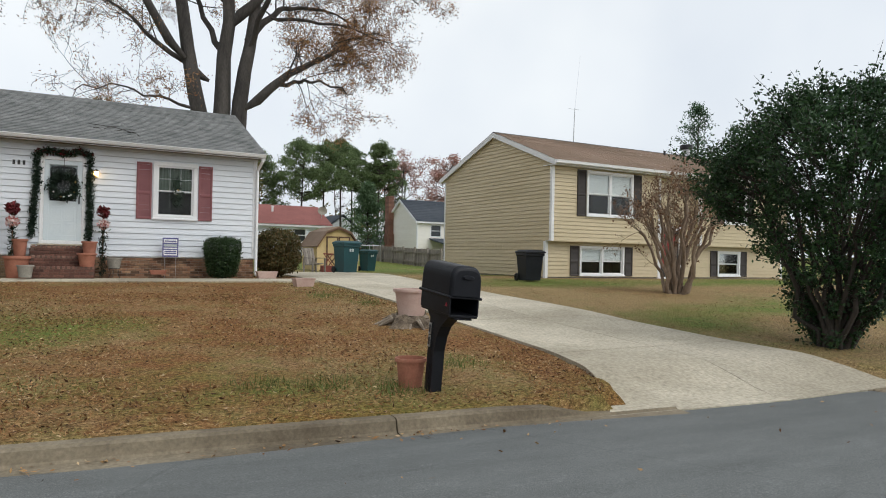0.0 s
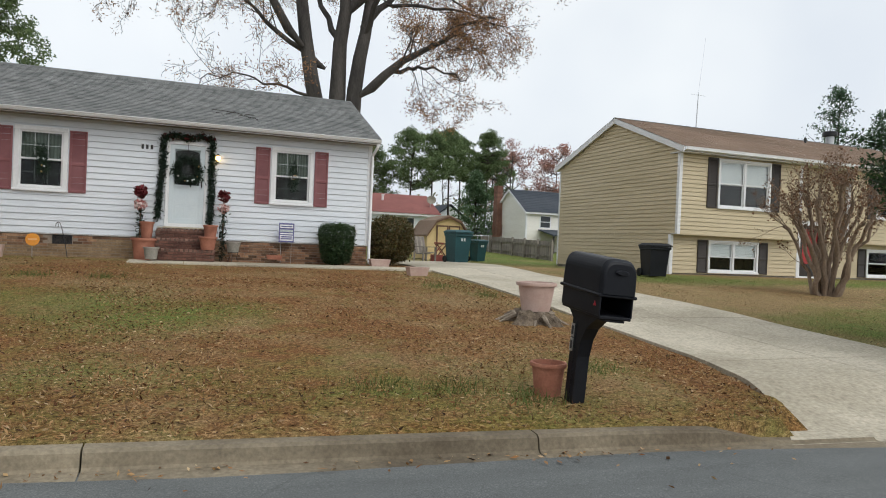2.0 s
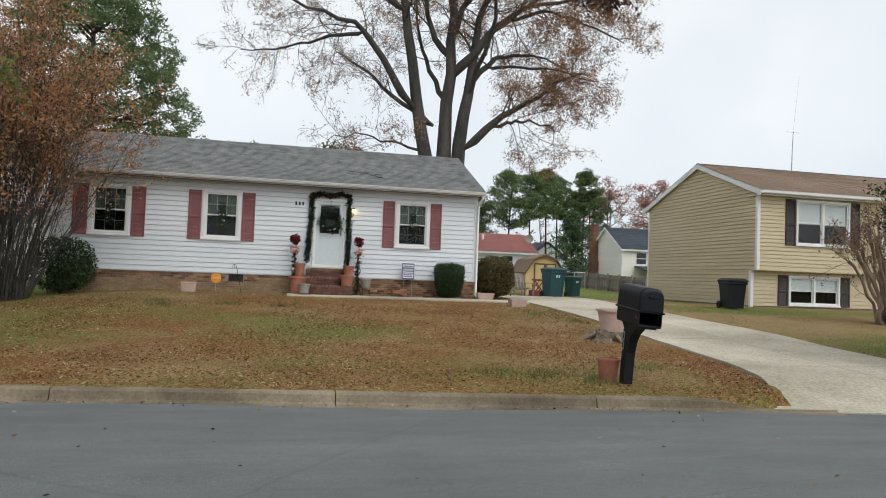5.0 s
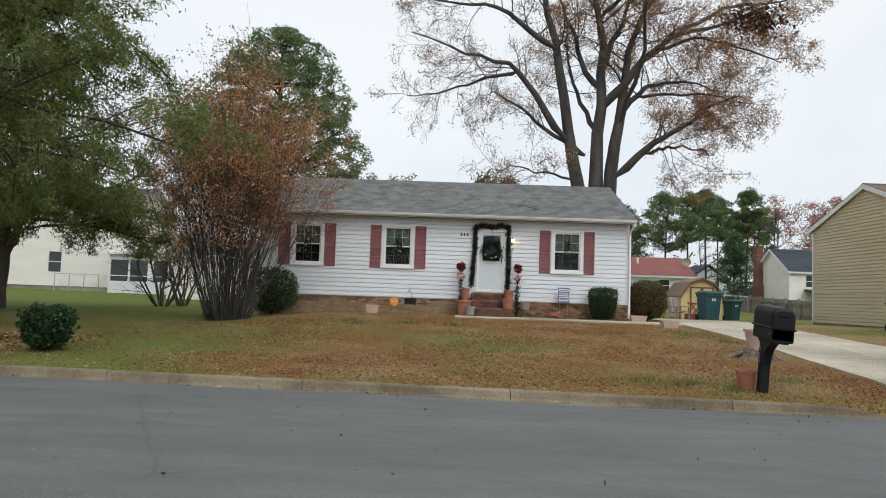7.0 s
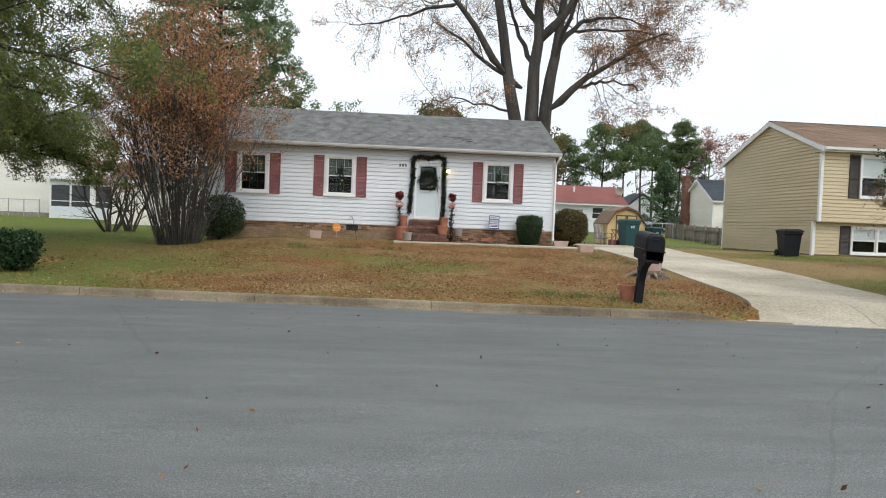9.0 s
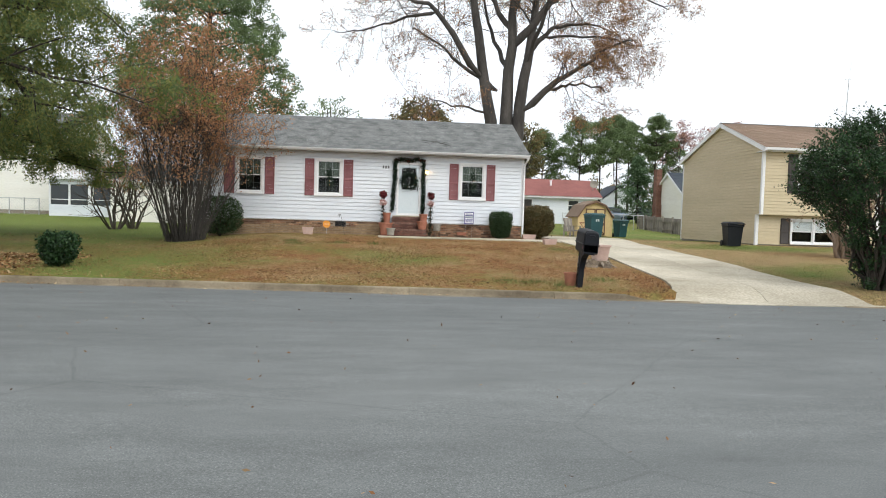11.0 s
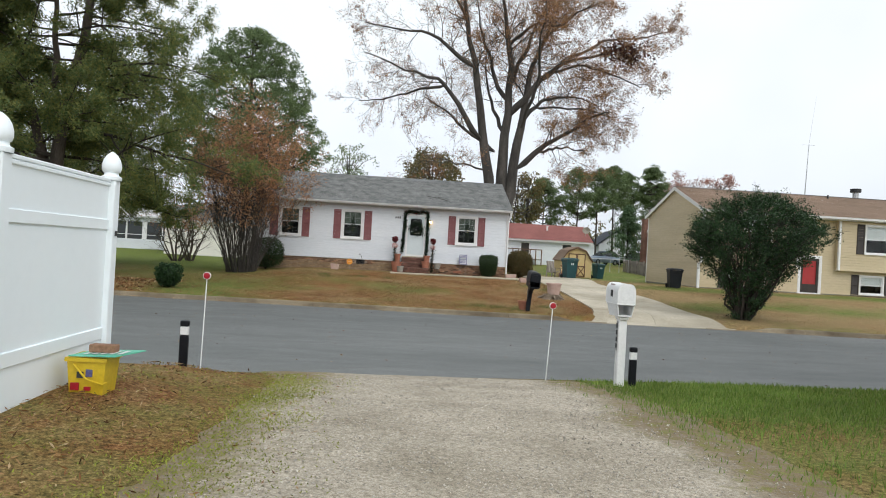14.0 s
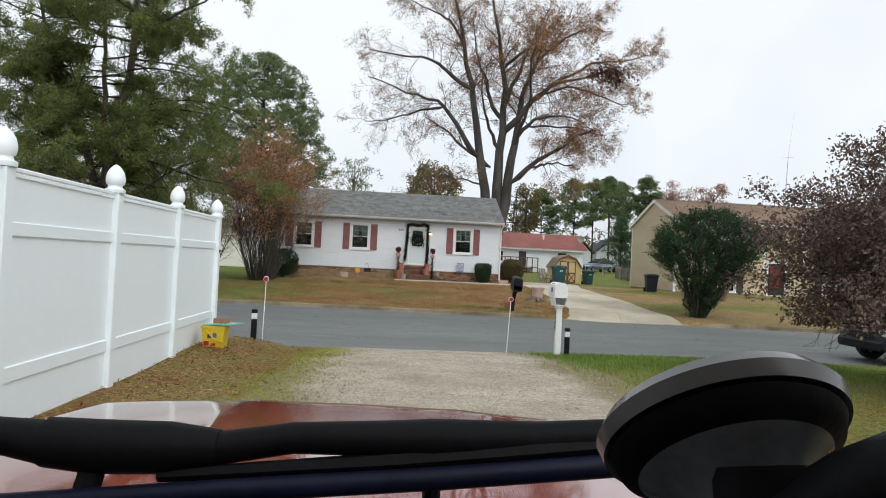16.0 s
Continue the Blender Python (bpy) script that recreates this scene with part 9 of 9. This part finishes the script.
def lawn_leaf(x, y):
    if y < kerb_y(x) + 0.18 or on_drive(x, y) or (-1.95 < y + 0.03 * x < -0.95 and -6 < x < 1.2):
        return 0.0
    d = 0.36 + 1.3 * patch(x, y, 0.45, 12) + 0.35 * ease(-(y - kerb_y(x)), -5.0, -0.3)
    return max(0.04, min(1.0, d)) * (1.0 if x < 1.3 else 0.14) * (1 - 0.5 * ease(-x, 13, 15))


litter = scatter(60000, -20, 12, -15.5, -0.2, lawn_leaf, 0.014)
close = scatter(95000, -13, 3, -14.6, -4, lawn_leaf, 0.010)
shape = np.concatenate([kites(scat, litter, 0.028, 0.3, flat=0.6), kites(scat, close, 0.026, 0.2, flat=0.5)])
near_litter = scatter(30000, -8.7, -1.5, -36, -26.4, lambda x, y: 0.0 if y > near_y(x) - 0.1 else (0.65 if x < -8.1 else 0.35 if x < -7.4 else 0.12 if x < -6.5 else 0.0), 0.02)
shape = np.concatenate([shape, kites(scat, near_litter, 0.026, 0.2, flat=0.5)])
road_litter = scatter(1500, -16, 10, -26.3, -13.6, lambda x, y: 0.0 if y > kerb_y(x) - 0.02 or y < near_y(x) else (0.35 if y < kerb_y(x) - 0.5 else 1.0), 0.016)
gutter = scatter(2600, -20, 12, -16, -12, lambda x, y: 1.0 if kerb_y(x) - 0.32 < y < kerb_y(x) - 0.03 and not on_drive(x, y) else 0.0, 0.02)
shape = np.concatenate([shape, kites(scat, road_litter, 0.022, 0.4, flat=0.7), kites(scat, gutter, 0.032, 0.4, flat=0.7)])
under = scatter(16000, -26, -13.6, -13.6, -8.6, lambda x, y: 0.0 if y < kerb_y(x) + 0.2 else max(0.0, min(1.0, 0.75 + 1.2 * patch(x, y, 0.5, 31) - 0.5 * ease(x, -15, -13.6))), 0.016)
debris = scatter(9000, -26, -1, -16, -12, lambda x, y: (1.0 if patch(x, 0, 0.7, 44) > 0.0 else 0.25) if kerb_y(x) - 0.2 < y < kerb_y(x) + 0.05 and not on_drive(x, y) else 0.0, 0.022)
shape = np.concatenate([shape, kites(scat, under, 0.042, 0.5, flat=0.6), kites(scat, debris, 0.022, 0.4, flat=0.7)])
tagged(new("fallen_leaves", array_mesh("fallen_leaves", shape, 4, LEAF_FALLEN)), "dry brown leaves scattered over lawn, kerb and street", "leaves", "", "stuff")


def blades(points, height, width, lean=0.35):
    p = np.asarray(points)
    n = len(p)
    h = height * scat.uniform(0.5, 1.4, n)[:, None]
    a = scat.uniform(0, 2 * math.pi, n)
    side = np.stack([np.cos(a), np.sin(a), np.zeros(n)], 1) * width
    tip = np.concatenate([scat.normal(0, lean, (n, 2)), np.ones((n, 1))], 1) * h
    return np.stack([p - side, p + side, p + tip * 0.6 + side * 0.6, p + tip], 1).reshape(-1, 3)


def lawn_grass(x, y):
    if y < kerb_y(x) + 0.17 or on_drive(x, y) or (-1.95 < y + 0.03 * x < -0.95 and -6 < x < 1.2):
        return 0.0
    return max(0.0, min(1.0, 0.12 + 1.3 * green_at(x, y) + 0.5 * patch(x, y, 1.1, 21)))


dry = scatter(52000, -15, 9, -15.5, -1, lambda x, y: min(1.0, lawn_grass(x, y) + 0.25) if lawn_grass(x, y) > 0 else 0.0, -0.004)
tagged(new("dry_grass", array_mesh("dry_grass", blades(dry, 0.032, 0.004), 4, GRASS_DRY)), "short dormant straw-coloured grass", "grass", "", "stuff")
grn = [scatter(34000, -22, 14, -15.5, 2, lambda x, y: max(0.0, lawn_grass(x, y) - 0.28), -0.004)]
for cx, cy in ((-8.9, -4.6), (-8.7, -5.4), (-7.2, -4.9), (-6.1, -5.0), (0.1, -5.6), (0.6, -6.9), (-3.0, -12.6), (-2.4, -12.9), (-0.6, -12.4), (-1.9, -13.3)):
    q = scat.normal(0, 0.17, (130, 2)) + np.array([cx, cy])
    grn.append(np.array([(x, y, land_z(x, y)) for x, y in q]))
tagged(new("green_grass", array_mesh("green_grass", np.concatenate([blades(grn[0], 0.04, 0.004)] + [blades(g_, 0.10, 0.004, 0.5) for g_ in grn[1:]]), 4, GRASS_GREEN)), "tufts of living green grass in the lawn", "grass", "", "stuff")
verge = scatter(36000, -3.8, 2.5, -32, -25.5, lambda x, y: 0.0 if y > near_y(x) - 0.08 else ((0.2 + 0.8 * ease(y, -30.5, -28)) if x > -3.4 + 0.3 * patch(x, y, 1.2, 3) else 0.06), -0.004)
moss_m = leaf_mat("yellow_green_moss", [(0.24, 0.28, 0.035), (0.33, 0.36, 0.05), (0.19, 0.24, 0.04), (0.36, 0.33, 0.10)], 0.8, 0.2)
mossy = scatter(60000, -8.6, -6.3, -36, -26.4, lambda x, y: 0.0 if y > near_y(x) - 0.1 else max(0.06, min(1.0, 0.85 - abs(x + 7.15) * 1.7 + 0.9 * patch(x, y, 1.1, 5))), 0.016)
tagged(new("moss", array_mesh("moss", blades(mossy, 0.014, 0.006, 0.8), 4, moss_m)), "yellow-green moss and short grass beside the gravel", "moss", "", "stuff")
tagged(new("verge_grass", array_mesh("verge_grass", blades(verge, 0.06, 0.006), 4, leaf_mat("bright_verge_grass", [(0.10, 0.17, 0.026), (0.16, 0.26, 0.045), (0.25, 0.31, 0.075)], 0.6))), "green grass verge beside the gravel", "grass", "", "stuff")
def stony(x, y):
    if y > near_y(x) - 0.02:
        return 0.0
    return max(0.0, min(1.0, 1.2 - 1.25 * max(0.0, abs(x + 5.25) - 1.0) + 0.5 * patch(x, y, 2.5, 3)))


stones = scatter(38000, -7.6, -3.0, -37, -26.2, stony, 0.018)
sv = []
for x, y, z in stones:
    s = 0.003 + 0.007 * scat.random() ** 3
    o = scat.normal(0, 0.3, (4, 3)) * s
    c = np.array([x, y, z + s * 0.2])
    t4 = np.array([[1, 1, 0.6], [-1, -1, 0.6], [-1, 1, -0.6], [1, -1, -0.6]]) * s + o + c
    sv += [t4[0], t4[1], t4[2], t4[0], t4[2], t4[3], t4[0], t4[3], t4[1], t4[1], t4[3], t4[2]]
tagged(new("gravel_stones", array_mesh("gravel_stones", np.array(sv), 3, mat("pale_stone_chips", (0.40, 0.365, 0.30), (0.60, 0.555, 0.48), 3.0, 50.0, 0.9, 0.3, per="island", per_amount=0.45))), "pale crushed stones on the gravel drive", "gravel", "", "stuff")


# ---------------------------------------------------------------- the red car that backs up the gravel drive, where it comes to rest
red_car = thing("car", "dull red car with black wipers and a windscreen mount", "car", (-6.054, -39.217, 0.6), rz=-4.08)
CC = -0.18


def bonnet_z(x, y):
    u = (x - CC) / 0.78
    crown = 1.06 - 0.035 * (y - 0.7) - 0.022 * (y - 0.7) ** 2 - 0.045 * u * u - 0.05 * max(0.0, abs(u) - 0.75) * 4 * abs(u)
    ridge = 0.003 * math.exp(-((abs(u) - 0.30) / 0.05) ** 2)
    return crown + ridge - 0.35 * max(0.0, y - 1.62) ** 1.2


hood, nx, ny = MB(), 40, 26
for j in range(ny + 1):
    y = 0.60 + (1.86 - 0.60) * j / ny
    for i in range(nx + 1):
        x = CC + 0.76 * (2 * i / nx - 1) * (1 - 0.10 * max(0, y - 1.3))
        hood.v.append((x, y, bonnet_z(x, y)))
hood.f = [(j * (nx + 1) + i, j * (nx + 1) + i + 1, (j + 1) * (nx + 1) + i + 1, (j + 1) * (nx + 1) + i) for j in range(ny) for i in range(nx)]
RED_CAR.node_tree.nodes["Principled BSDF"].inputs["Coat Weight"].default_value = 1.0
RED_CAR.node_tree.nodes["Principled BSDF"].inputs["Coat Roughness"].default_value = 0.04
part("bonnet", hood, RED_CAR, red_car, "glossy dull red bonnet", smooth=True, local=True)
shell = MB()
for y, w, zt, zb in ((-2.3, 0.72, 0.80, 0.40), (-1.9, 0.82, 0.92, 0.28), (-0.2, 0.86, 0.98, 0.25), (0.6, 0.86, 0.985, 0.25), (1.4, 0.84, 0.93, 0.25), (1.85, 0.78, 0.84, 0.27), (2.02, 0.66, 0.70, 0.34)):
    shell.v += [(CC - w * 0.94, y, zb), (CC - w, y, zb + 0.15), (CC - w, y, zt - 0.12), (CC - w * 0.93, y, zt), (CC + w * 0.93, y, zt), (CC + w, y, zt - 0.12), (CC + w, y, zb + 0.15), (CC + w * 0.94, y, zb)]
shell.f = [(8 * k + i, 8 * k + (i + 1) % 8, 8 * k + 8 + (i + 1) % 8, 8 * k + 8 + i) for k in range(6) for i in range(8)] + [tuple(range(8)), tuple(48 + i for i in reversed(range(8)))]
part("body", shell, RED_CAR, red_car, smooth=True, local=True)
part("bumper", MB().box(CC - 0.72, CC + 0.72, 1.92, 2.10, 0.30, 0.52, 0.06), RED_CAR, red_car, local=True)
ROOF_RINGS = ((-1.50, 0.52, 1.36), (-1.15, 0.57, 1.46), (-0.6, 0.59, 1.52), (-0.1, 0.57, 1.51), (0.14, 0.54, 1.475))
part("roof", loft([[(CC + w * u, y, z - 0.05 * u * u - d) for u, d in [(-1 + 0.25 * k, 0.0) for k in range(9)] + [(1 - 0.25 * k, 0.035) for k in range(9)]] for y, w, z in ROOF_RINGS]), RED_CAR, red_car, smooth=True, local=True)
for s in (-1, 1):
    part("pillar", MB().tube([(CC + s * 0.52, 0.12, 1.415), (CC + s * 0.62, 0.36, 1.21), (CC + s * 0.70, 0.56, 1.02)], 0.032, 8), RED_CAR, red_car, smooth=True, local=True)
    part("pillar", MB().tube([(CC + s * 0.57, -0.62, 1.45), (CC + s * 0.72, -0.64, 0.95)], 0.04, 8), RED_CAR, red_car, smooth=True, local=True)
    part("pillar", MB().tube([(CC + s * 0.50, -1.46, 1.31), (CC + s * 0.66, -1.85, 0.90)], 0.05, 8), RED_CAR, red_car, smooth=True, local=True)
    for (ya, yb), (yc, yd) in (((0.06, -0.58), (0.46, -0.60)), ((-0.66, -1.42), (-0.68, -1.76))):
        w0, w1 = CC + s * 0.55, CC + s * 0.71
        part("side_window", loft([[(w0 - s * d, ya, 1.42), (w0 - s * d, yb, 1.41), (w1 - s * d, yd, 0.99), (w1 - s * d, yc, 0.99)] for d in (0.0, 0.004)]), GLASS, red_car, "clear side window", local=True)
part("rear_window", loft([[(CC - 0.47, y - 0.002, z), (CC + 0.47, y - 0.002, z), (CC + 0.62, y - 0.36, z - 0.40), (CC - 0.62, y - 0.36, z - 0.40)] for y, z in ((-1.50, 1.335), (-1.504, 1.339))]), GLASS, red_car, "sloping rear window", local=True)
part("cowl", MB().box(CC - 0.72, CC + 0.72, 0.46, 0.62, 1.05, 1.095, 0.015), BLACK_PLASTIC, red_car, "black plastic cowl", local=True)
part("dashboard", MB().box(CC - 0.70, CC + 0.70, -0.10, 0.45, 0.95, 1.09, 0.04), BLACK_RUBBER, red_car, local=True)
for s in (-1, 1):
    part("headlight", MB().box(CC + s * 0.60 - 0.14, CC + s * 0.60 + 0.14, 1.86, 2.0, 0.62, 0.76, 0.04), LAMP_GLASS, red_car, local=True)
    for wy in (1.25, -1.40):
        ty = MB()
        for r, dx in ((0.20, 0.68), (0.29, 0.68), (0.31, 0.71), (0.31, 0.84), (0.29, 0.87), (0.20, 0.86), (0.0, 0.86)):
            ty.v += [(CC + s * dx, wy + r * math.cos(2 * math.pi * i / 24), 0.31 + r * math.sin(2 * math.pi * i / 24)) for i in range(24)]
        ty.f = [(24 * k + i, 24 * k + (i + 1) % 24, 24 * k + 24 + (i + 1) % 24, 24 * k + 24 + i) for k in range(6) for i in range(24)]
        part("wheel", ty, BLACK_RUBBER, red_car, local=True)
arm = MB()
arm.tube([(-0.50, 0.62, 1.184), (-0.44, 0.62, 1.181), (-0.39, 0.62, 1.176), (-0.33, 0.62, 1.170)], [0.010, 0.012, 0.016, 0.021], 16)
arm.tube([(-0.345, 0.62, 1.172), (-0.30, 0.62, 1.170), (-0.235, 0.62, 1.172), (-0.19, 0.62, 1.174)], [0.022, 0.024, 0.023, 0.016], 16)
arm.tube([(-0.20, 0.62, 1.172), (-0.125, 0.62, 1.186), (-0.034, 0.62, 1.190), (0.0, 0.62, 1.191), (0.092, 0.62, 1.196), (0.20, 0.62, 1.206)], [0.015, 0.014, 0.016, 0.018, 0.015, 0.014], 16)
# blacker than the other plastic; on the mount it paints in the roof's shade
WIPER_BLACK = mat("dull_wiper_black", (0.003, 0.003, 0.004), (0.006, 0.006, 0.007), 3.0, 80.0, 0.6, 0.1, spec=0.1)
part("wiper_arm", arm, WIPER_BLACK, red_car, smooth=True, local=True)
blade = MB()
blade.tube([(-0.56, 0.60, 1.103), (-0.372, 0.60, 1.121), (-0.177, 0.60, 1.143), (0.003, 0.60, 1.162), (0.20, 0.60, 1.186)], 0.010, 14)
part("wiper_blade", blade, mat("blue_black_rubber", (0.003, 0.004, 0.016), (0.006, 0.008, 0.024), 4.0, 60.0, 0.5, 0.1, spec=0.15), red_car, smooth=True, local=True)
part("wiper_blade", MB().tube([(-0.24, 0.61, 1.150), (-0.032, 0.61, 1.172), (0.095, 0.61, 1.188), (0.19, 0.61, 1.20)], [0.006, 0.009, 0.009, 0.006], 6), WIPER_BLACK, red_car, smooth=True, local=True)
part("wiper_stem", MB().tube([(-0.30, 0.62, 1.16), (-0.31, 0.60, 1.09)], 0.012, 8), WIPER_BLACK, red_car, local=True)
part("wiper_stem", MB().tube([(0.0, 0.62, 1.185), (0.0, 0.60, 1.09)], 0.008, 8), WIPER_BLACK, red_car, local=True)
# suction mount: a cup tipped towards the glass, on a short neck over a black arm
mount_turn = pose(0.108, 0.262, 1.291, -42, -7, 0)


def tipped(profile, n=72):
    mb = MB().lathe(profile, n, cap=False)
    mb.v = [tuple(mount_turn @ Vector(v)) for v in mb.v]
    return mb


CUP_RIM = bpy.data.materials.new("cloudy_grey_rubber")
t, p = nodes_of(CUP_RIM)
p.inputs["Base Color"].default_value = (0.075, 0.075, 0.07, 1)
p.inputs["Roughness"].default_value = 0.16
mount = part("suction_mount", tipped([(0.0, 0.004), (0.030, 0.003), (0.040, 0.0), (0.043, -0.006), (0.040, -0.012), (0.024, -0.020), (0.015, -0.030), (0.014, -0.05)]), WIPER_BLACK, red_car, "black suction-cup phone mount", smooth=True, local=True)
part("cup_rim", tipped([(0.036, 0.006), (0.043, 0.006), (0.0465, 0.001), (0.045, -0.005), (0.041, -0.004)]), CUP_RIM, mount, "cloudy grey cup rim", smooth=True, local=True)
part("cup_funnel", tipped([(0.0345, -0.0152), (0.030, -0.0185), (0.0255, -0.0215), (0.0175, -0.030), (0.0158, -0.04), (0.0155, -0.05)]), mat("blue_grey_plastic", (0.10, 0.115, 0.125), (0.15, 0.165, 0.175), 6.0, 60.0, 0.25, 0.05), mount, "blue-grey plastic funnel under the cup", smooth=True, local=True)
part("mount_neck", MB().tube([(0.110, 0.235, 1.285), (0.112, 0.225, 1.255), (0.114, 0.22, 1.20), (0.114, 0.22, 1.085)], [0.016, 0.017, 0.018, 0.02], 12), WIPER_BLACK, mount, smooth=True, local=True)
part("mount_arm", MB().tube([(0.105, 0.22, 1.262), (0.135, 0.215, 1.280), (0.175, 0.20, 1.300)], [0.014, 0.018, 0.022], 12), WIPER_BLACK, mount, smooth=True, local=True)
